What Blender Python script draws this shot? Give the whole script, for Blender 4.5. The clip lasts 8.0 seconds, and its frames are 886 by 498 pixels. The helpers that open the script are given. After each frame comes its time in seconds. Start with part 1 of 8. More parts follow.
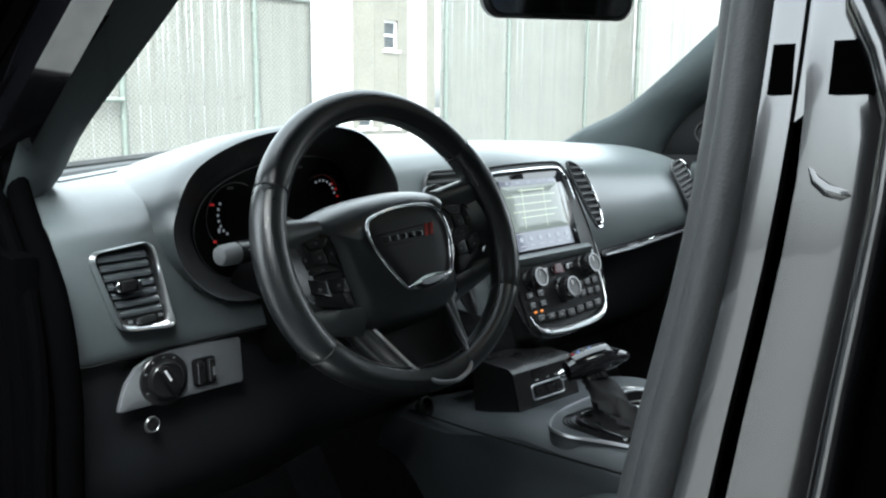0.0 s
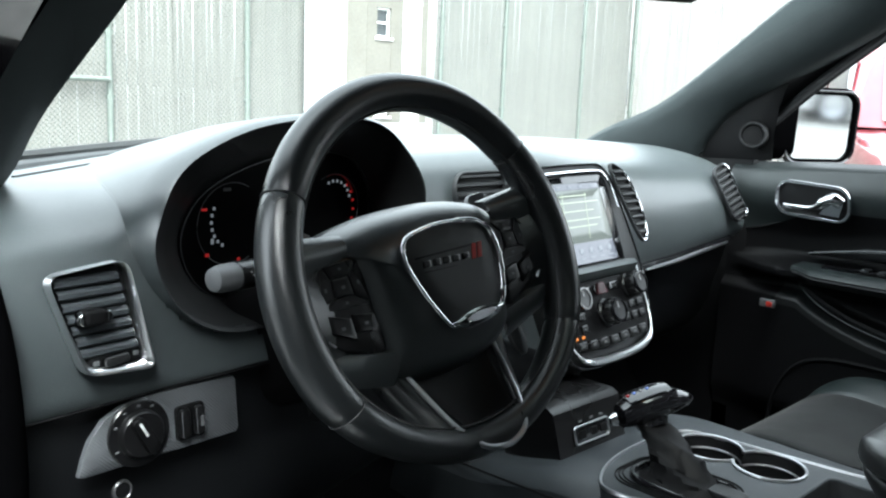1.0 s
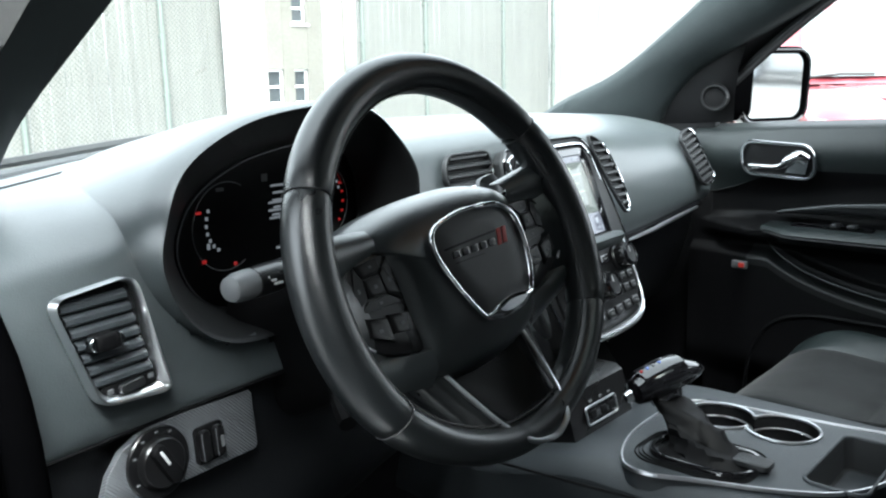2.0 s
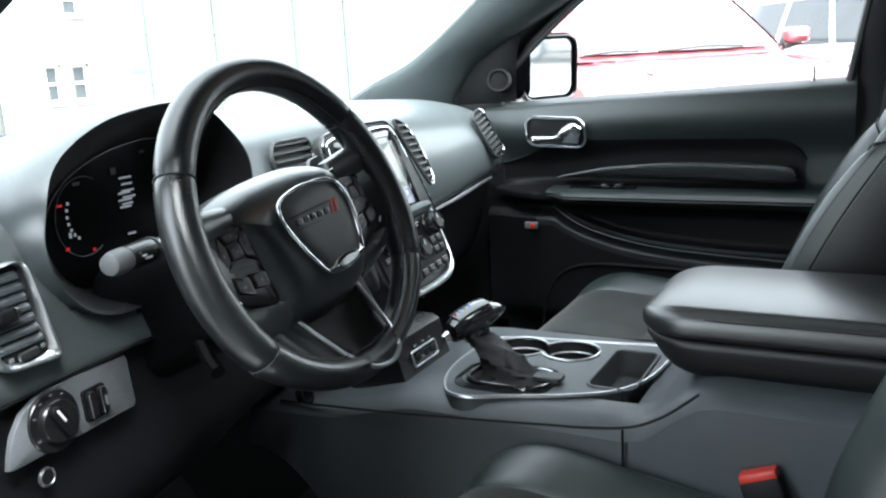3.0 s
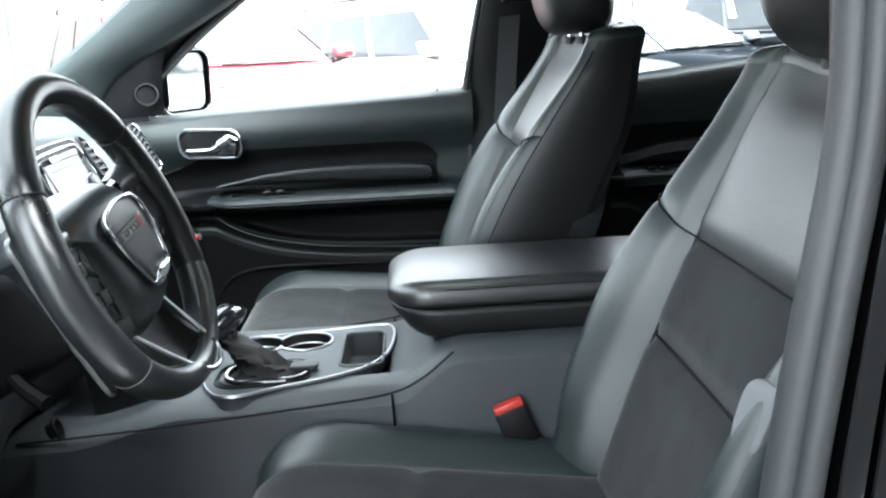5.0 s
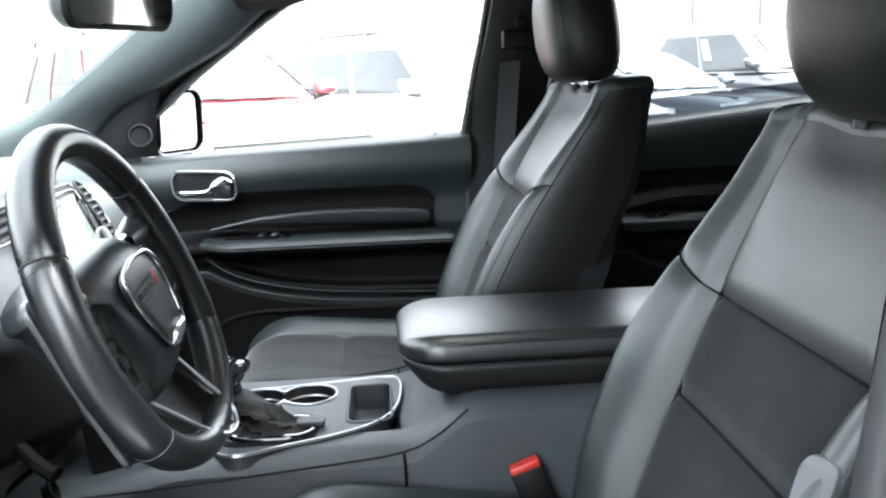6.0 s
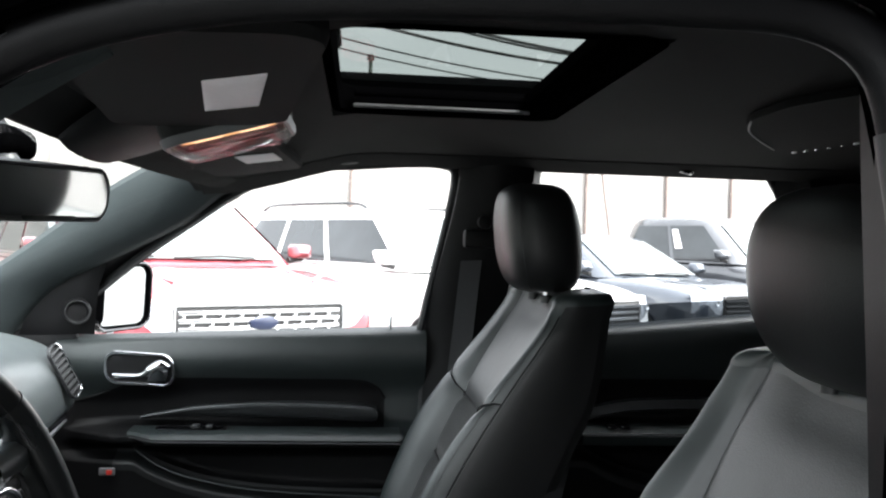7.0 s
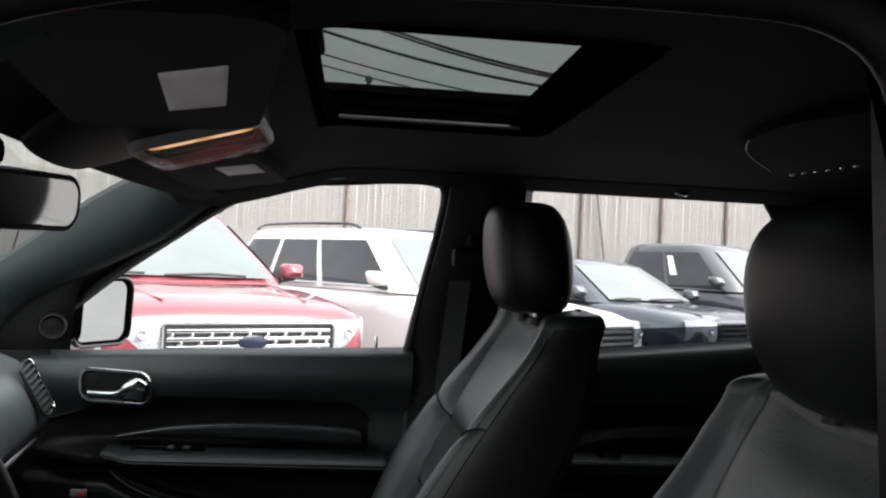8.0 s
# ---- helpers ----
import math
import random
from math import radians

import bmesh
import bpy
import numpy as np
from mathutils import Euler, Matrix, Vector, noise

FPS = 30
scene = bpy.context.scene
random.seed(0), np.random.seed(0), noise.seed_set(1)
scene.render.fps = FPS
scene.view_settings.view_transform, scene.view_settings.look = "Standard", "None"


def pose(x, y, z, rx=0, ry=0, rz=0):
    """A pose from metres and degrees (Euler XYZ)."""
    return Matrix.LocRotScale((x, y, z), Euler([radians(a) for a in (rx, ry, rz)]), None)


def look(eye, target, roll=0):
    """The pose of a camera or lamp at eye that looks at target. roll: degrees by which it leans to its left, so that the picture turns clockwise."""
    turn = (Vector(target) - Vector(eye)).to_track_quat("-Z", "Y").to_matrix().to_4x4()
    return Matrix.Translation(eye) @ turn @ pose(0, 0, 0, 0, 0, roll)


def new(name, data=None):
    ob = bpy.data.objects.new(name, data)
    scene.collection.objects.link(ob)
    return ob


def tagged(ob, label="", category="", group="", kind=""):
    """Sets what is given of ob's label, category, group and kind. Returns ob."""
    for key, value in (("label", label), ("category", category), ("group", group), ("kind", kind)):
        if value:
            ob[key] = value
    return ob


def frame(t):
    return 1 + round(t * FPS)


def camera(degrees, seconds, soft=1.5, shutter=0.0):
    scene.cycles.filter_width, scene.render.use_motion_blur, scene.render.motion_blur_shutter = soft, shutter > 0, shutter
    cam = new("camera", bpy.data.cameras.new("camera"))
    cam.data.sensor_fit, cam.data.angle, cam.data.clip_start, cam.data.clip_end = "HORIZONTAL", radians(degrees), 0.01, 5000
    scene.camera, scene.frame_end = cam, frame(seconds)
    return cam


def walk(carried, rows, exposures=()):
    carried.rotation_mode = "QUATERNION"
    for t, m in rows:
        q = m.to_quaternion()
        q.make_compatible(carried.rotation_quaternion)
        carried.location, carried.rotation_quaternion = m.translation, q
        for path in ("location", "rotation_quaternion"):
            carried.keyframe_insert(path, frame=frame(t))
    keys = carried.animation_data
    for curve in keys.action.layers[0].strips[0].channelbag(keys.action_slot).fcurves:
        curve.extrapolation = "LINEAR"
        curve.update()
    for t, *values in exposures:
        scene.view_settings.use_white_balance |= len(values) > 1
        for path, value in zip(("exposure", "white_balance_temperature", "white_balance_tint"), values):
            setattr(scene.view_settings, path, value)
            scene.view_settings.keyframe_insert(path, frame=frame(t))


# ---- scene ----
import functools
import itertools

cam = camera(55.0, 8.0, soft=2.2)
PATH = [
    (0, (-1.01, -0.719, 1.237), (0.335, 0.724, 0.909), 0.5),
    (0.5, (-0.942, -0.608, 1.237), (0.428, 0.813, 0.919), 2.2),
    (1, (-0.921, -0.537, 1.236), (0.446, 0.88, 0.886), 2.3),
    (1.2, (-0.92, -0.52, 1.232), (0.453, 0.889, 0.87), 2.1),
    (2.3, (-0.971, -0.44, 1.236), (0.559, 0.781, 0.828), -2.1),
    (2.5, (-0.997, -0.466, 1.242), (0.602, 0.664, 0.835), -1.3),
    (3, (-1.088, -0.525, 1.244), (0.63, 0.401, 0.806), -3.2),
    (3.5, (-1.137, -0.531, 1.245), (0.697, 0.12, 0.786), -2.4),
    (4, (-1.206, -0.434, 1.26), (0.733, -0.257, 0.801), -2.6),
    (4.5, (-1.252, -0.35, 1.261), (0.697, -0.377, 0.814), -3.3),
    (4.7, (-1.258, -0.331, 1.261), (0.69, -0.374, 0.808), -3.0),
    (5.8, (-1.227, -0.248, 1.264), (0.711, -0.364, 0.786), -3.6),
    (6, (-1.218, -0.249, 1.282), (0.74, -0.38, 0.894), -2.1),
    (6.2, (-1.203, -0.244, 1.292), (0.777, -0.419, 1.068), -0.2),
    (6.5, (-1.176, -0.272, 1.321), (0.812, -0.464, 1.216), 0.4),
    (7, (-1.125, -0.3, 1.344), (0.865, -0.496, 1.341), 1.7),
    (7.5, (-1.09, -0.313, 1.343), (0.901, -0.503, 1.374), 2.2),
    (8, (-1.079, -0.319, 1.337), (0.909, -0.524, 1.388), 2.7),
]
EXPOSURES = [(0, 3.19, 6000, 2), (1.2, 3.22, 6000, 2), (2.4, 3.5, 6000, 3), (4.5, 4.42, 6000, 3), (6.5, 4.42, 6200, 6), (7.0, 3.42, 6350, 8), (7.5, 2.52, 6500, 10), (8, 2.15, 6500, 10)]
walk(cam, [(t, look(eye, target, roll)) for t, eye, target, roll in PATH], exposures=EXPOSURES)

# ---------------------------------------------------------------- world, light
world = bpy.data.worlds.new("sky")
scene.world = world
world.use_nodes = True
wn, wl = world.node_tree.nodes, world.node_tree.links
sky = wn.new("ShaderNodeTexSky")
sky.sky_type, sky.sun_disc = "NISHITA", False
sky.sun_elevation, sky.sun_rotation, sky.air_density, sky.dust_density = radians(57), radians(214), 1.0, 4.0
flat = wn.new("ShaderNodeHueSaturation")
flat.inputs["Saturation"].default_value = 0.12
wl.new(sky.outputs[0], flat.inputs["Color"])
wl.new(flat.outputs[0], wn["Background"].inputs["Color"])
wn["Background"].inputs["Strength"].default_value = 0.15
sun = new("sun", bpy.data.lights.new("sun", "SUN"))
sun.data.energy, sun.data.angle, sun.data.color = 1.1, radians(35), (1.0, 0.97, 0.93)
sun.matrix_world = look((-4, -6, 11), (0, 0, 0))

# ---------------------------------------------------------------- materials
def material(name, color, rough=0.5, metal=0.0, vary=0.15, scale=40.0, bump=0.0, bump_scale=600.0, coat=0.0, sheen=0.0,
             island=False, spec=0.5, stretch=(1, 1, 1), emit=None, stain=0.0, fold=0.0):
    """Base colour with two scales of variation, uneven roughness and fine relief."""
    m = bpy.data.materials.new(name)
    m.use_nodes = True
    n, l = m.node_tree.nodes, m.node_tree.links
    b = n["Principled BSDF"]
    b.inputs["Roughness"].default_value, b.inputs["Metallic"].default_value = rough, metal
    b.inputs["Coat Weight"].default_value, b.inputs["Coat Roughness"].default_value = coat, 0.04
    b.inputs["Sheen Weight"].default_value, b.inputs["Sheen Roughness"].default_value = sheen, 0.4
    b.inputs["Specular IOR Level"].default_value = spec
    co = n.new("ShaderNodeTexCoord")
    mp = n.new("ShaderNodeMapping")
    mp.inputs["Scale"].default_value = stretch
    l.new(co.outputs["Object"], mp.inputs[0])
    fine, wide, mix = n.new("ShaderNodeTexNoise"), n.new("ShaderNodeTexNoise"), n.new("ShaderNodeMix")
    fine.inputs["Scale"].default_value, wide.inputs["Scale"].default_value = scale, scale * 0.11
    fine.inputs["Detail"].default_value, wide.inputs["Detail"].default_value = 6, 4
    add = n.new("ShaderNodeMath")
    add.operation = "MULTIPLY_ADD"
    l.new(mp.outputs[0], fine.inputs["Vector"])
    l.new(mp.outputs[0], wide.inputs["Vector"])
    l.new(fine.outputs[0], add.inputs[0])
    add.inputs[1].default_value = 0.5
    half = n.new("ShaderNodeMath")
    half.operation, half.inputs[1].default_value = "MULTIPLY", 0.5
    l.new(wide.outputs[0], half.inputs[0])
    l.new(half.outputs[0], add.inputs[2])
    ramp = n.new("ShaderNodeMapRange")
    ramp.inputs["From Min"].default_value, ramp.inputs["From Max"].default_value = 0.3, 0.7
    l.new(add.outputs[0], ramp.inputs["Value"])
    mix.data_type = "RGBA"
    mix.inputs["A"].default_value = (*[c * (1 - vary) for c in color], 1)
    mix.inputs["B"].default_value = (*[min(1, c * (1 + vary)) for c in color], 1)
    l.new(ramp.outputs[0], mix.inputs["Factor"])
    out = mix.outputs["Result"]
    if stain or island:
        tone = n.new("ShaderNodeMix")
        tone.data_type, tone.blend_type = "RGBA", "MULTIPLY"
        tone.inputs["Factor"].default_value = stain or 0.5
        src = n.new("ShaderNodeNewGeometry").outputs["Random Per Island"] if island else None
        if not island:
            big = n.new("ShaderNodeTexNoise")
            big.inputs["Scale"].default_value, big.inputs["Detail"].default_value = scale * 0.03, 8
            l.new(co.outputs["Object"], big.inputs["Vector"])
            src = big.outputs[0]
        cr = n.new("ShaderNodeMapRange")
        cr.inputs["To Min"].default_value = 0.45
        l.new(src, cr.inputs["Value"])
        l.new(out, tone.inputs["A"])
        l.new(cr.outputs[0], tone.inputs["B"])
        out = tone.outputs["Result"]
    l.new(out, b.inputs["Base Color"])
    rr = n.new("ShaderNodeMapRange")
    rr.inputs["To Min"].default_value, rr.inputs["To Max"].default_value = max(0.02, rough - 0.07), min(1, rough + 0.07)
    l.new(wide.outputs[0], rr.inputs["Value"])
    l.new(rr.outputs[0], b.inputs["Roughness"])
    if bump:
        grain, bp = n.new("ShaderNodeTexVoronoi"), n.new("ShaderNodeBump")
        grain.inputs["Scale"].default_value = bump_scale
        l.new(mp.outputs[0], grain.inputs["Vector"])
        l.new(grain.outputs["Distance"], bp.inputs["Height"])
        bp.inputs["Strength"].default_value, bp.inputs["Distance"].default_value = bump, 0.0006
        if fold:
            soft_fold, fb = n.new("ShaderNodeTexNoise"), n.new("ShaderNodeBump")
            soft_fold.inputs["Scale"].default_value, soft_fold.inputs["Detail"].default_value = 13, 1.5
            l.new(mp.outputs[0], soft_fold.inputs["Vector"])
            l.new(soft_fold.outputs[0], fb.inputs["Height"])
            fb.inputs["Strength"].default_value, fb.inputs["Distance"].default_value = 1.0, fold
            l.new(fb.outputs[0], bp.inputs["Normal"])
        l.new(bp.outputs[0], b.inputs["Normal"])
    if emit:
        b.inputs["Emission Color"].default_value, b.inputs["Emission Strength"].default_value = (*emit[:3], 1), emit[3]
    return m


def pane_material(name, tint, gloss=1.0):
    m = bpy.data.materials.new(name)
    m.use_nodes = True
    n, l = m.node_tree.nodes, m.node_tree.links
    n.remove(n["Principled BSDF"])
    clear, shine = n.new("ShaderNodeBsdfTransparent"), n.new("ShaderNodeBsdfGlossy")
    mix, fr, po, sc = n.new("ShaderNodeMixShader"), n.new("ShaderNodeLayerWeight"), n.new("ShaderNodeMath"), n.new("ShaderNodeMath")
    clear.inputs["Color"].default_value = (*tint, 1)
    shine.inputs["Roughness"].default_value = 0.02
    po.operation, po.inputs[1].default_value = "POWER", 4.5
    sc.operation, sc.inputs[1].default_value, sc.inputs[2].default_value = "MULTIPLY_ADD", 0.6 * gloss, 0.045 * gloss
    l.new(fr.outputs["Facing"], po.inputs[0])
    l.new(po.outputs[0], sc.inputs[0])
    l.new(sc.outputs[0], mix.inputs[0])
    l.new(clear.outputs[0], mix.inputs[1])
    l.new(shine.outputs[0], mix.inputs[2])
    l.new(mix.outputs[0], n["Material Output"].inputs["Surface"])
    return m


def ribbed(name, color, rough, step, depth, metal=0.0):
    """A plastic with fine slanting ribs."""
    m = material(name, color, rough, metal=metal, vary=0.1, scale=60)
    n, l = m.node_tree.nodes, m.node_tree.links
    wave, bp, co = n.new("ShaderNodeTexWave"), n.new("ShaderNodeBump"), n.new("ShaderNodeTexCoord")
    wave.wave_type, wave.bands_direction = "BANDS", "DIAGONAL"
    wave.inputs["Scale"].default_value, wave.inputs["Distortion"].default_value = 0.3 / step, 0
    l.new(co.outputs["Object"], wave.inputs["Vector"])
    l.new(wave.outputs[0], bp.inputs["Height"])
    bp.inputs["Strength"].default_value, bp.inputs["Distance"].default_value = 1.0, depth
    l.new(bp.outputs[0], n["Principled BSDF"].inputs["Normal"])
    return m


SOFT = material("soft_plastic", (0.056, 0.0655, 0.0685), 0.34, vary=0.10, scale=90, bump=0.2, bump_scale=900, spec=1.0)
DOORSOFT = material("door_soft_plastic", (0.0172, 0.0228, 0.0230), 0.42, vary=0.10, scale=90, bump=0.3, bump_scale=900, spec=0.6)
DISPLAY = material("instrument_glass", (0.003, 0.003, 0.0035), 0.3, vary=0.2, scale=30, spec=0.12)
# Blacker than plastic: doorway and footwell shade put into colour; also plain black parts.
SHADEBLACK = material("shade_black_plastic", (0.0008, 0.0008, 0.0009), 0.85, vary=0.2, scale=60, bump=0.2, bump_scale=900, spec=0.0)
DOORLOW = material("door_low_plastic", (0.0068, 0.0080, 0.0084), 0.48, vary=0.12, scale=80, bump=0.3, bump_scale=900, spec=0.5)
HARD = material("hard_plastic", (0.0125, 0.0135, 0.0145), 0.42, vary=0.12, scale=70, bump=0.25, bump_scale=1100)
SLATE = material("slate_plastic", (0.034, 0.0392, 0.0440), 0.46, vary=0.1, scale=60, bump=0.3, bump_scale=1000)
PAD = material("airbag_cover", (0.031, 0.0360, 0.0380), 0.31, vary=0.1, scale=80, bump=0.2, bump_scale=1000, spec=1.0)
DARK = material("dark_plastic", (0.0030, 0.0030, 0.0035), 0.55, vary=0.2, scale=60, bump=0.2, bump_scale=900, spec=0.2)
LEATHER = material("black_leather", (0.0104, 0.0162, 0.0164), 0.42, vary=0.16, scale=45, bump=0.18, bump_scale=800, spec=0.75, fold=0.0013)
VINYL = material("side_vinyl", (0.0065, 0.0068, 0.0072), 0.42, vary=0.15, scale=60, bump=0.25, bump_scale=700, spec=0.4)
INSERT = material("smooth_grey_leather", (0.0100, 0.0111, 0.0116), 0.42, vary=0.16, scale=60, bump=0.3, bump_scale=500, spec=0.7, fold=0.0006)
HEADSKIN = material("headrest_leather", (0.0075, 0.0082, 0.0086), 0.42, vary=0.15, scale=60, bump=0.25, bump_scale=700, spec=0.35)
ARMSKIN = material("armrest_leather", (0.0095, 0.0100, 0.0105), 0.36, vary=0.14, scale=50, bump=0.15, bump_scale=900, spec=1.0)
RIM = material("wheel_leather", (0.0100, 0.0115, 0.0124), 0.29, vary=0.14, scale=60, bump=0.15, bump_scale=1300, spec=0.8)
SUEDE = material("charcoal_suede", (0.0088, 0.0100, 0.0105), 0.95, vary=0.5, scale=30, bump=0.3, bump_scale=1500, sheen=0.2, spec=0.2, fold=0.0025)
CHROME = material("chrome", (0.82, 0.83, 0.85), 0.09, metal=1.0, vary=0.04, scale=30)
BRIGHT = material("bright_trim", (0.80, 0.81, 0.83), 0.28, metal=1.0, vary=0.05, scale=50)
SATIN = material("satin_metal", (0.55, 0.56, 0.58), 0.32, metal=1.0, vary=0.08, scale=80)
ALU = ribbed("brushed_trim", (0.05, 0.053, 0.055), 0.34, 0.0012, 0.0002, metal=0.6)
RIBS = ribbed("ribbed_grey_plastic", (0.085, 0.09, 0.097), 0.45, 0.0017, 0.0003)
GLOSS = material("gloss_black", (0.006, 0.006, 0.007), 0.08, vary=0.2, scale=30, coat=0.6)
BUTTON = material("switch_plastic", (0.006, 0.006, 0.0065), 0.28, vary=0.2, scale=50)
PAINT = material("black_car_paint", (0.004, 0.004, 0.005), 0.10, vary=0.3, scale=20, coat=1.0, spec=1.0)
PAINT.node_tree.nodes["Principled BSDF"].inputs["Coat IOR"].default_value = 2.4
JAMBPAINT = material("jamb_paint", (0.0050, 0.0050, 0.0056), 0.19, vary=0.3, scale=20, coat=1.0, spec=1.0)
# for the added wall that keeps light off the cabin's left side
BLOCK = material("dark_light_blocker", (0.024, 0.0235, 0.023), 0.9, vary=0.25, scale=6, bump=0.6, bump_scale=40, stain=0.4)
RUBBER = material("seal_rubber", (0.0235, 0.0245, 0.026), 0.5, vary=0.15, scale=120, bump=0.2, bump_scale=800)
FELT = material("headliner_fabric", (0.00780, 0.00780, 0.00816), 0.97, vary=0.2, scale=300, bump=0.5, bump_scale=2200, spec=0.15)
TRIMGREEN = material("pillar_fabric", (0.016, 0.023, 0.0245), 0.75, vary=0.12, scale=200, bump=0.3, bump_scale=1800)
STITCH = material("stitching", (0.05, 0.05, 0.052), 0.8, vary=0.2, scale=300)
# Slate darkened to near black: the shade under the dashboard is in the colour.
LOWERSHADE = material("shaded_lower_trim", (0.0034, 0.0040, 0.0052), 0.5, vary=0.1, scale=60, bump=0.3, bump_scale=1000)
CARPET = material("carpet", (0.007, 0.007, 0.0075), 1.0, vary=0.4, scale=400, bump=1.0, bump_scale=700, spec=0.1)
BELT = material("belt_webbing", (0.018, 0.019, 0.021), 0.7, vary=0.2, scale=300, bump=0.5, bump_scale=900)
REDPLASTIC = material("red_plastic", (0.45, 0.03, 0.02), 0.4, vary=0.08, scale=80)
MARK = material("white_marking", (0.55, 0.56, 0.57), 0.6, vary=0.1, scale=90)
DIMMARK = material("grey_marking", (0.11, 0.115, 0.12), 0.6, vary=0.1, scale=90)
REDMARK = material("red_marking", (0.55, 0.03, 0.03), 0.5, vary=0.1, scale=90)
LABEL = material("paper_label", (0.80, 0.76, 0.78), 0.7, vary=0.06, scale=140)
GREYCAP = material("grey_cap", (0.10, 0.105, 0.11), 0.5, vary=0.08, scale=90)
SCREEN = material("lit_screen", (0.02, 0.02, 0.02), 0.15, vary=0.1, scale=30, emit=(0.78, 0.86, 0.80, 0.043))
SCREENBAR = material("screen_bar", (0.02, 0.02, 0.02), 0.15, vary=0.1, scale=30, emit=(0.30, 0.31, 0.38, 0.09))
ICON = material("screen_icon", (0.02, 0.02, 0.02), 0.2, vary=0.1, scale=30, emit=(0.7, 0.75, 0.85, 0.06))
MAPLINE = material("screen_line", (0.02, 0.02, 0.02), 0.2, vary=0.1, scale=30, emit=(0.66, 0.74, 0.56, 0.14))
GLOWRED = material("red_telltale", (0.1, 0.0, 0.0), 0.4, emit=(0.9, 0.04, 0.04, 0.03))
GLOWWHITE = material("white_telltale", (0.1, 0.1, 0.1), 0.4, emit=(0.8, 0.83, 0.9, 0.02))
GLOWORANGE = material("orange_telltale", (0.1, 0.05, 0.0), 0.4, emit=(1.0, 0.28, 0.05, 0.12))
GLOWBLUE = material("blue_telltale", (0.02, 0.03, 0.1), 0.4, emit=(0.3, 0.45, 1.0, 0.07))
GLOWWARM = material("warm_bulb", (0.5, 0.4, 0.3), 0.4, emit=(1.0, 0.60, 0.34, 0.26))
PADDLE = material("paddle_metal", (0.12, 0.122, 0.125), 0.35, metal=0.8, vary=0.08, scale=60)
GLOWAMBER = material("amber_glow", (0.4, 0.2, 0.08), 0.4, emit=(1.0, 0.52, 0.22, 0.20))
MIRROR = material("mirror_glass", (0.62, 0.64, 0.65), 0.015, metal=1.0, vary=0.01, scale=5)
GLASS = pane_material("clear_glass", (0.93, 0.96, 0.95))
TINT = pane_material("privacy_glass", (0.12, 0.13, 0.14))
ROOFGLASS = pane_material("tinted_roof_glass", (0.30, 0.315, 0.305), 0.15)
LENS = pane_material("clear_lens", (0.85, 0.84, 0.82), 0.2)
CARGLASS = material("car_window", (0.025, 0.029, 0.031), 0.06, vary=0.4, scale=3)
LIGHTGLASS = material("windscreen", (0.13, 0.145, 0.145), 0.12, vary=0.15, scale=2, spec=0.25)
REDPAINT = material("red_car_paint", (0.20, 0.038, 0.047), 0.24, vary=0.1, scale=6, coat=1.0)
WHITEPAINT = material("white_car_paint", (0.78, 0.78, 0.77), 0.25, vary=0.04, scale=6, coat=0.8)
GREYPAINT = material("grey_car_paint", (0.045, 0.053, 0.066), 0.22, metal=0.2, vary=0.1, scale=6, coat=0.8)
DARKPAINT = material("charcoal_car_paint", (0.055, 0.058, 0.064), 0.25, metal=0.2, vary=0.1, scale=6, coat=0.8)
LAMP = material("headlamp", (0.34, 0.36, 0.39), 0.12, vary=0.45, scale=40, coat=0.6)
AMBER = material("amber_lens", (0.5, 0.16, 0.04), 0.2, vary=0.1, scale=40)
TYRE = material("tyre", (0.02, 0.02, 0.02), 0.85, vary=0.2, scale=60)
ASPHALT = material("asphalt", (0.16, 0.16, 0.155), 0.92, vary=0.35, scale=25, bump=1.0, bump_scale=120, stain=0.5)
# Same pale slats twice: the front run's dimmer light is put into its colour.
SLAT_DIM = material("fence_slat_dimmed", (0.175, 0.172, 0.152), 0.7, vary=0.12, scale=14, island=True, stain=0.2)
SLAT_SIDE = material("side_fence_slat_brightened", (0.46, 0.435, 0.41), 0.7, vary=0.10, scale=14, island=True, stain=0.22)
WIRE = material("galvanised_wire", (0.085, 0.088, 0.082), 0.6, metal=0.0, vary=0.1, scale=30)
POST = material("galvanised_post", (0.10, 0.115, 0.10), 0.7, metal=0.0, vary=0.15, scale=20)
RUST = material("rusty_post", (0.17, 0.135, 0.12), 0.8, vary=0.3, scale=20)
BRICK = material("tan_brick", (0.135, 0.125, 0.105), 0.9, vary=0.2, scale=8, stain=0.4)
WHITEWALL = material("white_panel", (0.78, 0.79, 0.78), 0.6, vary=0.05, scale=4)
CABLE = material("black_cable", (0.02, 0.02, 0.02), 0.7, vary=0.1, scale=10)


# ---------------------------------------------------------------- mesh helpers
def V(*a):
    return Vector(a)


def lerp(a, b, t):
    return a + (b - a) * t


def ease(t):
    t = min(1.0, max(0.0, t))
    return t * t * (3 - 2 * t)


def curve(points, n, closed=False):
    """n points along a smooth curve through the given ones (Catmull-Rom)."""
    p = [Vector(q) for q in points]
    k = len(p)
    spans = k if closed else k - 1
    out = []
    for i in range(n):
        s = i * spans / (n if closed else n - 1)
        j = min(int(s), spans - 1)
        t = s - j
        if closed:
            a, b, c, d = (p[(j + o) % k] for o in (-1, 0, 1, 2))
        else:
            b, c = p[j], p[j + 1]
            a = p[j - 1] if j else b * 2 - c
            d = p[j + 2] if j + 2 < k else c * 2 - b
        out.append(0.5 * (2 * b + (c - a) * t + (2 * a - 5 * b + 4 * c - d) * t * t + (3 * b - a - 3 * c + d) * t ** 3))
    return out


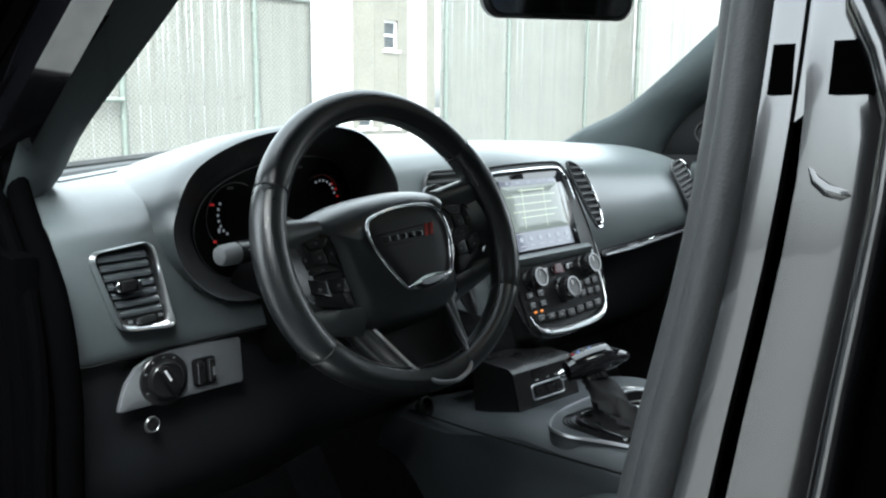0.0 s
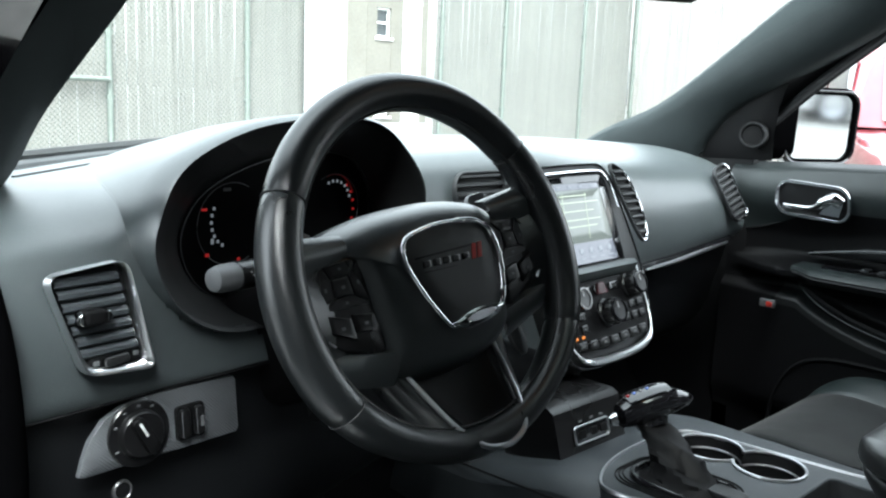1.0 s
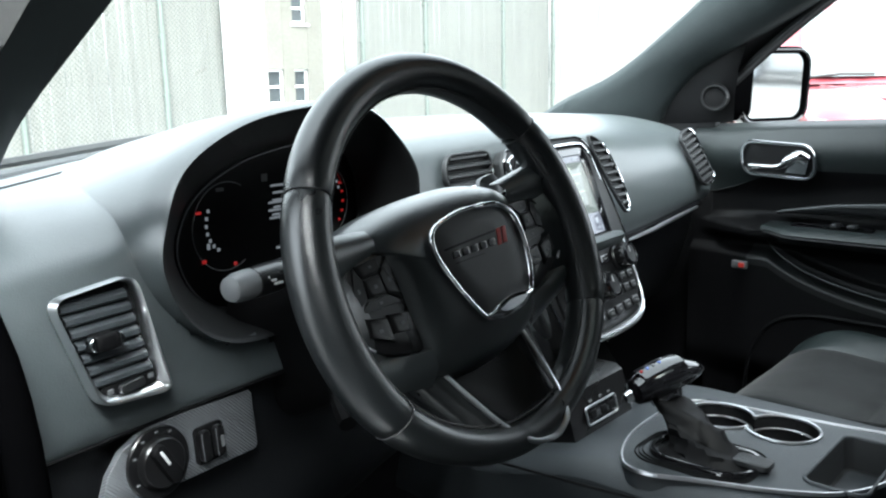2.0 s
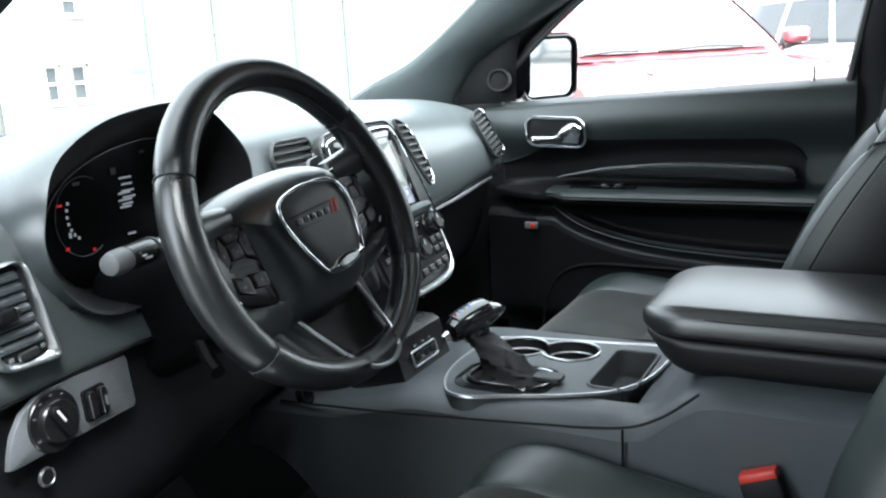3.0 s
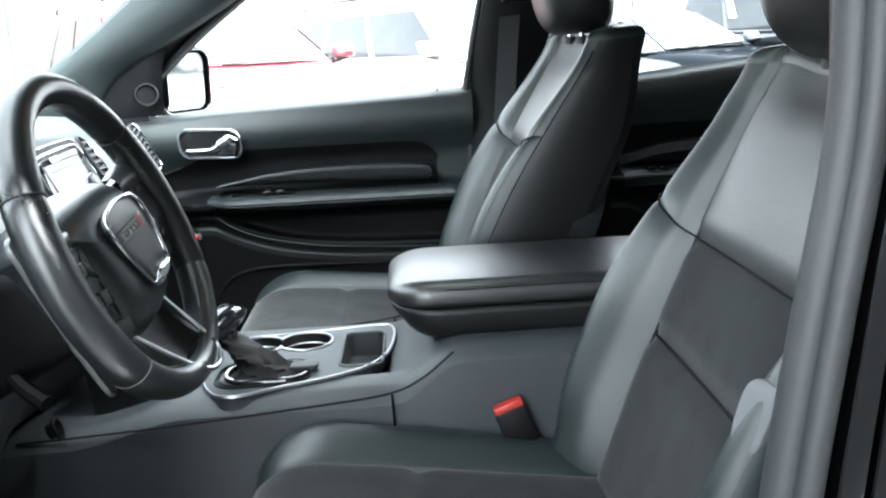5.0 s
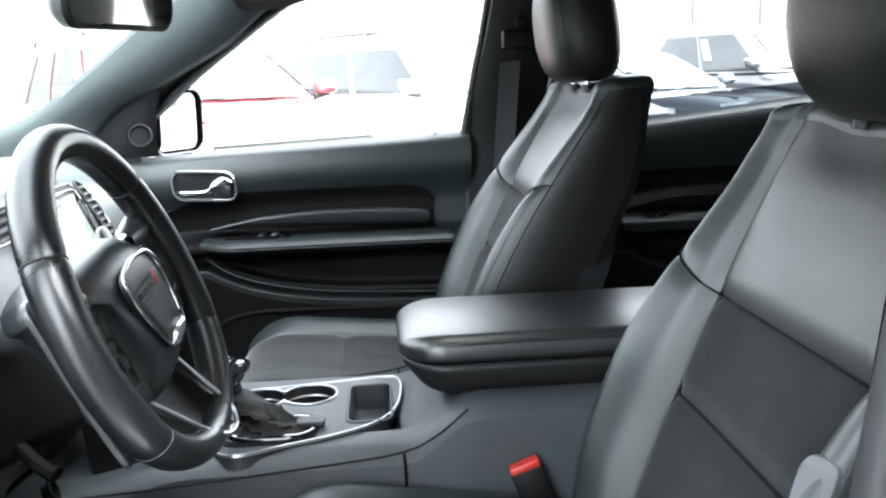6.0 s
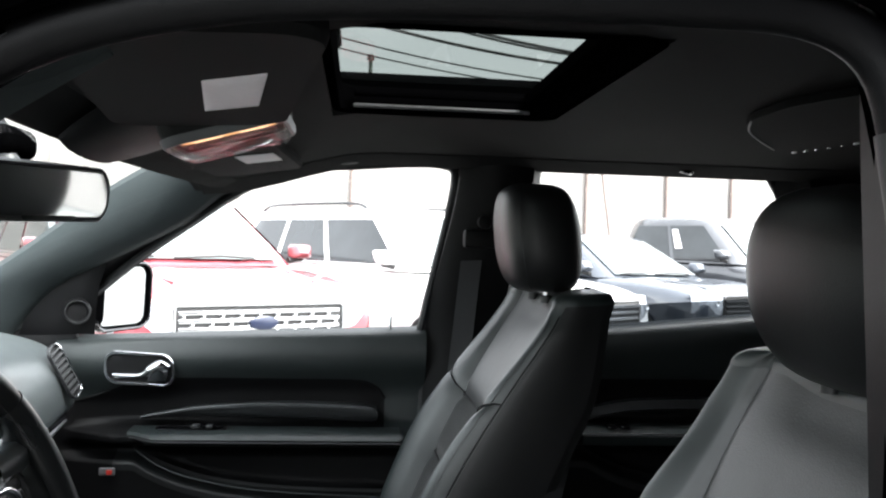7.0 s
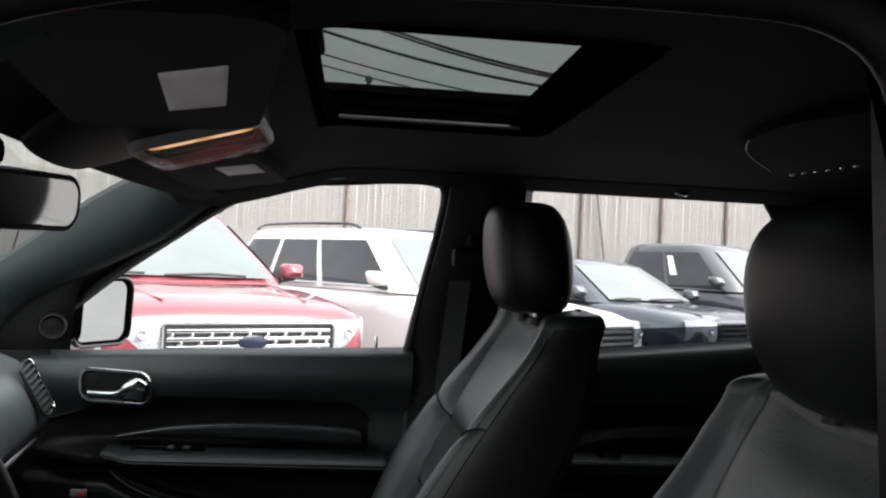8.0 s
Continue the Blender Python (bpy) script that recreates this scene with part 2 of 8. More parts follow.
def link_mesh(name, bm, mat, smooth=True, angle=38):
    me = bpy.data.meshes.new(name)
    bmesh.ops.recalc_face_normals(bm, faces=bm.faces)
    for f in bm.faces:
        f.smooth = smooth
    if smooth:
        for e in bm.edges:
            if len(e.link_faces) == 2 and e.calc_face_angle(0) > radians(angle):
                e.smooth = False
    bm.to_mesh(me)
    bm.free()
    me.materials.append(mat)
    return new(name, me)


def part(name, bm, mat, parent, label="", smooth=True, angle=38):
    ob = link_mesh(name, bm, mat, smooth, angle)
    ob.parent = parent
    top = parent
    while top.parent:
        top = top.parent
    ob.matrix_parent_inverse = top.matrix_basis.inverted() if top is parent else Matrix()
    if label:
        ob["label"] = label
    return ob


def thing(name, base, label, category, group="", kind=""):
    """An empty at the base of a thing, whose parts are built in world places."""
    ob = new(name)
    ob.empty_display_size = 0.05
    ob.matrix_basis = Matrix.Translation(base)
    return tagged(ob, label, category, group, kind)


def structure(name, bm, mat, label="", category="", smooth=True, angle=38):
    return tagged(link_mesh(name, bm, mat, smooth, angle), label, category, kind="structure")


def rows_mesh(rows, close_u=False, close_v=False, cap=False, bm=None):
    """Quads through rows of points. close_u joins each row's ends, close_v the first and last row, cap fills the end rows."""
    bm = bm or bmesh.new()
    vs = [[bm.verts.new(p) for p in r] for r in rows]
    nr, nc = len(vs), len(vs[0])
    for i in range(nr if close_v else nr - 1):
        for j in range(nc if close_u else nc - 1):
            q = (vs[i][j], vs[i][(j + 1) % nc], vs[(i + 1) % nr][(j + 1) % nc], vs[(i + 1) % nr][j])
            if len(set(q)) == 4:
                bm.faces.new(q)
    if cap:
        bm.faces.new(vs[0][::-1])
        bm.faces.new(vs[-1])
    return bm


def box(lo, hi, bevel=0.004, seg=2, m=None, bm=None):
    own = bmesh.new()
    bmesh.ops.create_cube(own, size=1)
    lo, hi = Vector(lo), Vector(hi)
    for v in own.verts:
        v.co = Vector([lerp(lo[i], hi[i], v.co[i] + 0.5) for i in range(3)])
    if bevel:
        bmesh.ops.bevel(own, geom=own.edges[:], offset=bevel, segments=seg, profile=0.5, affect="EDGES", clamp_overlap=True)
    if m:
        own.transform(m)
    if bm is None:
        return own
    return join(bm, own)


def join(bm, other):
    me = bpy.data.meshes.new("tmp")
    other.to_mesh(me)
    other.free()
    bm.from_mesh(me)
    bpy.data.meshes.remove(me)
    return bm


def tube(points, r, n=10, closed=False, squash=1.0, up=(0, 0, 1), bm=None, caps=True):
    """A round bar along points; r may be a number or one for each point."""
    pts = [Vector(p) for p in points]
    rows = []
    for i, p in enumerate(pts):
        a = pts[i - 1] if i or closed else p
        b = pts[(i + 1) % len(pts)] if i + 1 < len(pts) or closed else p
        d = (b - a).normalized()
        side = d.cross(Vector(up))
        side = side.normalized() if side.length > 1e-4 else d.orthogonal().normalized()
        top = side.cross(d)
        q = r if isinstance(r, (int, float)) else r[i]
        rows.append([p + (side * math.cos(t) + top * math.sin(t) * squash) * q for t in (2 * math.pi * k / n for k in range(n))])
    return rows_mesh(rows, close_u=True, close_v=closed, cap=caps and not closed, bm=bm)


def rrect(w, h, r, n=5, skew=0.0):
    """A rounded rectangle's outline round the origin."""
    out = []
    for cx, cy, a0 in ((w / 2 - r, h / 2 - r, 0), (-w / 2 + r, h / 2 - r, 90), (-w / 2 + r, -h / 2 + r, 180), (w / 2 - r, -h / 2 + r, 270)):
        for k in range(n + 1):
            a = radians(a0 + 90 * k / n)
            x, y = cx + r * math.cos(a), cy + r * math.sin(a)
            out.append((x + skew * y, y))
    return out


def plate(outline, m, depth, edge=0.002, dome=0.0, bm=None):
    """A slab with that outline in the plane of m, rising by depth along m's z, with rounded rim and a slightly domed face."""
    c = Vector((sum(p[0] for p in outline) / len(outline), sum(p[1] for p in outline) / len(outline)))
    def ring(k, z):
        return [m @ Vector((c[0] + (x - c[0]) * k, c[1] + (y - c[1]) * k, z)) for x, y in outline]
    size = max(1e-4, max((Vector(p) - c).length for p in outline))
    e = min(edge / size, 0.4)
    rows = [ring(1, 0), ring(1, depth - edge), ring(1 - e * 0.3, depth - edge * 0.3), ring(1 - e, depth), ring(0.55, depth + dome * 0.8), ring(0.02, depth + dome)]
    return rows_mesh(rows, close_u=True, cap=True, bm=bm)


def hoop(outline, m, width, height, bm=None, inset=0.0):
    """A rounded frame along a closed outline in the plane of m."""
    n = len(outline)
    rows = []
    prof = [(-0.5, 0), (-0.42, 0.7), (-0.2, 1), (0.2, 1), (0.42, 0.7), (0.5, 0)]
    for i in range(n):
        a, b = Vector(outline[i - 1]), Vector(outline[(i + 1) % n])
        d = (b - a).normalized()
        nor = Vector((d.y, -d.x))
        p = Vector(outline[i])
        rows.append([m @ Vector((p.x + nor.x * (u * width + inset), p.y + nor.y * (u * width + inset), v * height)) for u, v in prof])
    return rows_mesh(rows, close_v=True, close_u=True, bm=bm)


def lathe(profile, m, n=28, bm=None):
    """Profile of (radius, height) turned round m's z."""
    rows = [[m @ Vector((r * math.cos(t), r * math.sin(t), z)) for t in (2 * math.pi * k / n for k in range(n))] for r, z in profile]
    bm = rows_mesh(rows, close_u=True, bm=bm)
    bm.verts.ensure_lookup_table()
    if profile[0][0] < .003:
        bm.faces.new(bm.verts[:n])
    if profile[-1][0] < .003:
        bm.faces.new(bm.verts[-n:])
    return bm


def flat_face(outline, m):
    """One flat face with that outline in the plane of m."""
    bm = bmesh.new()
    bm.faces.new([bm.verts.new(m @ Vector((x, y, 0))) for x, y in outline])
    return bm


def solid_rows(rows, thick, bm=None):
    """A sheet through rows of points with a thickness given along its normals' far side (a vector)."""
    t = Vector(thick)
    bm = rows_mesh(rows, bm=bm)
    back = [[p + t for p in r] for r in rows]
    rows_mesh(back, bm=bm)
    for side in ([r[0] for r in rows], [r[-1] for r in rows], rows[0], rows[-1]):
        rows_mesh([side, [p + t for p in side]], bm=bm)
    bmesh.ops.remove_doubles(bm, verts=bm.verts, dist=1e-6)
    return bm


def axes(origin, x, y):
    """A frame with that origin, its x along x and its y near y."""
    x = Vector(x).normalized()
    z = x.cross(Vector(y)).normalized()
    y = z.cross(x)
    m = Matrix((x, y, z)).transposed().to_4x4()
    m.translation = Vector(origin)
    return m


# ---------------------------------------------------------------- ground, fence, building
def ground():
    bm = bmesh.new()
    ring = [0.0, 3, 6, 10, 16, 25, 40, 80, 200, 600, 2000]
    rows = []
    for r in ring[1:]:
        rows.append([V(r * math.cos(a), r * math.sin(a), 0.012 * noise.noise(V(r * math.cos(a), r * math.sin(a), 0) * 0.3) if r < 60 else 0)
                     for a in (2 * math.pi * k / 48 for k in range(48))])
    rows_mesh(rows, close_u=True, cap=False, bm=bm)
    bmesh.ops.contextual_create(bm, geom=[v for v in bm.verts[:48]])
    structure("ground", bm, ASPHALT, "worn grey asphalt of a car lot", "ground")


FENCE_Y, FENCE_X = 9.0, 13.0


def fence_run(name, a, b, height, posts, label, rusty=(), slat=SLAT_DIM):
    """Chain link with woven privacy slats between a and b, on round posts."""
    a, b = Vector((*a, 0)), Vector((*b, 0))
    d = (b - a).normalized()
    length = (b - a).length
    nor = Vector((-d.y, d.x, 0))
    f = thing(name, a, label, "fence", kind="structure")
    bm = bmesh.new()
    step = 0.062
    for i in range(int(length / step)):
        p = a + d * (i * step + 0.008 * random.random())
        w = step * 0.95
        lean = 0.006 * random.uniform(-1, 1)
        lo, top = 0.06 + 0.02 * random.random(), height - 0.03 * random.random()
        rows = [[p + V(0, 0, lo), p + d * w + V(0, 0, lo)], [p + d * lean + V(0, 0, top), p + d * (w + lean) + V(0, 0, top)]]
        solid_rows(rows, nor * 0.004, bm)
    slats = part("slats", bm, slat, f, "pale plastic privacy slats", smooth=False)
    slats["kind"] = "stuff"
    verts, faces = [], []
    s = 0.060
    for sign in (1, -1):
        k = -int(height / s) - 1
        while k * s < length + height:
            x0, x1 = k * s, k * s + height
            if sign < 0:
                x0, x1 = x1, x0
            z0, z1 = 0.03, height
            def cut(x0, z0, x1, z1, lim):
                t = (lim - x0) / (x1 - x0)
                return lim, z0 + (z1 - z0) * t
            pts = [(x0, z0), (x1, z1)]
            if max(x0, x1) > 0 and min(x0, x1) < length:
                q = []
                for (x, z), (xo, zo) in ((pts[0], pts[1]), (pts[1], pts[0])):
                    if x < 0:
                        x, z = cut(x, z, xo, zo, 0.0)
                    if x > length:
                        x, z = cut(x, z, xo, zo, length)
                    q.append((x, z))
                off = -nor * (0.004 + 0.003 * sign)
                n = len(verts)
                for x, z in q:
                    c = a + d * x + V(0, 0, z) + off
                    verts += [c + d * 0.0040, c - d * 0.0040, c - nor * 0.005]
                faces += [(n, n + 1, n + 4, n + 3), (n + 1, n + 2, n + 5, n + 4), (n + 2, n, n + 3, n + 5)]
            k += 1
    me = bpy.data.meshes.new("mesh_wire")
    me.from_pydata(verts, [], faces)
    me.materials.append(WIRE)
    w = new("mesh_wire", me)
    w.parent, w.matrix_parent_inverse = f, f.matrix_basis.inverted()
    tagged(w, "woven galvanised wire", kind="stuff")
    for i, s in enumerate(posts):
        p = a + d * s - nor * 0.03
        post = tube([p, p + V(0, 0, height + 0.05)], 0.036, 12)
        lathe([(0.04, 0), (0.04, 0.02), (0.02, 0.045), (0.001, 0.05)], Matrix.Translation(p + V(0, 0, height + 0.05)), 12, post)
        for z in (0.4, 1.1, 1.8, 2.4):
            tube([p + nor * 0.03 + V(0, 0, z), p - nor * 0.03 + V(0, 0, z)], 0.042, 10, bm=post)
        part("post", post, RUST if i in rusty else POST, f)
    for z in (height,):
        part("rail", tube([a - nor * 0.02 + V(0, 0, z), b - nor * 0.02 + V(0, 0, z)], 0.02, 8), POST, f)
    return f


def fences():
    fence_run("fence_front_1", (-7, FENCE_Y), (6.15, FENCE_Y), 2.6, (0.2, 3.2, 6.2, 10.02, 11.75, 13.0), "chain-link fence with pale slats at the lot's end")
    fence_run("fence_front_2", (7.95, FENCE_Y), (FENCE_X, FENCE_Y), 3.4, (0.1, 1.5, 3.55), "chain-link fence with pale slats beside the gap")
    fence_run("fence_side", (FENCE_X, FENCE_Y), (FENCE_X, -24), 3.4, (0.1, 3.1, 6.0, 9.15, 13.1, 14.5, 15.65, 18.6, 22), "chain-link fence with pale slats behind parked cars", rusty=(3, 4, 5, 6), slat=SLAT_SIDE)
    w = thing("gate_panel", (5.9, FENCE_Y - 0.1, 0), "plain white sheet panel beside the fence gap", "panel", kind="structure")
    part("sheet", box((5.55, FENCE_Y - 0.13, 0.05), (6.2, FENCE_Y - 0.10, 3.0), 0.006), WHITEWALL, w)
    p = thing("sign_pole", (7.35, FENCE_Y - 0.2, 0), "tall white square pole in the fence gap", "pole")
    part("pole", box((7.26, FENCE_Y - 0.24, 0), (7.45, FENCE_Y - 0.05, 5.5), 0.01), WHITEWALL, p)
    part("base_plate", box((7.2, FENCE_Y - 0.3, 0), (7.51, FENCE_Y + 0.01, 0.03), 0.005), POST, p)
    fr = thing("fence_rail", (1.5, FENCE_Y - .09, 0), "grey pipe rail along the fence beside a post", "rail")
    part("pipe", tube([(-2.0, FENCE_Y - .09, 1.29), (3.0, FENCE_Y - .09, 1.29)], .03, 8), POST, fr)
    # Added out of view: blocks low light through the doorway and darkens reflections.
    structure("unseen_shade_wall", box((-2.85, -11, 0), (-2.65, 0, 4.2), .01), BLOCK, "unseen dark wall added to block low light from the left", "wall")
    br = thing("fence_brace", (FENCE_X - 0.08, -4.4, 0), "rusty slanting brace tied to the fence", "brace")
    part("bar", tube([(FENCE_X - 0.09, -4.75, 0), (FENCE_X - 0.09, -4.3, 3.0)], 0.022, 8), RUST, br)


def building():
    """A brick block seen through the gap: two walls, windows with frames and sills, a cornice."""
    b = thing("apartment_building", (26, 32, 0), "tan brick apartment block with white-framed windows", "building")
    y = 30.0
    x0, x1, top = 22.0, 27.0, 12.0
    holes = [(22.45, 23.3), (23.9, 24.7)]
    levels = [(0.3, 1.8), (3.8, 5.1), (7.1, 8.4)]
    bm = bmesh.new()
    xs = [x0] + [v for h in holes for v in h] + [x1]
    zs = [0] + [v for h in levels for v in h] + [top]
    for i in range(len(xs) - 1):
        for j in range(len(zs) - 1):
            if i % 2 and j % 2 and (i > 1 or j == 1):
                continue
            box((xs[i], y, zs[j]), (xs[i + 1], y + 0.35, zs[j + 1]), 0, bm=bm)
    box((x1 - 0.3, y + 0.35, 0), (x1, y + 9, top), 0, bm=bm)
    box((x0, y + 0.35, 0), (x0 + 0.3, y + 9, top), 0, bm=bm)
    bmesh.ops.remove_doubles(bm, verts=bm.verts, dist=1e-5)
    part("wall", bm, BRICK, b, smooth=False)
    part("roof", box((x0 - 0.2, y - 0.2, top), (x1 + 0.2, y + 9, top + 0.35), 0.03), WHITEWALL, b)
    for a, c in holes:
        for z0, z1 in (levels if a > 23.5 else levels[:1]):
            w = part("window", box((a, y + 0.22, z0), (c, y + 0.24, z1), 0), CARGLASS, b)
            fr = bmesh.new()
            for lo, hi in (((a, y + .12, z0), (a + .09, y + .22, z1)), ((c - .09, y + .12, z0), (c, y + .22, z1)), ((a, y + .12, z1 - .09), (c, y + .22, z1)), ((a, y + .12, (z0 + z1) / 2 - .05), (c, y + .22, (z0 + z1) / 2 + .05)), ((a, y + .12, z0), (c, y + .22, z0 + .09))):
                box(lo, hi, 0.01, 1, bm=fr)
            part("frame", fr, WHITEWALL, w)
            part("sill", box((a - 0.1, y - 0.08, z0 - 0.12), (c + 0.1, y + 0.1, z0 - 0.01), 0.01), WHITEWALL, w)
    # courses of brick that stand out of the joints
    bm = bmesh.new()
    for k in range(44):
        z = 0.1 + k * 0.27
        for lo, hi in zip([x0] + [h[1] for h in holes], [h[0] for h in holes] + [x1]):
            box((lo + 0.02, y - 0.012, z), (hi - 0.12, y - 0.001, z + 0.235), 0, bm=bm)
    part("brick_courses", bm, BRICK, b, smooth=False)["kind"] = "stuff"


def cables():
    for name, base, h in (("utility_pole", V(20, 7, 0), 11.2), ("utility_pole", V(20, -22, 0), 11.0)):
        pole = thing(name, base, "round weathered utility pole carrying cables", "pole", "utility poles")
        part("shaft", tube([base, base + V(0, 0, h)], [0.17, 0.12], 12), RUST, pole)
        part("crossarm", box(base + V(-0.9, -0.08, h - 0.6), base + V(0.9, 0.08, h - 0.45), 0.01), RUST, pole)
    short = thing("service_mast", (20, -0.45, 0), "thin grey service mast beyond the fence", "pole")
    part("shaft", tube([(20, -.45, 0), (20, -.45, 5.95)], .05, 10), POST, short)
    part("cap", lathe([(.09, 0), (.09, .10), (.05, .14), (.001, .15)], Matrix.Translation((20, -.45, 5.93)), 12), POST, short)
    for za, zb, sag, dx, r in ((9.3, 8.6, 3.0, 0, .040), (10.3, 9.2, 3.7, -.7, .036), (10.7, 9.6, 3.8, .7, .034), (8.5, 7.8, 2.6, .2, .022), (8.0, 7.6, 2.5, -.2, .020)):
        a, b = V(20 + dx, 7, za), V(20 + dx, -22, zb)
        pts = [a.lerp(b, t / 40) - V(0, 0, 4 * sag * (t / 40) * (1 - t / 40)) for t in range(41)]
        c = thing("overhead_cable", a, "thin black overhead cable sagging between poles", "cable", "cables beyond the lot")
        part("strand", tube(pts, r, 6), CABLE, c)


# ---------------------------------------------------------------- parked cars
def parked_car(name, label, front, heading, paint, L=4.9, W=1.95, H=1.78, belt=1.10, hood=1.12, hoodlen=1.35, ws=0.75, rear_rake=0.35,
               grille="mesh", glass=LIGHTGLASS, bed=0.0, boxy=0.0):
    """A road car: lofted body, greenhouse, windows, wheels, lamps, grille, mirrors, wipers. Local x forward, y left, front bumper at x = 0."""
    M = pose(front[0], front[1], 0, 0, 0, heading)
    t = thing(name, (front[0], front[1], 0), label, "car", "parked cars")
    t.matrix_basis = M
    hw = W / 2
    def P(x, y, z):
        return M @ V(x, y, z)
    # lower body: x, half width, top height, bottom height
    st = [(0.0, hw * .70, .80, .42), (-.03, hw * .84, .93, .30), (-.14, hw * .94, hood - .10, .24), (-.40, hw * .985, hood - .04, .22), (-hoodlen * .7, hw, hood + .01, .21),
          (-hoodlen, hw, hood + .02, .21), (-hoodlen - .5, hw, belt, .22), (-L * .6, hw, belt + .02, .22), (-L + .5, hw * .99, belt + .04, .24), (-L + .1, hw * .95, belt + .03, .34), (-L, hw * .86, belt - .08, .45)]
    rows = []
    n = 40
    keyed = curve([(s[0], s[1], s[2]) for s in st], n)
    low = curve([(s[0], s[3], 0) for s in st], n)
    for c, lo in zip(keyed, low):
        x, w, z1, z0 = c.x, c.y, c.z, lo.y
        half = [(w * .80, z0), (w * .97, z0 + .05), (w, z0 + (z1 - z0) * .35), (w * .985, z0 + (z1 - z0) * .55), (w, z1 - .20), (w * .985, z1 - .10), (w * .93, z1 - .03), (w * .80, z1), (w * .55, z1 + .012), (w * .5, z1 + .018), (w * .2, z1 + .02)]
        rows.append([P(x, y, z) for y, z in half] + [P(x, -y, z) for y, z in half[::-1]])
    body = part("body", rows_mesh(rows, close_u=True, cap=True), paint, t, angle=50)
    # greenhouse
    zb = belt - 0.02
    gx0, gx1 = -hoodlen + 0.05, -L + 0.12 + bed
    def gh(k):
        z = lerp(zb, H, k)
        return gx0 - ws * k - 0.05 * k * k, gx1 + rear_rake * k, hw * lerp(0.955, 0.72 + boxy, k ** 1.2), z
    rows = []
    for k in (0, .2, .4, .6, .8, .9, .97, 1.0):
        f, r, w, z = gh(k)
        if k > .85:
            s = (k - .85) / .15
            z = lerp(zb, H, .85) + (H - lerp(zb, H, .85)) * math.sin(s * math.pi / 2)
            f, r, w = f - .12 * s, r + .12 * s, w * (1 - .12 * s * s)
        ring = [(f - .10 * abs(u) ** 2.5, u * w * .86) for u in (1, .6, .2, -.2, -.6, -1)]
        ring += [(f - .28, -w * .985), (lerp(f, r, .35), -w), (lerp(f, r, .65), -w), (r + .25, -w * .98)]
        ring += [(r + .06 * abs(u) ** 2.5, u * w * .88) for u in (-1, -.4, .4, 1)]
        ring += [(r + .25, w * .98), (lerp(f, r, .65), w), (lerp(f, r, .35), w), (f - .28, w * .985)]
        rows.append([P(x, y, z) for x, y in ring])
    part("cabin", rows_mesh(rows, close_u=True, cap=True), paint, t, angle=60)
    def side(sgn, a, k, out=0.008):
        f, r, w, z = gh(k)
        wid = w if 0.06 < a < 0.95 else w * .985
        return P(lerp(f - .18, r + .18, a), sgn * (wid + out), z)
    # windscreen and rear window
    def front_pt(u, k, out=0.012):
        f, r, w, z = gh(k)
        return P(f - .10 * abs(u) ** 2.5 + out * 1.4, u * w * .86, z + out)
    wsn = part("windscreen", rows_mesh([[front_pt(u, k) for u in np.linspace(-.93, .93, 9)] for k in np.linspace(.06, .84, 6)]), glass, t, "sloping windscreen")
    part("wiper", tube([front_pt(-.90, .03, .03), front_pt(-.66, .06, .03), front_pt(-.40, .055, .03)], .012, 6), CABLE, wsn)
    part("wiper", tube([front_pt(-.22, .04, .03), front_pt(.25, .07, .03), front_pt(.60, .05, .03)], .012, 6), CABLE, wsn)
    for sgn in (1, -1):
        for a0, a1 in (((.03, .36), (.39, .66), (.69, .95)) if not bed else ((.06, .50), (.54, .95))):
            lo = .10
            rows = [[side(sgn, lerp(a0, a1, i / 6), lerp(lo, .80 if 0.02 < lerp(a0, a1, i / 6) else .5, j / 4)) for i in range(7)] for j in range(5)]
            wnd = part("side_window", rows_mesh(rows), CARGLASS, t, "dark side window")
            part("window_trim", tube([side(sgn, lerp(a0, a1, i / 4), .07, .012) for i in range(5)], .008, 6), GLOSS if grille != "chrome" else CHROME, wnd)
        if bed and sgn < 0:
            part("paper_sheet", rows_mesh([[side(sgn, a, k, .016) for a in (.40, .435, .47)] for k in (.30, .50, .72)]), LABEL, t, "white paper sheet in the side window")
        # door cuts and handle
        for a in (.37, .675):
            f, r, w, z = gh(0)
            x = lerp(f - .18, r + .18, a)
            part("door_seam", tube([P(x, sgn * (hw + .002), .35), P(x, sgn * (hw + .003), .75), P(x, sgn * hw * .99, belt - .1)], .004, 5), CABLE, body)
            part("door_handle", box((x - .02, sgn * (hw + .002) - .012, belt - .20), (x + .16, sgn * (hw + .03) - .012 + .02, belt - .165), .008, m=M), paint, body)
        # mirror
        mx = gx0 - .35
        o = Vector((mx, sgn * (hw + .07), belt + .10))
        rows = []
        for k, w in ((-.045, .80), (-.04, .97), (.0, 1.0), (.05, .92), (.085, .70), (.105, .35)):
            rows.append([M @ (o + V(k + .03 * (b / .1) * (-1), sgn * a * w, b * w + .02 * (1 - w))) for a, b in rrect(.20, .13, .045, 5, skew=.15)])
        sh = rows_mesh(rows, close_u=True, cap=True)
        mir = part("wing_mirror", sh, paint, t)
        part("mirror_foot", tube([P(mx, sgn * hw * .96, belt + .02), P(mx, sgn * (hw + .10), belt + .05)], .03, 8), CABLE, mir)
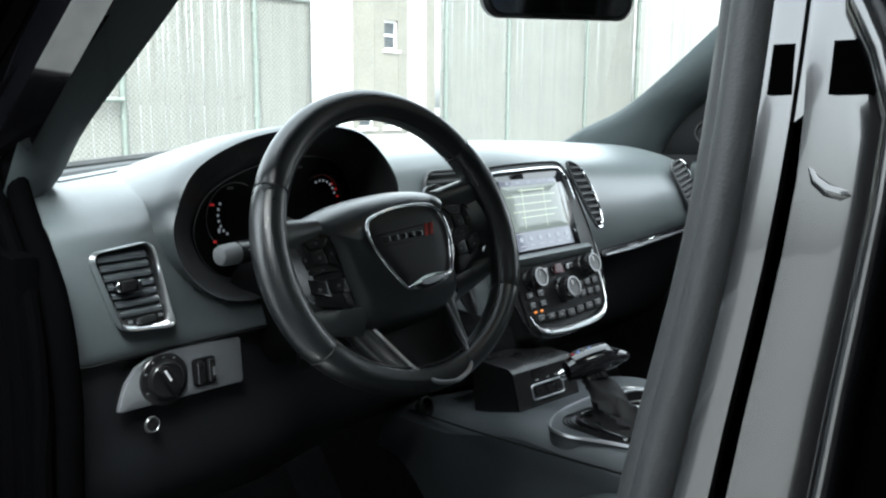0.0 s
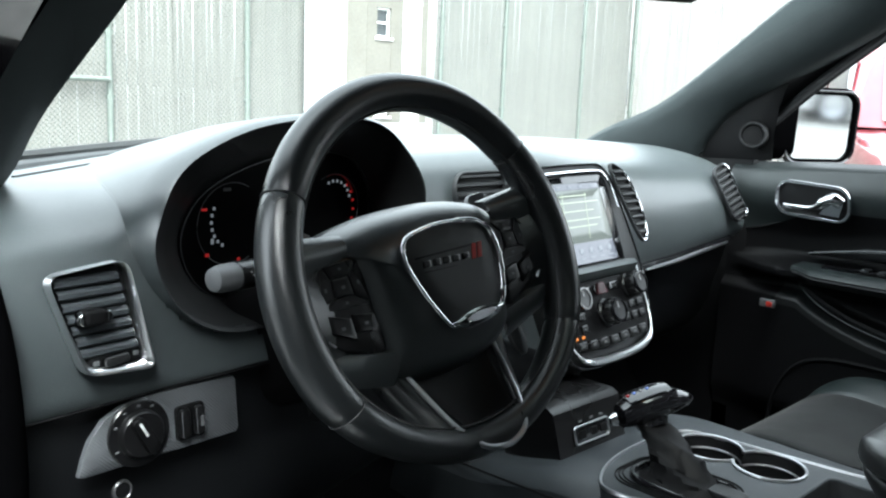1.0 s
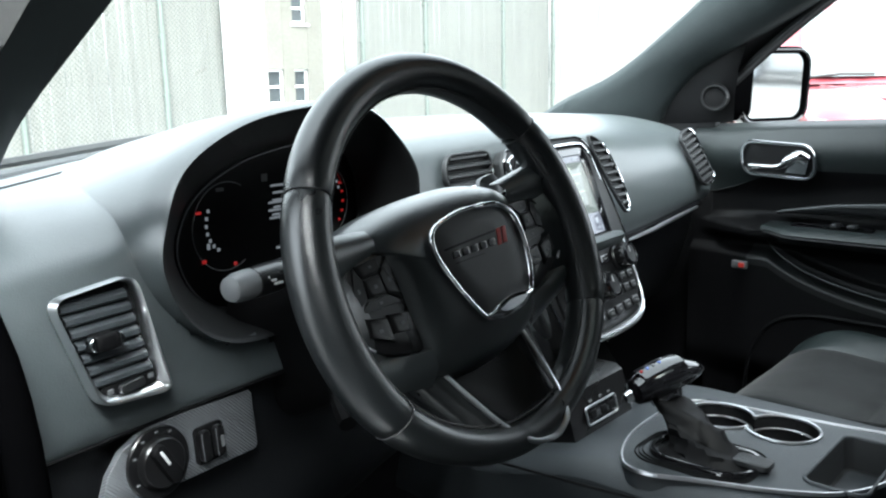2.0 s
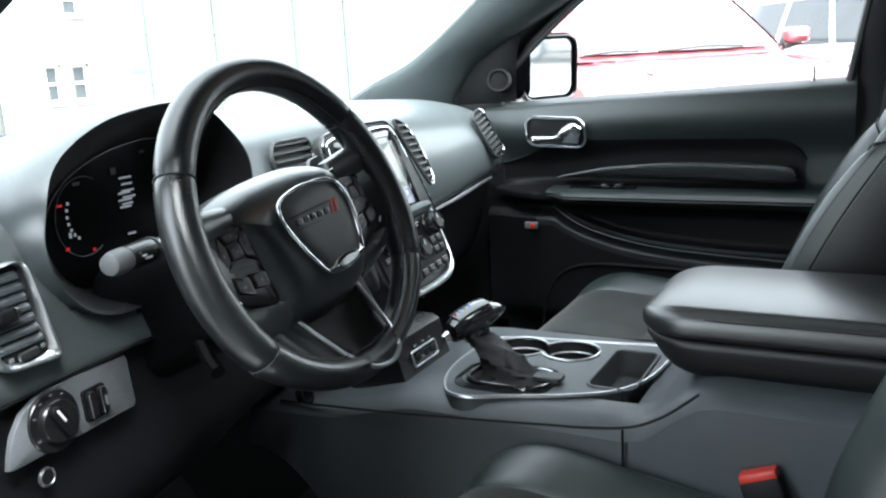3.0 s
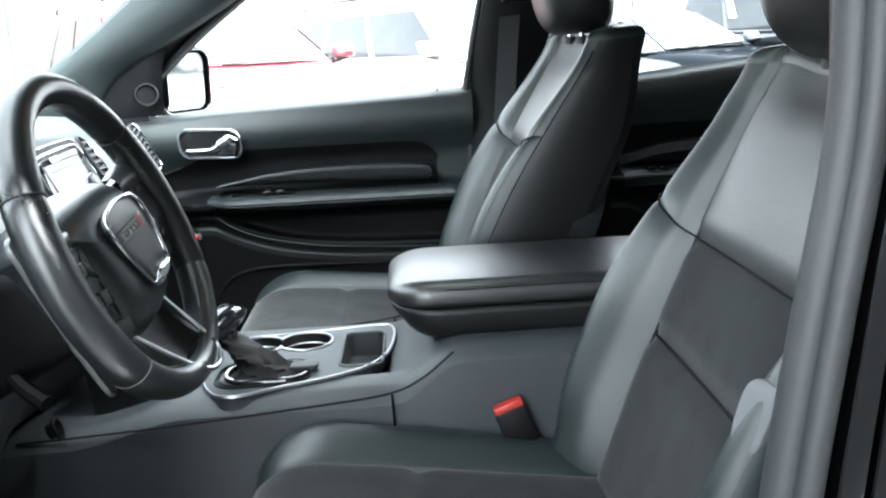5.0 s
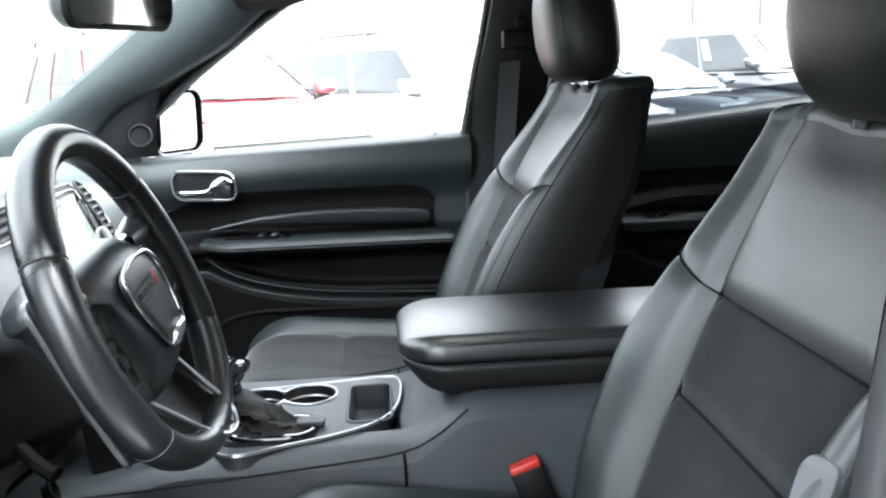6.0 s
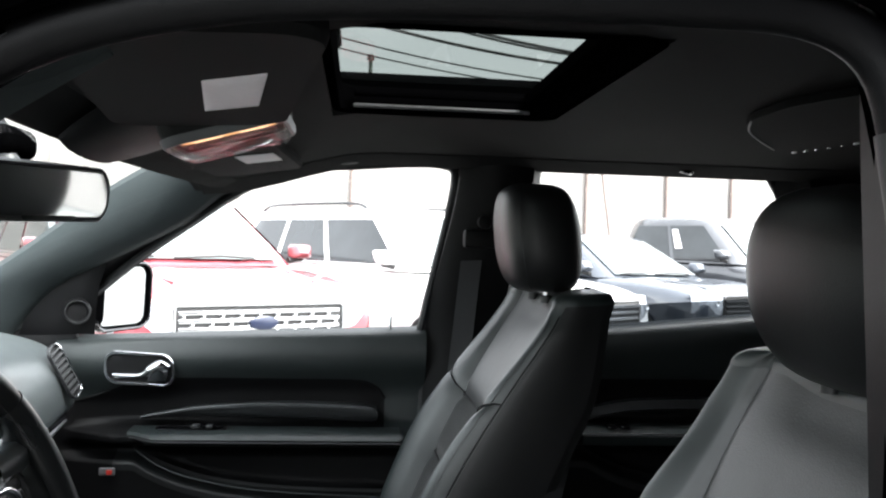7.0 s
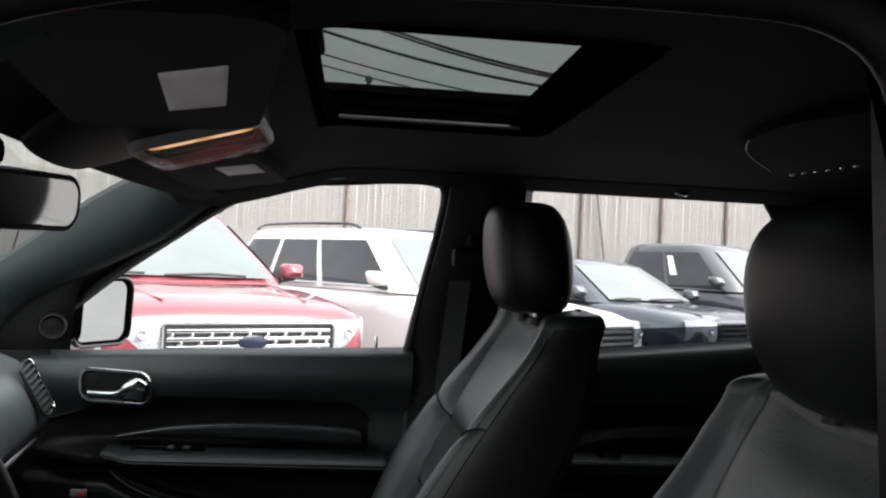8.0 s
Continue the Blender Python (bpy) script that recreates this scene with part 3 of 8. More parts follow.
        # wheels and arches
        for x in (-.95, -L + 1.0):
            c = M @ pose(x, sgn * (hw - .20), .36, -90 * sgn, 0, 0)
            ty = part("wheel", lathe([(.20, 0), (.345, .0), (.365, .03), (.365, .17), (.345, .205), (.25, .215)], c, 32), TYRE, t)
            rim = lathe([(.05, .17), (.10, .175), (.235, .20), (.25, .215), (.24, .18)], c, 30)
            part("rim", rim, SATIN, ty)
            for k in range(5):
                a = 2 * math.pi * k / 5
                part("spoke", tube([c @ V(.04 * math.cos(a), .04 * math.sin(a), .195), c @ V(.235 * math.cos(a), .235 * math.sin(a), .205)], .028, 6, squash=.5), SATIN, ty)
            arch = [P(x + .43 * math.cos(b), sgn * (hw + .004), .36 + .43 * math.sin(b)) for b in np.linspace(-.15, math.pi + .15, 15)]
            part("arch_lip", tube(arch, .022, 6), CABLE, body)
        # headlamps
        rows = []
        for i in range(7):
            s = i / 6
            y = sgn * lerp(hw * .615, hw * .955, s)
            xx = -.01 - .15 * s ** 2.4
            rows.append([P(xx - .10, y, .70)] + [P(xx + .028 - .02 * abs(z - .83) / .1, y, z) for z in np.linspace(lerp(.71, .76, s), lerp(.935, .955, s), 5)] + [P(xx - .10, y, .96)])
        hl = part("headlight", rows_mesh(rows), LAMP, t, "clear headlight")
        part("reflector", lathe([(.028, .0), (.026, .005), (.012, -.003), (.001, -.006)], M @ pose(.022, sgn * hw * .73, .86, 0, 90, 0), 16), CHROME, hl)
        if grille == "dark":
            part("indicator", box((-.10, sgn * hw * .86 - .04, .82), (-.085, sgn * hw * .86 + .04, .845), .006, m=M), AMBER, hl)
        part("tail_light", box((-L - .01, sgn * hw * .78 - .10, belt - .30), (-L + .05, sgn * hw * .78 + .10, belt - .08), .02, m=M), REDPLASTIC, t)
    # grille
    gw, g0, g1 = hw * 1.22, .66, .93
    gr = part("grille", box((-.05, -gw / 2, g0), (.012, gw / 2, g1), .015, m=M), CABLE, t, "grille with bright bars" if grille != "none" else "dark grille")
    bright = CHROME if grille in ("mesh", "chrome") else GLOSS
    part("grille_frame", hoop(rrect(gw, g1 - g0, .03), M @ axes((.014, 0, (g0 + g1) / 2), (0, 1, 0), (0, 0, 1)), .03, .015), bright, gr)
    for z in np.linspace(g0 + .055, g1 - .055, 4):
        part("grille_bar", box((.010, -gw / 2 + .03, z - .013), (.026, gw / 2 - .03, z + .013), .005, m=M), bright, gr)
    if grille == "mesh":
        zz = np.linspace(g0 + .055, g1 - .055, 4)
        for i in range(3):
            for k in range(9):
                y = -gw / 2 + .09 + k * (gw - .18) / 8 + (.03 if i % 2 else -.03)
                part("grille_link", box((.012, y - .018, zz[i]), (.024, y + .018, zz[i + 1]), .004, m=M), bright, gr)
    part("emblem", lathe([(.001, .012), (.045, .012), (.055, .006), (.056, 0)], M @ axes((.03, 0, .80), (0, 1, 0), (0, 0, 1)) @ Matrix.Diagonal((1.9, .85, 1, 1)), 24), material("emblem_blue", (.008, .012, .03), .3) if grille == "mesh" else CHROME, gr, "plain oval badge")
    part("bumper", box((-.16, -hw * .86, .30), (.02, hw * .86, .62), .07, 3, m=M), paint, t)
    part("air_intake", box((.0, -hw * .5, .36), (.028, hw * .5, .46), .01, m=M), CABLE, t)
    # crease lines on the bonnet
    for sgn in (1, -1):
        part("bonnet_crease", tube([P(-.25, sgn * hw * .52, hood - .045), P(-.7, sgn * hw * .58, hood + .010), P(-hoodlen, sgn * hw * .66, hood + .030)], .012, 6, squash=.5), paint, body)
    if bed:
        for sgn in (1, -1):
            part("bed_wall", box((-L + .05, sgn * (hw - .06) - .05, belt - .1), (-L + bed + .2, sgn * (hw - .06) + .05, belt + .14), .03, m=M), paint, t)
        part("tailgate", box((-L, -hw + .06, belt - .3), (-L + .08, hw - .06, belt + .14), .03, m=M), paint, t)
    else:
        for sgn in (1, -1):
            if H > 1.6:
                part("roof_rail", tube(curve([P(gx0 - ws - .35, sgn * hw * .66, H - .01), P(gx0 - ws - .6, sgn * hw * .67, H + .045), P(-L + .9, sgn * hw * .67, H + .045), P(-L + .6, sgn * hw * .66, H - .01)], 12), .016, 6), GLOSS, t)
    return t


def yard_building():
    """A low white building behind the car, seen in the wing mirror."""
    b = thing("low_building", (9, -34, 0), "low white building with a dark window band", "building")
    part("wall", box((1, -36, 0), (17, -34, 4.6), .02), WHITEWALL, b)
    part("roof", box((.8, -36.2, 4.6), (17.2, -33.6, 4.9), .02), POST, b)
    for k in range(6):
        x = 1.8 + k * 2.5
        w = part("window", box((x, -33.99, 1.5), (x + 2.1, -33.95, 3.0), 0), CARGLASS, b)
        part("frame", box((x - .05, -33.97, 1.42), (x + 2.15, -33.90, 1.5), .01), WHITEWALL, w)


def lot():
    yard_building()
    parked_car("white_sedan", "white sedan parked in the rear of the lot", (4.4, -17.0), 180, WHITEPAINT, L=4.6, W=1.82, H=1.45, hood=.95, belt=.97, hoodlen=1.3, ws=1.0, rear_rake=.7, grille="dark")
    parked_car("silver_sedan", "silver sedan parked in the rear of the lot", (4.6, -20.2), 180, SATIN, L=4.6, W=1.82, H=1.45, hood=.95, belt=.97, hoodlen=1.3, ws=1.0, rear_rake=.7, grille="dark")
    parked_car("red_suv", "red SUV with bright mesh grille parked nose out", (4.74, 0.34), 212.5, REDPAINT, L=5.0, W=2.04, H=1.79, hood=1.11, belt=1.17, hoodlen=1.21, ws=.98)
    parked_car("white_suv", "white SUV with dark windows beside a red one", (5.95, -2.35), 219, WHITEPAINT, L=4.8, W=1.95, H=1.72, hood=1.07, belt=1.14, grille="chrome", hoodlen=1.30, ws=.75)
    parked_car("grey_sedan", "dark blue-grey sedan parked nose out", (7.5, -4.5), 209, GREYPAINT, L=4.6, W=1.85, H=1.57, hood=1.04, belt=1.08, hoodlen=1.30, ws=.90, rear_rake=.7, grille="dark")
    parked_car("charcoal_pickup", "charcoal crew-cab pickup beside a sedan", (8.6, -6.75), 210, DARKPAINT, L=5.4, W=1.95, H=1.88, hood=1.20, belt=1.26, hoodlen=1.4, ws=.72, rear_rake=.15, bed=1.55, grille="dark")


ground()
fences()
building()
cables()
lot()


# ---------------------------------------------------------------- the car's shell round the cabin
def roof_z(x, y):
    """Height of the headliner."""
    z = 1.482 + 0.073 * ease((0.02 - y) / 0.36)
    return z - 0.040 * (abs(x) / 0.70) ** 4


SUNROOF = (-0.31, 0.20, -0.59, -0.265)


def headliner():
    x0, x1, y0, y1 = SUNROOF
    x0, x1, y0, y1 = x0 - .012, x1 + .012, y0 - .012, y1 + .012
    xs = sorted(set([round(v, 4) for v in np.linspace(-0.70, 0.70, 29)] + [x0, x1]))
    ys = sorted(set([round(v, 4) for v in np.linspace(-2.3, 0.04, 41)] + [y0, y1]))
    bm = bmesh.new()
    g = {(i, j): bm.verts.new((x, y, roof_z(x, y))) for i, x in enumerate(xs) for j, y in enumerate(ys)}
    for i in range(len(xs) - 1):
        for j in range(len(ys) - 1):
            cx, cy = (xs[i] + xs[i + 1]) / 2, (ys[j] + ys[j + 1]) / 2
            if x0 < cx < x1 and y0 < cy < y1:
                continue
            bm.faces.new((g[i, j], g[i + 1, j], g[i + 1, j + 1], g[i, j + 1]))
    ext = bmesh.ops.extrude_face_region(bm, geom=bm.faces[:])
    for v in ext["geom"]:
        if isinstance(v, bmesh.types.BMVert):
            v.co.z += 0.03
    structure("ceiling", bm, FELT, "black fabric headliner with a sunroof opening", "headliner")
    # the outer roof skin, open over the sunroof
    x0, x1, y0, y1 = SUNROOF
    bm = bmesh.new()
    for lo, hi in (((-.72, -2.35), (x0 - .02, -.02)), ((x1 + .02, -2.35), (.72, -.02)), ((x0 - .02, -2.35), (x1 + .02, y0 - .02)), ((x0 - .02, y1 + .02), (x1 + .02, -.02))):
        box((lo[0], lo[1], 1.604), (hi[0], hi[1], 1.616), 0.0, bm=bm)
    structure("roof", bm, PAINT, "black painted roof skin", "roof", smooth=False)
    s = thing("sunroof", (0.02, -0.44, 1.60), "tilting tinted sunroof with black frame and tracks", "sunroof", kind="structure")
    m = Matrix.Translation(((x0 + x1) / 2, (y0 + y1) / 2, 0))
    w, h = x1 - x0, y1 - y0
    fr = rrect(w, h, .035)
    rows = [[V(p[0] * k + m.translation.x, p[1] * (k if k > 1 else k) + m.translation.y, z) for p in fr] for k, z in ((1.08, 1.552), (1.06, 1.550), (1.0, 1.5515), (.992, 1.562), (.99, 1.588), (1.04, 1.594), (1.08, 1.604))]
    part("well_frame", rows_mesh(rows, close_u=True), SHADEBLACK, s)
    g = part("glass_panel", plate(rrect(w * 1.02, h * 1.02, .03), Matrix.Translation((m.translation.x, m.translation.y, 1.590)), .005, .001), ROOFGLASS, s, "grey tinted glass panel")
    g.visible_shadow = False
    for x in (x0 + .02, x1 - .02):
        part("track", box((x - .006, y0 + .02, 1.572), (x + .006, y1 - .02, 1.582), .003), SHADEBLACK, s)
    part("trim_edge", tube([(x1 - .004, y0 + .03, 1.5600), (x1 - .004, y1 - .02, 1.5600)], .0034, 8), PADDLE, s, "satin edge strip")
    part("rear_ledge", box((x0, y0 - .005, 1.570), (x1, y0 + .040, 1.588), .004), SHADEBLACK, s)


OPENING = [(-.77, .02, .42), (-.765, .05, .60), (-.76, .054, .86), (-.754, .060, .97), (-.75, .092, 1.06), (-.745, .185, 1.14), (-.735, .235, 1.205), (-.72, .13, 1.272), (-.708, -.02, 1.362), (-.71, -.09, 1.405),
           (-.712, -.155, 1.440), (-.716, -.235, 1.459), (-.72, -.34, 1.466), (-.72, -.47, 1.469), (-.72, -.530, 1.464), (-.722, -.562, 1.44), (-.725, -.574, 1.39), (-.73, -.578, 1.34), (-.737, -.576, 1.25), (-.743, -.570, 1.18), (-.75, -.554, 1.09), (-.755, -.536, .97), (-.76, -.515, .78), (-.765, -.49, .55), (-.77, -.43, .42)]


def driver_opening():
    """The open doorway on the driver's side: rubber seal, painted jamb steps, trim."""
    path = curve(OPENING, 90)
    d = thing("door_opening_seal", (-.76, -.2, .45), "grey rubber weatherstrip round the driver's doorway", "door seal", kind="structure")
    turn = next(i for i, p in enumerate(path) if i > 40 and p.z < 1.42 and p.y < -.4)
    # One seal; its roof and hinge lengths have shade put into their colour.
    part("seal_bulb", tube([p + V(.003, 0, 0) for p in path[turn:]], .0140, 16), RUBBER, d)
    part("roof_seal", tube([p + V(.003, 0, 0) for p in path[28:turn + 1]], .0125, 12), DARK, d, "rubber seal along the roof, darkened for shade")
    part("hinge_seal", tube([p + V(.003, 0, 0) for p in path[:29]], .012, 12), SHADEBLACK, d)
    part("seal_lip", tube([p + V(.017, 0, 0) for p in path[turn:]], .006, 8), SHADEBLACK, d)
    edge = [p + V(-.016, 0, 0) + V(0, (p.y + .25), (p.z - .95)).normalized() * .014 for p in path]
    part("flange", tube(edge[:turn + 1], .008, 8), SHADEBLACK, d)
    part("seal_lobe", tube([p + V(-.011, 0, 0) + V(0, (p.y + .25), (p.z - .95)).normalized() * .010 for p in path[turn:]], .0095, 14), RUBBER, d)
    # painted jamb: steps outward from the doorway
    def out(p, x, k):
        v = V(0, p.y + .25, p.z - .95).normalized()
        x *= 1 - .2 * ease((p.z - 1.2) / .2)
        return p + V(-x, 0, 0) + v * k
    groove = [(-.012, .020), (.010, .021), (.018, .022), (.020, .0225), (.022, .0235)]
    inner = [(.022, .0235), (.0235, .0245), (.0242, .028), (.0246, .036), (.0246, .0392), (.0225, .0402)]
    outer = [(.0225, .0455), (.0246, .0462), (.0252, .052), (.0260, .064), (.0264, .072), (.0255, .0745)]
    ridge = [(.0255, .0745), (.0285, .0757), (.0325, .0780), (.0340, .0815), (.0330, .0850), (.0290, .0872), (.0265, .0880)]
    flank = [(.0265, .0880), (.0280, .091), (.0295, .100), (.0320, .115), (.050, .130), (.110, .140), (.150, .146), (.19, .19)]
    def bent(p):
        return -.022 * ease((p.z - 1.185) / .055)
    def strip(steps, span, lean=(0, 0)):
        n = len(steps) - 1
        return rows_mesh([[out(p, x, k + bent(p) * lerp(lean[0], lean[1], i / n)) for i, (x, k) in enumerate(steps)] for p in span])
    low = next(i for i, p in enumerate(path) if i > turn and p.z < 1.165)
    mid = next(i for i, p in enumerate(path) if i > turn and p.z < 1.215)
    seam = [(.0225, .0402), (.016, .0405), (.016, .0450), (.0225, .0455)]
    structure("jamb_groove", strip(groove, path[28:]), SHADEBLACK, "dull black inner step of the door jamb", "door jamb", angle=30)
    structure("jamb_seam", strip(seam, path[mid:]), SHADEBLACK, "dark sealed seam between the jamb panels", "door jamb", angle=30)
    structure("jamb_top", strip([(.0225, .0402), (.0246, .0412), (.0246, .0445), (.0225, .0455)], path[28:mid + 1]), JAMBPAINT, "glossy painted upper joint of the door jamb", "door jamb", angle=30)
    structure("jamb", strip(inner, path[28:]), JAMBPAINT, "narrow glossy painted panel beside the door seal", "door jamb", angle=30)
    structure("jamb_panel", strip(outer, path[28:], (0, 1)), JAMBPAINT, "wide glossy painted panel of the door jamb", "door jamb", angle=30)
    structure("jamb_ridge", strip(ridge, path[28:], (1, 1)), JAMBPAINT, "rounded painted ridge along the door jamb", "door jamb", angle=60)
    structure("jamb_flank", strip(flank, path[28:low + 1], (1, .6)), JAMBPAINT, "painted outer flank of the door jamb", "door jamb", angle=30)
    # the same flank further down, in dull black
    structure("jamb_flank_low", strip(flank, path[low:], (1, .6)), SHADEBLACK, "dull black lower flank of the door jamb", "door jamb", angle=30)
    # The open door's shade on the hinge side is put into its black.
    structure("jamb_front", strip(groove + outer + ridge + flank, path[:29]), SHADEBLACK, "hinge side of the doorway with shade put into its black", "door jamb", angle=30)
    # pressed fold across the wide panel, and the two rubber stops above it
    def spot(z, x, k):
        i = next(i for i in range(turn, len(path)) if path[i].z < z)
        p = path[i - 1].lerp(path[i], (path[i - 1].z - z) / (path[i - 1].z - path[i].z))
        v = V(0, p.y + .25, p.z - .95).normalized()
        return p + V(-x * (1 - .2 * ease((p.z - 1.2) / .2)), v.y * k, 0)
    part("fold", tube([spot(z, .0272, k) for z, k in ((1.221, .049), (1.2175, .052), (1.2150, .057), (1.2140, .063), (1.2140, .071))], [.0008, .0020, .0026, .0028, .0020], 10), JAMBPAINT, d, "pressed fold in the painted panel")
    st = thing("door_striker", tuple(spot(1.24, .025, .04)), "two black rubber stops on the painted door jamb", "stop", kind="structure")
    for k0, k1, x in ((.0265, .0390, .0262), (.0530, .0720, .0300)):
        part("stop", rows_mesh([[spot(z, x + g, k) for k, g in ((k0, -.006), (k0 + .001, .001), ((k0 + k1) / 2, .0015), (k1 - .001, .001), (k1, -.006))] for z in (1.2415, 1.2422, 1.249, 1.2555, 1.2562)], cap=True), SHADEBLACK, st)
    # inner trim between the seal and the cabin
    bm = rows_mesh([[p + V(.012 * k, 0, 0) + V(0, p.y + .25, p.z - .95).normalized() * .004, p + V(.05 * k, 0, 0) + V(0, p.y + .25, p.z - .95).normalized() * .016,
                     p + V(.085 * k, 0, 0) + V(0, p.y + .25, p.z - .95).normalized() * .045] for p, k in ((p, lerp(.18, 1, ease((i - 22) / 8))) for i, p in enumerate(path))])
    structure("jamb_trim", bm, SHADEBLACK, "black plastic inner trim of the doorway", "trim")


def open_door():
    """The driver's door, swung wide open beside the windscreen pillar: dark inner panel, skin and window frame."""
    d = thing("driver_door", (-.88, .46, .40), "black driver's door standing wide open", "car door")
    m = pose(-.88, .46, 0, 0, 0, 170)
    part("inner_panel", box((.0, -.05, .36), (1.08, .07, 1.12), .03, 3, m=m), SOFT, d)
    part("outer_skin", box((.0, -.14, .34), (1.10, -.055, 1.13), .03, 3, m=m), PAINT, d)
    part("armrest", box((.20, .07, .86), (.95, .14, .93), .02, 3, m=m), LEATHER, d)
    part("window_frame", tube([m @ V(*v) for v in curve([(.02, -.04, 1.12), (.30, -.04, 1.30), (.62, -.03, 1.45), (.92, -.03, 1.48), (1.00, -.03, 1.44), (1.07, -.04, 1.12)], 40)], .028, 8), GLOSS, d)
    top = curve([(.02, -.04, 1.12), (.30, -.04, 1.30), (.62, -.03, 1.45), (.92, -.03, 1.48), (1.00, -.03, 1.44), (1.07, -.04, 1.12)], 40)
    # Unseen pane, tinted dark to hold back light from the front left.
    part("pane", solid_rows([[m @ V(p.x, -.035, 1.10), m @ V(p.x, -.035, max(1.105, p.z))] for p in top[1:-1]], (m.to_3x3() @ V(0, .004, 0))), TINT, d, "unseen door glass added dark to dim light on the driver's seat", smooth=False)


def left_side():
    """Driver's side behind the doorway: B-pillar trim, rear door skin and the window above it."""
    bm = rows_mesh([[V(-.735 + .05 * ease((z - 1.1) / .45), -.575, z), V(-.66 + .03 * ease((z - 1.1) / .45), -.60, z), V(-.66 + .03 * ease((z - 1.1) / .45), -.72, z), V(-.74 + .05 * ease((z - 1.1) / .45), -.76, z)] for z in np.linspace(.45, 1.50, 24)])
    structure("b_pillar_left", bm, DARK, "black plastic pillar trim beside the driver's seat", "pillar")
    bm = rows_mesh([[V(-.955, y, .35), V(-.965, y, .7), V(-.96, y, 1.0), V(-.945, y, 1.14), V(-.90, y, 1.17), V(-.80, y, 1.175)] for y in np.linspace(-.745, -2.4, 14)])
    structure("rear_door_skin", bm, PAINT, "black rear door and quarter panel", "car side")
    bm = bmesh.new()
    box((-.80, -1.72, 1.17), (-.70, -1.60, 1.60), .02, bm=bm)
    box((-.80, -2.4, 1.17), (-.68, -2.2, 1.60), .02, bm=bm)
    box((-.77, -2.4, .40), (-.70, -.80, 1.17), .02, bm=bm)
    box((-.78, -2.4, 1.50), (-.62, -.58, 1.60), .03, bm=bm)
    structure("wall_left_rear", bm, DARK, "dark inner side panel behind the driver", "car side")
    g = structure("window_left_rear", box((-.76, -1.60, 1.17), (-.755, -.76, 1.50), 0), TINT, "privacy glass of the rear door", "window", smooth=False)
    g.visible_shadow = False


def floor_and_rear():
    bm = rows_mesh([[V(x, y, .40 + .10 * ease((abs(x) < .2) * 1.0) + .35 * ease((y - .35) / .35)) for x in (-.76, -.5, -.22, -.18, .18, .22, .5, .80)] for y in np.linspace(-2.35, .78, 24)])
    structure("floor", bm, CARPET, "black carpeted cabin floor", "floor")
    structure("kick_panel_right", box((.775, .30, .40), (.80, .80, 1.14), .006), DARK, "dark panel at the far footwell", "panel")
    # This panel's black stands in for the footwell's shade.
    structure("kick_panel_left", box((-.78, .10, .40), (-.755, .80, 1.10), .006), SHADEBLACK, "panel at the driver's footwell with shade put into its black", "panel")
    structure("firewall", box((-.78, .74, .4), (.82, .80, 1.12), .01), DARK, "dark bulkhead under the dashboard", "bulkhead")
    bm = bmesh.new()
    box((-.76, -2.42, .4), (.80, -2.36, 1.10), .02, bm=bm)
    box((-.76, -2.42, 1.10), (-.58, -2.36, 1.6), .02, bm=bm)
    box((.58, -2.42, 1.10), (.80, -2.36, 1.6), .02, bm=bm)
    box((-.6, -2.42, 1.48), (.6, -2.36, 1.6), .02, bm=bm)
    structure("tailgate", bm, HARD, "dark tailgate trim at the cabin's end", "tailgate")
    g = structure("window_rear", box((-.58, -2.40, 1.10), (.58, -2.395, 1.48), 0), TINT, "tinted rear window", "window", smooth=False)
    g.visible_shadow = False
    bm = box((-.90, -.62, .30), (-.77, .14, .42), .02)
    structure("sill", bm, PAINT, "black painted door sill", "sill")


def pillar_trim(s, upper, lower, name, label):
    """Inner trim of a windscreen pillar between its edge along the glass and its edge along the side window."""
    u, w = curve(upper, 28), curve(lower, 28)
    rows = []
    for a, b in zip(u, w):
        side = V(-s, 0, 0)
        rows.append([a + V(s * .03, .015, .015), a + V(0, .004, .004), a.lerp(b, .08) + side * .010, a.lerp(b, .35) + side * .024, a.lerp(b, .7) + side * .024, a.lerp(b, .94) + side * .012, b, b + V(s * (.04 if s > 0 else .008), 0, 0)])
    structure(name, rows_mesh(rows), TRIMGREEN, label, "pillar")


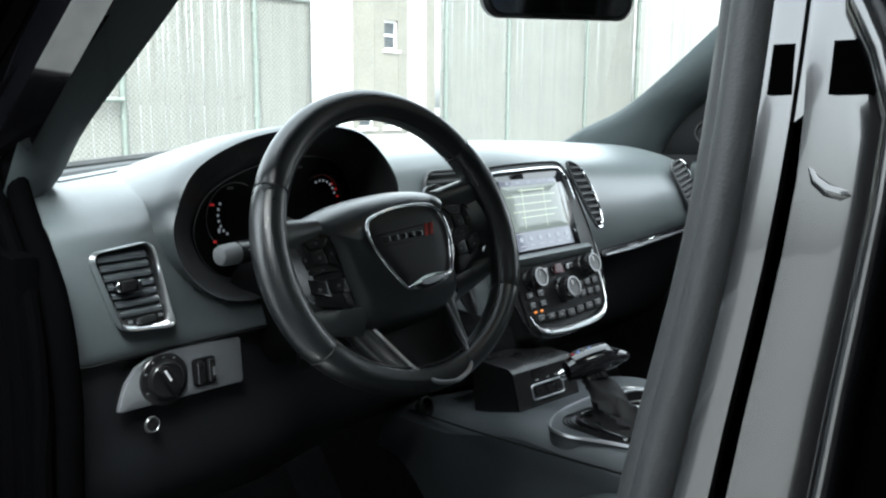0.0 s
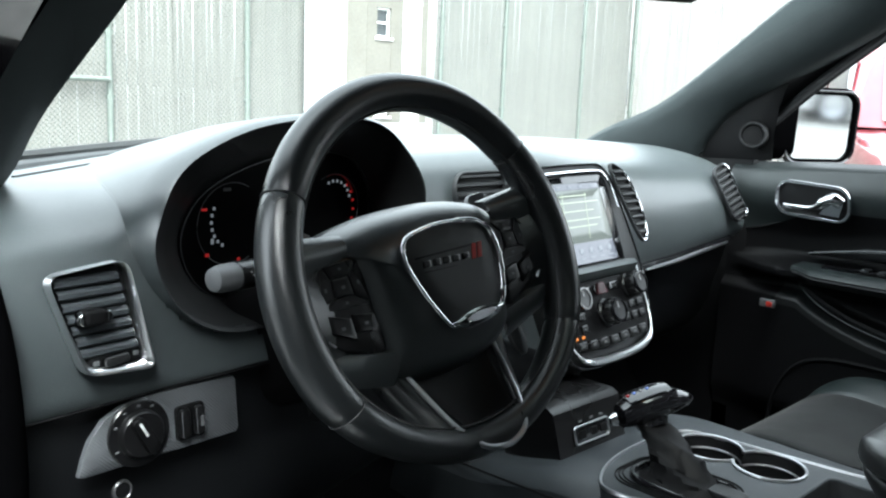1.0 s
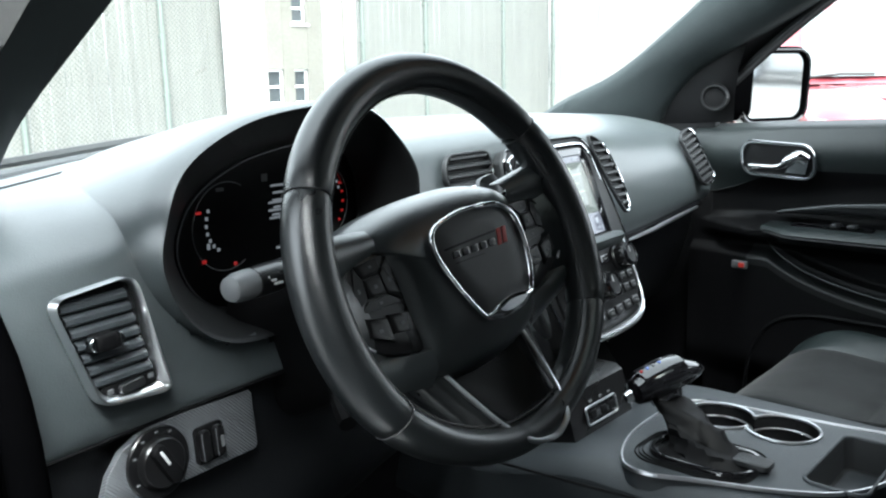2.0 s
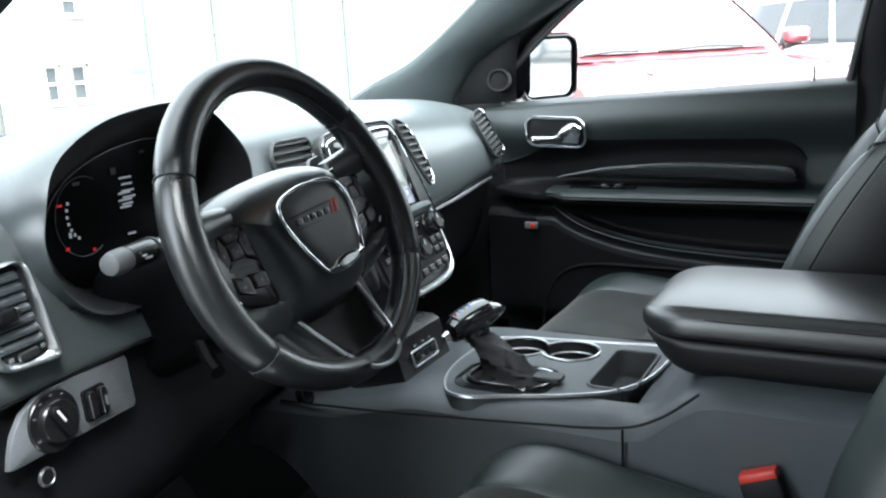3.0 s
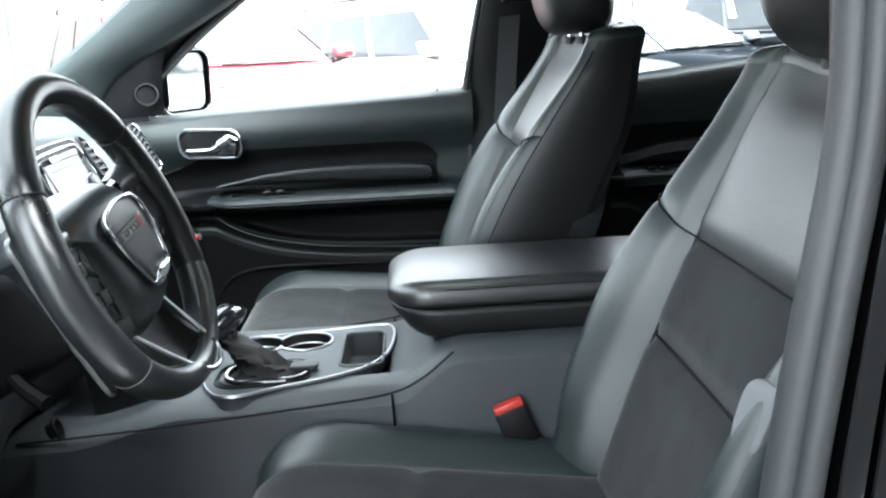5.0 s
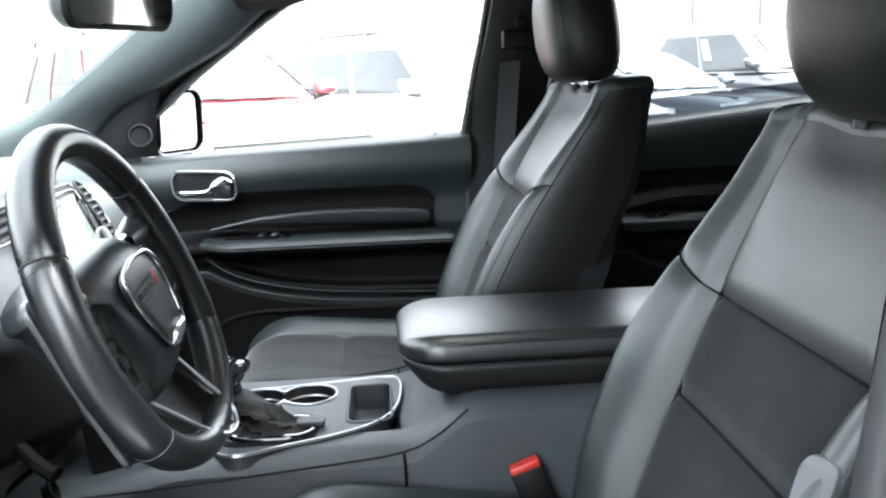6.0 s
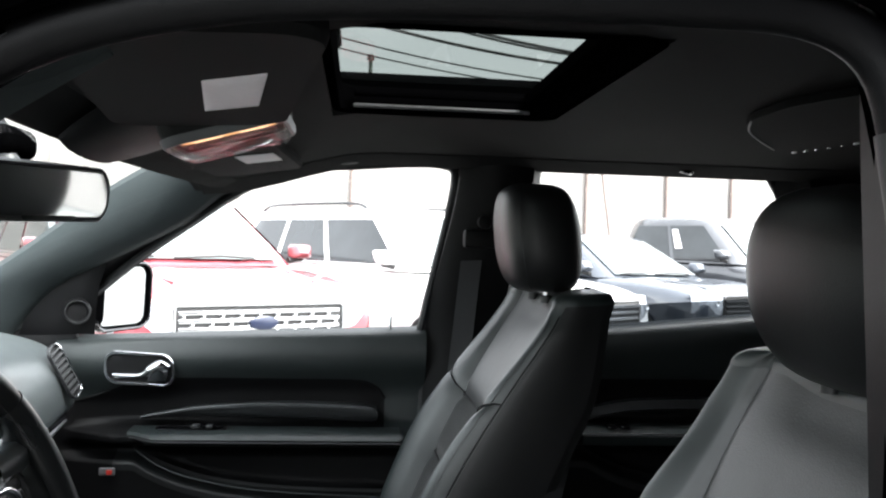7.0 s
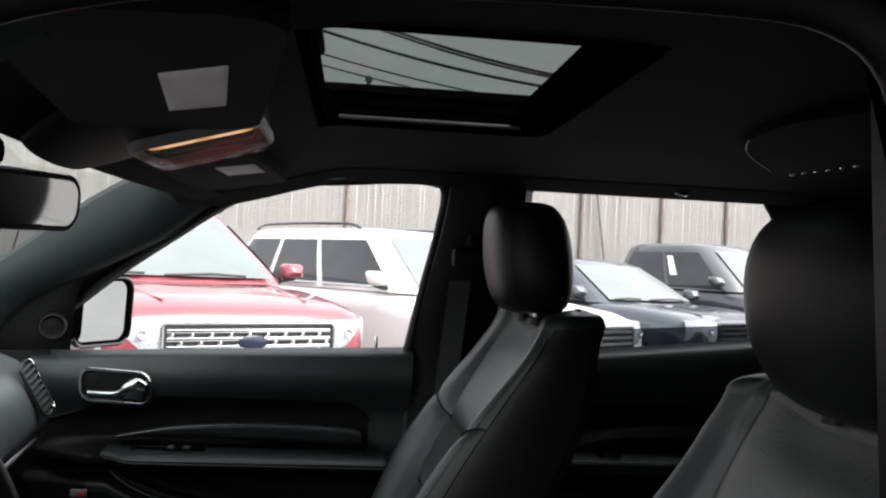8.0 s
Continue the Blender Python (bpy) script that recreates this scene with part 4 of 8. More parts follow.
def windscreen():
    pillar_trim(1, [(.735, .72, 1.13), (.725, .64, 1.170), (.715, .505, 1.226), (.70, .375, 1.312), (.685, .21, 1.435), (.67, .088, 1.505), (.65, .0, 1.54)],
                [(.775, .45, 1.10), (.765, .405, 1.166), (.755, .335, 1.240), (.74, .235, 1.292), (.72, .072, 1.378), (.705, -.02, 1.448), (.695, -.09, 1.486)], "a_pillar_right", "dark green-black trim of the far windscreen pillar")
    pillar_trim(-1, [(-.685, .40, 1.11), (-.675, .30, 1.165), (-.67, .225, 1.208), (-.662, .067, 1.295), (-.65, -.06, 1.375), (-.64, -.16, 1.445)],
                [(-.755, .26, 1.10), (-.75, .20, 1.14), (-.725, .18, 1.222), (-.695, .07, 1.318), (-.69, -.06, 1.398), (-.685, -.16, 1.452)], "a_pillar_left", "dark trim of the windscreen pillar by the driver")
    # painted outer pillar on the driver's side
    bm = rows_mesh([[V(-.70 + .03 * t, .42 - .42 * t, 1.16 + .27 * t), V(-.76 + .04 * t, .36 - .42 * t, 1.17 + .27 * t), V(-.765 + .04 * t, .28 - .38 * t, 1.15 + .26 * t), V(-.735 + .03 * t, .25 - .36 * t, 1.15 + .25 * t)] for t in np.linspace(-.1, 1.1, 16)])
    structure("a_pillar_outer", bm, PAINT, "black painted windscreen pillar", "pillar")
    rows = []
    for i in range(11):
        t = i / 10
        row = []
        for j in range(17):
            u = j / 8 - 1
            x = u * lerp(.72, .64, t) + .02
            bow = .10 * (1 - u * u)
            row.append(V(x, lerp(.50 + .15 * u, .00, t) + bow * lerp(1.9, .4, t), lerp(1.145, 1.485, t) + .012 * (1 - u * u) + .02 * math.sin(math.pi * t)))
        rows.append(row)
    g = structure("windscreen", rows_mesh(rows), GLASS, "curved windscreen", "window")
    g.visible_shadow = False
    # black band along the glass's foot, and the wiper resting there
    structure("windscreen_foot", tube([r + V(0, .012, -.004) for r in rows[0]], .010, 8), RUBBER, "black rubber strip at the windscreen's foot", "trim")
    w = thing("wiper", (.02, .75, 1.16), "black windscreen wiper resting at the glass's foot", "wiper")
    part("arm", tube(curve([(-.05, .80, 1.16), (.02, .78, 1.175), (.12, .76, 1.172)], 12), .010, 8), CABLE, w)
    part("blade", tube(curve([(-.62, .50, 1.150), (-.3, .66, 1.160), (.02, .75, 1.168)], 16), .006, 6), CABLE, w)
    # header trim above the glass
    bm = rows_mesh([[V(x, .03 + .05 * (1 - (x / .66) ** 2), 1.475), V(x, -.01 + .05 * (1 - (x / .66) ** 2), 1.452), V(x, -.06 + .04 * (1 - (x / .66) ** 2), roof_z(x, -.06) - .004), V(x, .05, 1.52)] for x in np.linspace(-.66, .66, 21)])
    structure("header", bm, FELT, "black trim above the windscreen", "trim")


def right_side():
    """Passenger side: pillars, roof rail, window frames."""
    # B-pillar
    rows = []
    for z in np.linspace(.45, 1.56, 30):
        k = ease((z - 1.10) / .45)
        x = .79 - .12 * k
        yf = -.447 - .06 * ease((z - 1.12) / .42)
        yr = -.645 - .05 * k
        rows.append([V(x + .06, yf - .005, z), V(x, yf - .004, z), V(x - .035, yf - .04, z), V(x - .045, (yf + yr) / 2, z), V(x - .03, yr + .03, z), V(x + .05, yr, z)])
    structure("b_pillar_right", rows_mesh(rows), DARK, "black plastic pillar behind the passenger's window", "pillar")
    # C-pillar and the dark quarter behind
    rows = []
    for z in np.linspace(1.10, 1.56, 14):
        k = (z - 1.16) / .38
        yf = -1.415 + .195 * ease(k)
        rows.append([V(.80 - .1 * k, yf, z), V(.70 - .06 * k, yf - .05, z), V(.68 - .06 * k, -2.0, z), V(.80 - .1 * k, -2.4, z)])
    structure("c_pillar_right", rows_mesh(rows), FELT, "black rear pillar", "pillar")
    structure("wall_right_rear", box((.74, -2.4, .40), (.82, -1.52, 1.20), .03), HARD, "dark rear side panel", "car side")
    # roof rail
    rows = []
    for y in np.linspace(-2.3, .02, 40):
        zt = 1.518 - .014 * ease((y + .44) / .2) - .062 * ease((y + .25) / .30)
        rows.append([V(.60, y, roof_z(.60, y) - .002), V(.655, y, roof_z(.66, y) - .012), V(.685, y, zt + .012), V(.70, y, zt - .002), V(.735, y, zt + .004), V(.74, y, 1.60)])
    structure("roof_rail_right", rows_mesh(rows), FELT, "black fabric roof rail above the windows", "roof rail")
    rows = []
    for y in np.linspace(-2.3, .02, 40):
        zt = 1.502 - .055 * ease((y + .25) / .3)
        rows.append([V(-.60, y, roof_z(.60, y) - .002), V(-.655, y, zt + .03), V(-.685, y, zt + .0), V(-.70, y, zt - .008), V(-.72, y, zt + .01), V(-.74, y, 1.60)])
    structure("roof_rail_left", rows_mesh(rows), FELT, "black fabric roof rail above the driver's doorway", "roof rail")
    bm = bmesh.new()
    box((-.76, -2.35, 1.56), (-.70, .02, 1.66), .02, bm=bm)
    box((.70, -2.35, 1.60), (.76, .02, 1.66), .02, bm=bm)
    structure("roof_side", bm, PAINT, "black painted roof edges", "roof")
    # seals round the front passenger window
    s = thing("window_seal", (.77, -.45, 1.15), "grey rubber window channel of the passenger door", "window seal", kind="structure")
    c = curve([(.80, .30, 1.20), (.78, .18, 1.30), (.755, .06, 1.385), (.735, -.03, 1.445), (.72, -.13, 1.49), (.71, -.25, 1.512), (.705, -.40, 1.523), (.705, -.475, 1.522), (.712, -.502, 1.50), (.74, -.49, 1.40), (.765, -.465, 1.28), (.785, -.44, 1.15)], 60)
    part("channel", tube(c, .009, 8), RUBBER, s)
    part("outer_channel", tube([p + V(.02, -.012 if p.y < -.4 else 0, .012 if p.z > 1.45 else .004) for p in c], .012, 8), DARK, s)
    inner = curve([(.759, .350, 1.228), (.755, .325, 1.244), (.74, .225, 1.297), (.72, .062, 1.383), (.705, -.03, 1.452), (.695, -.10, 1.488)], 24)
    outer = curve([(.800, .318, 1.196), (.798, .295, 1.207), (.782, .185, 1.303), (.757, .062, 1.388), (.737, -.03, 1.449), (.722, -.13, 1.494)], 24)
    part("pillar_filler", rows_mesh([[a, a.lerp(b, .5) + V(0, .004, .004), b] for a, b in zip(inner, outer)]), DARK, s)
    part("pillar_strip", tube(curve([(.74, -.516, 1.50), (.765, -.50, 1.38), (.785, -.475, 1.24), (.80, -.455, 1.12), (.80, -.45, .9)], 24), .010, 8), RUBBER, s)
    part("frame_plate", rows_mesh([[p + V(.018, 0, 0), p + V(.02, -.002, 0) + (p - V(.75, -.1, 1.25)).normalized() * .045] for p in c]), DARK, s)
    r = thing("rear_window_seal", (.77, -.9, 1.17), "black rubber channel of the rear passenger window", "window seal", kind="structure")
    c2 = curve([(.785, -.64, 1.16), (.765, -.655, 1.30), (.73, -.668, 1.47), (.715, -.685, 1.52), (.71, -.74, 1.533), (.71, -.95, 1.535), (.71, -1.175, 1.533), (.715, -1.225, 1.51), (.74, -1.290, 1.40), (.785, -1.42, 1.18)], 50)
    part("channel", tube(c2, .009, 8), DARK, r)


def rear_roof_pod():
    """A shallow housing on the headliner behind the front seats, with a bright edge and a row of studs."""
    d = thing("roof_pod", (.05, -1.0, 1.55), "black roof housing with a grey edge and bright studs", "roof console")
    ol = [(p.x, p.y) for p in curve([(.10, -.872, 0), (.22, -.942, 0), (.34, -1.025, 0), (.395, -1.085, 0), (.24, -1.125, 0), (.0, -1.15, 0), (-.22, -1.12, 0), (-.24, -.95, 0), (-.10, -.865, 0), (.0, -.855, 0)], 60, closed=True)]
    part("housing", plate(ol, Matrix.Translation((0, 0, 1.541)), .012, .005), FELT, d)
    part("edge", tube(curve([(.06, -.860, 1.5415), (.16, -.905, 1.5405), (.26, -.972, 1.5405), (.37, -1.052, 1.5415)], 24), .0018, 6), RUBBER, d, "grey edge strip")
    for k in range(6):
        x, y = lerp(.385, .235, k / 5), lerp(-1.098, -1.128, k / 5)
        part("stud", box((x - .005, y - .003, 1.5385), (x + .005, y + .003, 1.5425), .001, 1), BRIGHT, d)


headliner()
rear_roof_pod()
driver_opening()
open_door()
left_side()
floor_and_rear()
windscreen()
right_side()


# ---------------------------------------------------------------- passenger door
def door_panel(name, label, y0, y1, belt0, belt1, shift=0.0, front=True):
    """Inner panel of a door on the far side: rolled shoulder, dark hollow, armrest ledge, map pocket."""
    d = thing(name, (.80, (y0 + y1) / 2, .45), label, "car door")
    ny = 90
    spans = (22, 8, 4, 34, 16)                           # rows between the lines below
    def rim_z(y):
        return .796 + shift + .090 * math.exp(-max(0, y1 - .175 - y) / .14)
    def shoulder_z(y):
        tail = min(1, max(0, (y0 + .165 - y) / .08))
        return lerp(.99, 1.045 + shift, ease((y1 - .02 - y) / .20)) - .060 * (1 - math.sqrt(1 - tail ** 2))
    rows = []
    for i in range(ny + 1):
        y = lerp(y1, y0, i / ny)
        fr = ease((y1 - y) / .16) if front else 1.0      # relief fades in behind the hinge
        belt = lerp(belt1, belt0, i / ny)
        zp = rim_z(y)
        lines = (.42, zp - .034, zp - .006, zp + .004, shoulder_z(y), belt)
        heights = [lerp(lines[k], lines[k + 1], j / n) for k, n in enumerate(spans) for j in range(n)] + [belt]
        row = []
        for z in heights:
            h = belt - z
            x = .775 - .020 * math.exp(-((h - .055) / .05) ** 2)          # shoulder roll
            x += .030 * ease((.012 - h) / .012)
            zt = 1.0 + shift + .03 * ease((y1 - .1 - y) / .3)
            hollow = ease((z - .935 - shift) / .02) * ease((zt + .05 - z) / .07)
            x += .022 * hollow * fr
            ledge = ease((z - .895 - shift) / .02) * ease((.940 + shift - z) / .012)
            x -= .060 * ledge * fr
            pocket = ease((z - zp) / .014) * ease((.893 + shift - z) / .02)
            x += .018 * pocket * fr
            x -= .040 * ease((zp - z) / .02) * ease((z - .60) / .05) * (.4 + .6 * fr)
            row.append(V(x, y, z))
        rows.append(row)
    marks = list(itertools.accumulate(spans))
    # insert: hollow, pocket and low front cells, blackened in place of shade
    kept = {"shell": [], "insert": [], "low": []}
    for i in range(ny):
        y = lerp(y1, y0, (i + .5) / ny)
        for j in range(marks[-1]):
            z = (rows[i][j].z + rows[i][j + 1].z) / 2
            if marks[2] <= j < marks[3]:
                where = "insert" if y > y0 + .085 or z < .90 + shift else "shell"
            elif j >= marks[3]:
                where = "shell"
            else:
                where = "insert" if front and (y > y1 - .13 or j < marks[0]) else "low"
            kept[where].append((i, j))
    def patch(cells):
        bm, g = bmesh.new(), {}
        for i, j in cells:
            vs = []
            for q in ((i, j), (i, j + 1), (i + 1, j + 1), (i + 1, j)):
                if q not in g:
                    g[q] = bm.verts.new(rows[q[0]][q[1]])
                vs.append(g[q])
            bm.faces.new(vs)
        return bm
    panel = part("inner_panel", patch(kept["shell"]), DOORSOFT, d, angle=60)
    part("shaded_hollow", patch(kept["insert"]), DARK, d, "door hollow, pocket and low front with shade put into black", angle=60)
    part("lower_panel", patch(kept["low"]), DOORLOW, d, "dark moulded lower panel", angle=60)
    edge = []
    for i in range(50):
        y = lerp(y1 - .01, y0 + .088, i / 49)
        z = shoulder_z(y)
        edge.append(V(.7775 - .020 * math.exp(-((lerp(belt1, belt0, (y1 - y) / (y1 - y0)) - z - .055) / .05) ** 2) + .012 * ease((y1 - y) / .16), y, z))
    part("shoulder_edge", tube(edge, .0030, 8), DARK, d)
    # sill cap and outer skin
    part("sill_cap", rows_mesh([[V(.785, y, lerp(belt1, belt0, t) - .008), V(.805, y, lerp(belt1, belt0, t) - .002), V(.825, y, lerp(belt1, belt0, t) - .010), V(.83, y, lerp(belt1, belt0, t) - .05)] for t, y in ((k / 20, lerp(y1, y0, k / 20)) for k in range(21))]), RUBBER, d)
    part("outer_skin", rows_mesh([[V(.93, y, .40), V(.965, y, .7), V(.95, y, 1.0), V(.90, y, lerp(belt1, belt0, t) - .02), V(.83, y, lerp(belt1, belt0, t) - .012)] for t, y in ((k / 10, lerp(y1, y0, k / 10)) for k in range(11))]), PAINT, d)
    return d, panel


def passenger_door():
    d, panel = door_panel("passenger_door", "black passenger door with bright handle, armrest and map pocket", -.455, .34, 1.166, 1.130)
    # release handle: bezel, cup, lever
    m = axes((.754, .160, 1.065), (0, -1, -.05), (0, 0, 1))
    ol = rrect(.142, .064, .024, 6, skew=-.12)
    face = m @ Matrix.Diagonal((1, 1, -1 if (m.to_3x3() @ V(0, 0, 1)).x > 0 else 1, 1))
    h = part("handle_bezel", hoop(ol, face, .0095, .008), CHROME, d, "chrome handle surround")
    part("handle_cup", plate(rrect(.134, .056, .022, 6, skew=-.12), face, .002, .001), DARK, h)
    grip = curve([face @ V(-.052, -.015, .007), face @ V(-.030, -.014, .014), face @ V(.000, -.012, .018), face @ V(.018, -.006, .020), face @ V(.030, .006, .020), face @ V(.044, .012, .016), face @ V(.056, .006, .008)], 30)
    part("handle_lever", tube(grip, [.0050 + .0050 * ease((i - 10) / 8) + .002 * ease((i - 20) / 6) for i in range(30)], 12), CHROME, h, "chrome pull lever with a broad end")
    part("lever_root", rows_mesh([[face @ V(x, y, z) for x, y in ((.020, -.022), (.058, -.022), (.062, .004), (.034, .004))] for z in (.002, .012)], close_u=True, cap=True), CHROME, h)
    # bright trim blade above the armrest
    top = curve([(.755, .155, .962), (.752, .09, .975), (.75, .02, .986), (.75, -.14, .996), (.75, -.325, .991), (.752, -.352, .972)], 30)
    low = curve([(.757, .158, .958), (.757, .09, .962), (.757, .02, .964), (.757, -.14, .962), (.757, -.325, .956), (.757, -.352, .962)], 30)
    rows = [[a + V(.022, 0, .002), a + V(-.004, 0, 0), a.lerp(b, .15) + V(-.006, 0, 0), a.lerp(b, .85) + V(-.002, 0, 0), b + V(.004, 0, 0), b + V(.025, 0, 0)] for a, b in zip(top, low)]
    b = part("trim_blade", rows_mesh(rows), ALU, d, "brushed grey trim blade")
    part("trim_edge", tube([p + V(-.006, 0, .001) for p in top], .0011, 6), PADDLE, b)
    # armrest pad with highlight seam, switch panel
    rows = []
    for i in range(31):
        t = i / 30
        y = lerp(.175, -.40, t)
        k = ease(t / .12)
        rows.append([V(.775, y, .940), V(.745 - .035 * k, y, .938 + .004 * k), V(.725 - .045 * k, y, .937), V(.719 - .045 * k, y, .931), V(.722 - .043 * k, y, .924), V(.742 - .035 * k, y, .910), V(.775, y, .895)])
    a = part("armrest", rows_mesh(rows), DOORSOFT, d, "padded armrest ledge")
    part("armrest_seam", tube([V(.7165 - .045 * ease(i / 30 / .12), lerp(.17, -.40, i / 30), .9265) for i in range(31)], .0014, 5), STITCH, a)
    sw = part("switch_panel", plate(rrect(.15, .028, .010), axes((.735, .045, .944), (0, -1, 0), (1, 0, .1)) @ Matrix.Diagonal((1, 1, -1, 1)), .004, .002), GLOSS, d)
    for y in (.035, .005):
        part("switch", box((.712, y - .008, .946), (.738, y + .008, .953), .003), HARD, sw)
        part("switch_mark", box((.708, y - .004, .9533), (.714, y + .004, .9545), .0005, 1), DIMMARK, sw)
    # pocket rim, speaker hollow edge, door lamp, lock pin
    part("pocket_rim", tube(curve([(.770, .178, .915), (.762, .168, .893), (.752, .13, .866), (.742, .07, .842), (.736, -.02, .822), (.735, -.13, .808), (.735, -.34, .797), (.737, -.42, .795)], 40), .0022, 8), DOORSOFT, d)
    part("speaker_edge", tube(curve([(.742, .20, .56), (.738, .19, .66), (.734, .15, .735), (.732, .08, .765), (.731, -.05, .768), (.731, -.25, .764), (.732, -.42, .762)], 40), .004, 8), DARK, d)
    sp = part("speaker_grille", lathe([(.085, 0), (.083, .004), (.05, .007), (.002, .009)], axes((.745, .02, .66), (0, 1, 0), (0, 0, 1)), 36), DARK, d)
    sp["label"] = "dark round speaker grille"
    lp = part("door_lamp", box((.712, .196, .846), (.722, .228, .862), .003), GREYCAP, d, "small courtesy lamp")
    part("lens", box((.709, .200, .849), (.7125, .212, .859), .001, 1), REDPLASTIC, lp)
    part("lock_pin", lathe([(.0042, 0), (.0042, .026), (.003, .030), (.001, .031)], Matrix.Translation((.790, -.374, 1.158)), 12), CHROME, d, "thin lock pin")
    # sail panel with tweeter
    rows = [[V(.775, .42, 1.13), V(.772, .34, 1.135), V(.775, .262, 1.135)], [V(.765, .40, 1.18), V(.757, .31, 1.185), V(.765, .258, 1.19)], [V(.758, .335, 1.24), V(.752, .285, 1.24), V(.758, .25, 1.245)], [V(.745, .245, 1.30), V(.743, .238, 1.30), V(.748, .23, 1.30)]]
    part("sail_panel", rows_mesh(rows), DARK, d)
    tm = axes((.728, .285, 1.187), (.35, -1, 0), (0, 0, 1))
    if (tm.to_3x3() @ V(0, 0, 1)).x > 0:
        tm = tm @ Matrix.Diagonal((1, 1, -1, 1))
    tw = part("tweeter", lathe([(.029, -.045), (.027, 0), (.024, .006), (.021, .006), (.019, .002), (.001, .003)], tm, 28), DARK, d, "small round tweeter")
    part("tweeter_ring", lathe([(.0245, .004), (.025, .008), (.0225, .008), (.022, .004)], tm, 28), HARD, tw)
    # outside mirror
    mo = thing("wing_mirror", (.95, .30, 1.12), "black wing mirror on the passenger door", "mirror")
    mm = axes((1.005, .275, 1.205), (1, -.50, 0), (-.018, -.036, 1))
    ol = rrect(.185, .160, .035, 6)
    rows = [[mm @ V(x * k, y * k, z) for x, y in ol] for k, z in ((.35, -.12), (.75, -.105), (.96, -.06), (1.05, -.01), (1.06, .012), (1.0, .02), (.96, .018), (.95, .008))]
    part("shell", rows_mesh(rows, close_u=True, cap=True), GLOSS, mo)
    part("mirror_glass", flat_face(rrect(.166, .146, .03, 6), mm @ Matrix.Translation((.003, 0, .010))), MIRROR, mo, "bright mirror glass", smooth=False)
    part("rim", hoop(rrect(.178, .156, .034, 6), mm @ Matrix.Translation((.001, 0, .008)), .016, .010), SHADEBLACK, mo)
    part("housing_arm", rows_mesh([[mm @ V(x, y * g, z * g - .02) for y, z in rrect(.140, .075, .028, 5)] for x, g in ((-.070, 1.06), (-.100, 1.08), (-.135, 1.02), (-.165, .90), (-.182, .70), (-.188, .45))], close_u=True, cap=True), SHADEBLACK, mo, "dark inner end of the housing")
    part("foot", rows_mesh([[mm @ V(-.09, y, z) for y, z in ((-.06, -.05), (-.06, -.01), (.0, -.01), (.0, -.05))], [V(.83, .34, 1.13), V(.83, .30, 1.13), V(.82, .30, 1.19), V(.82, .34, 1.19)]], close_u=True, cap=True), GLOSS, mo)


def rear_door():
    d, panel = door_panel("rear_passenger_door", "black rear passenger door with trim blade", -1.55, -.645, 1.242, 1.155, shift=.01)
    top = curve([(.752, -.80, .985), (.75, -.95, 1.012), (.75, -1.25, 1.015)], 16)
    part("trim_blade", rows_mesh([[p + V(.02, 0, .002), p, p + V(0, 0, -.022), p + V(.02, 0, -.03)] for p in top]), ALU, d)
    part("armrest", rows_mesh([[V(.775, y, .955), V(.72, y, .952), V(.695, y, .940), V(.70, y, .920), V(.775, y, .905)] for y in np.linspace(-.80, -1.35, 16)]), LEATHER, d)
    part("armrest_line", tube([V(.698, y, .945) for y in np.linspace(-.80, -1.35, 8)], .002, 6), SATIN, d)
    for y in (-.87, -.90):
        part("switch", box((.71, y - .01, .953), (.74, y + .01, .961), .003), GLOSS, d)
    g = part("lowered_glass", rows_mesh([[V(.79, y, 1.12), V(.786, y, lerp(1.205, 1.262, (y + .65) / -.78))] for y in np.linspace(-.65, -1.52, 8)]), TINT, d, "lowered privacy glass")
    g.visible_shadow = False


passenger_door()
rear_door()


# ---------------------------------------------------------------- dashboard
DASH = [  # x, then the section from the glass over the top, down the face and under: (y, z)
    (-.735, [(.36, 1.140), (.28, 1.141), (.20, 1.134), (.135, 1.112), (.112, 1.06), (.110, 1.00), (.116, .978), (.128, .974), (.132, .905), (.150, .80), (.28, .70)]),
    (-.62, [(.46, 1.143), (.34, 1.149), (.23, 1.144), (.160, 1.120), (.132, 1.06), (.127, 1.00), (.132, .978), (.145, .974), (.147, .905), (.165, .80), (.30, .70)]),
    (-.41, [(.62, 1.150), (.46, 1.160), (.32, 1.166), (.250, 1.152), (.215, 1.08), (.165, 1.00), (.150, .978), (.160, .970), (.165, .905), (.185, .80), (.32, .70)]),
    (-.19, [(.70, 1.150), (.50, 1.168), (.35, 1.170), (.265, 1.154), (.232, 1.08), (.20, 1.00), (.185, .955), (.19, .95), (.195, .90), (.24, .80), (.36, .72)]),
    (.03, [(.745, 1.154), (.55, 1.172), (.37, 1.174), (.275, 1.158), (.240, 1.08), (.20, 1.00), (.17, .90), (.165, .86), (.18, .83), (.24, .78), (.36, .72)]),
    (.22, [(.75, 1.154), (.57, 1.170), (.40, 1.168), (.300, 1.145), (.262, 1.08), (.245, 1.00), (.245, .955), (.265, .945), (.285, .90), (.34, .78), (.45, .70)]),
    (.45, [(.73, 1.152), (.58, 1.164), (.43, 1.158), (.325, 1.130), (.280, 1.07), (.265, 1.00), (.272, .968), (.292, .958), (.312, .90), (.36, .78), (.48, .70)]),
    (.72, [(.66, 1.146), (.56, 1.152), (.45, 1.144), (.350, 1.118), (.300, 1.07), (.282, 1.01), (.292, .985), (.312, .975), (.330, .90), (.38, .78), (.50, .70)]),
]


CL = V(-.415, .18, 1.112)      # middle of the instrument hood


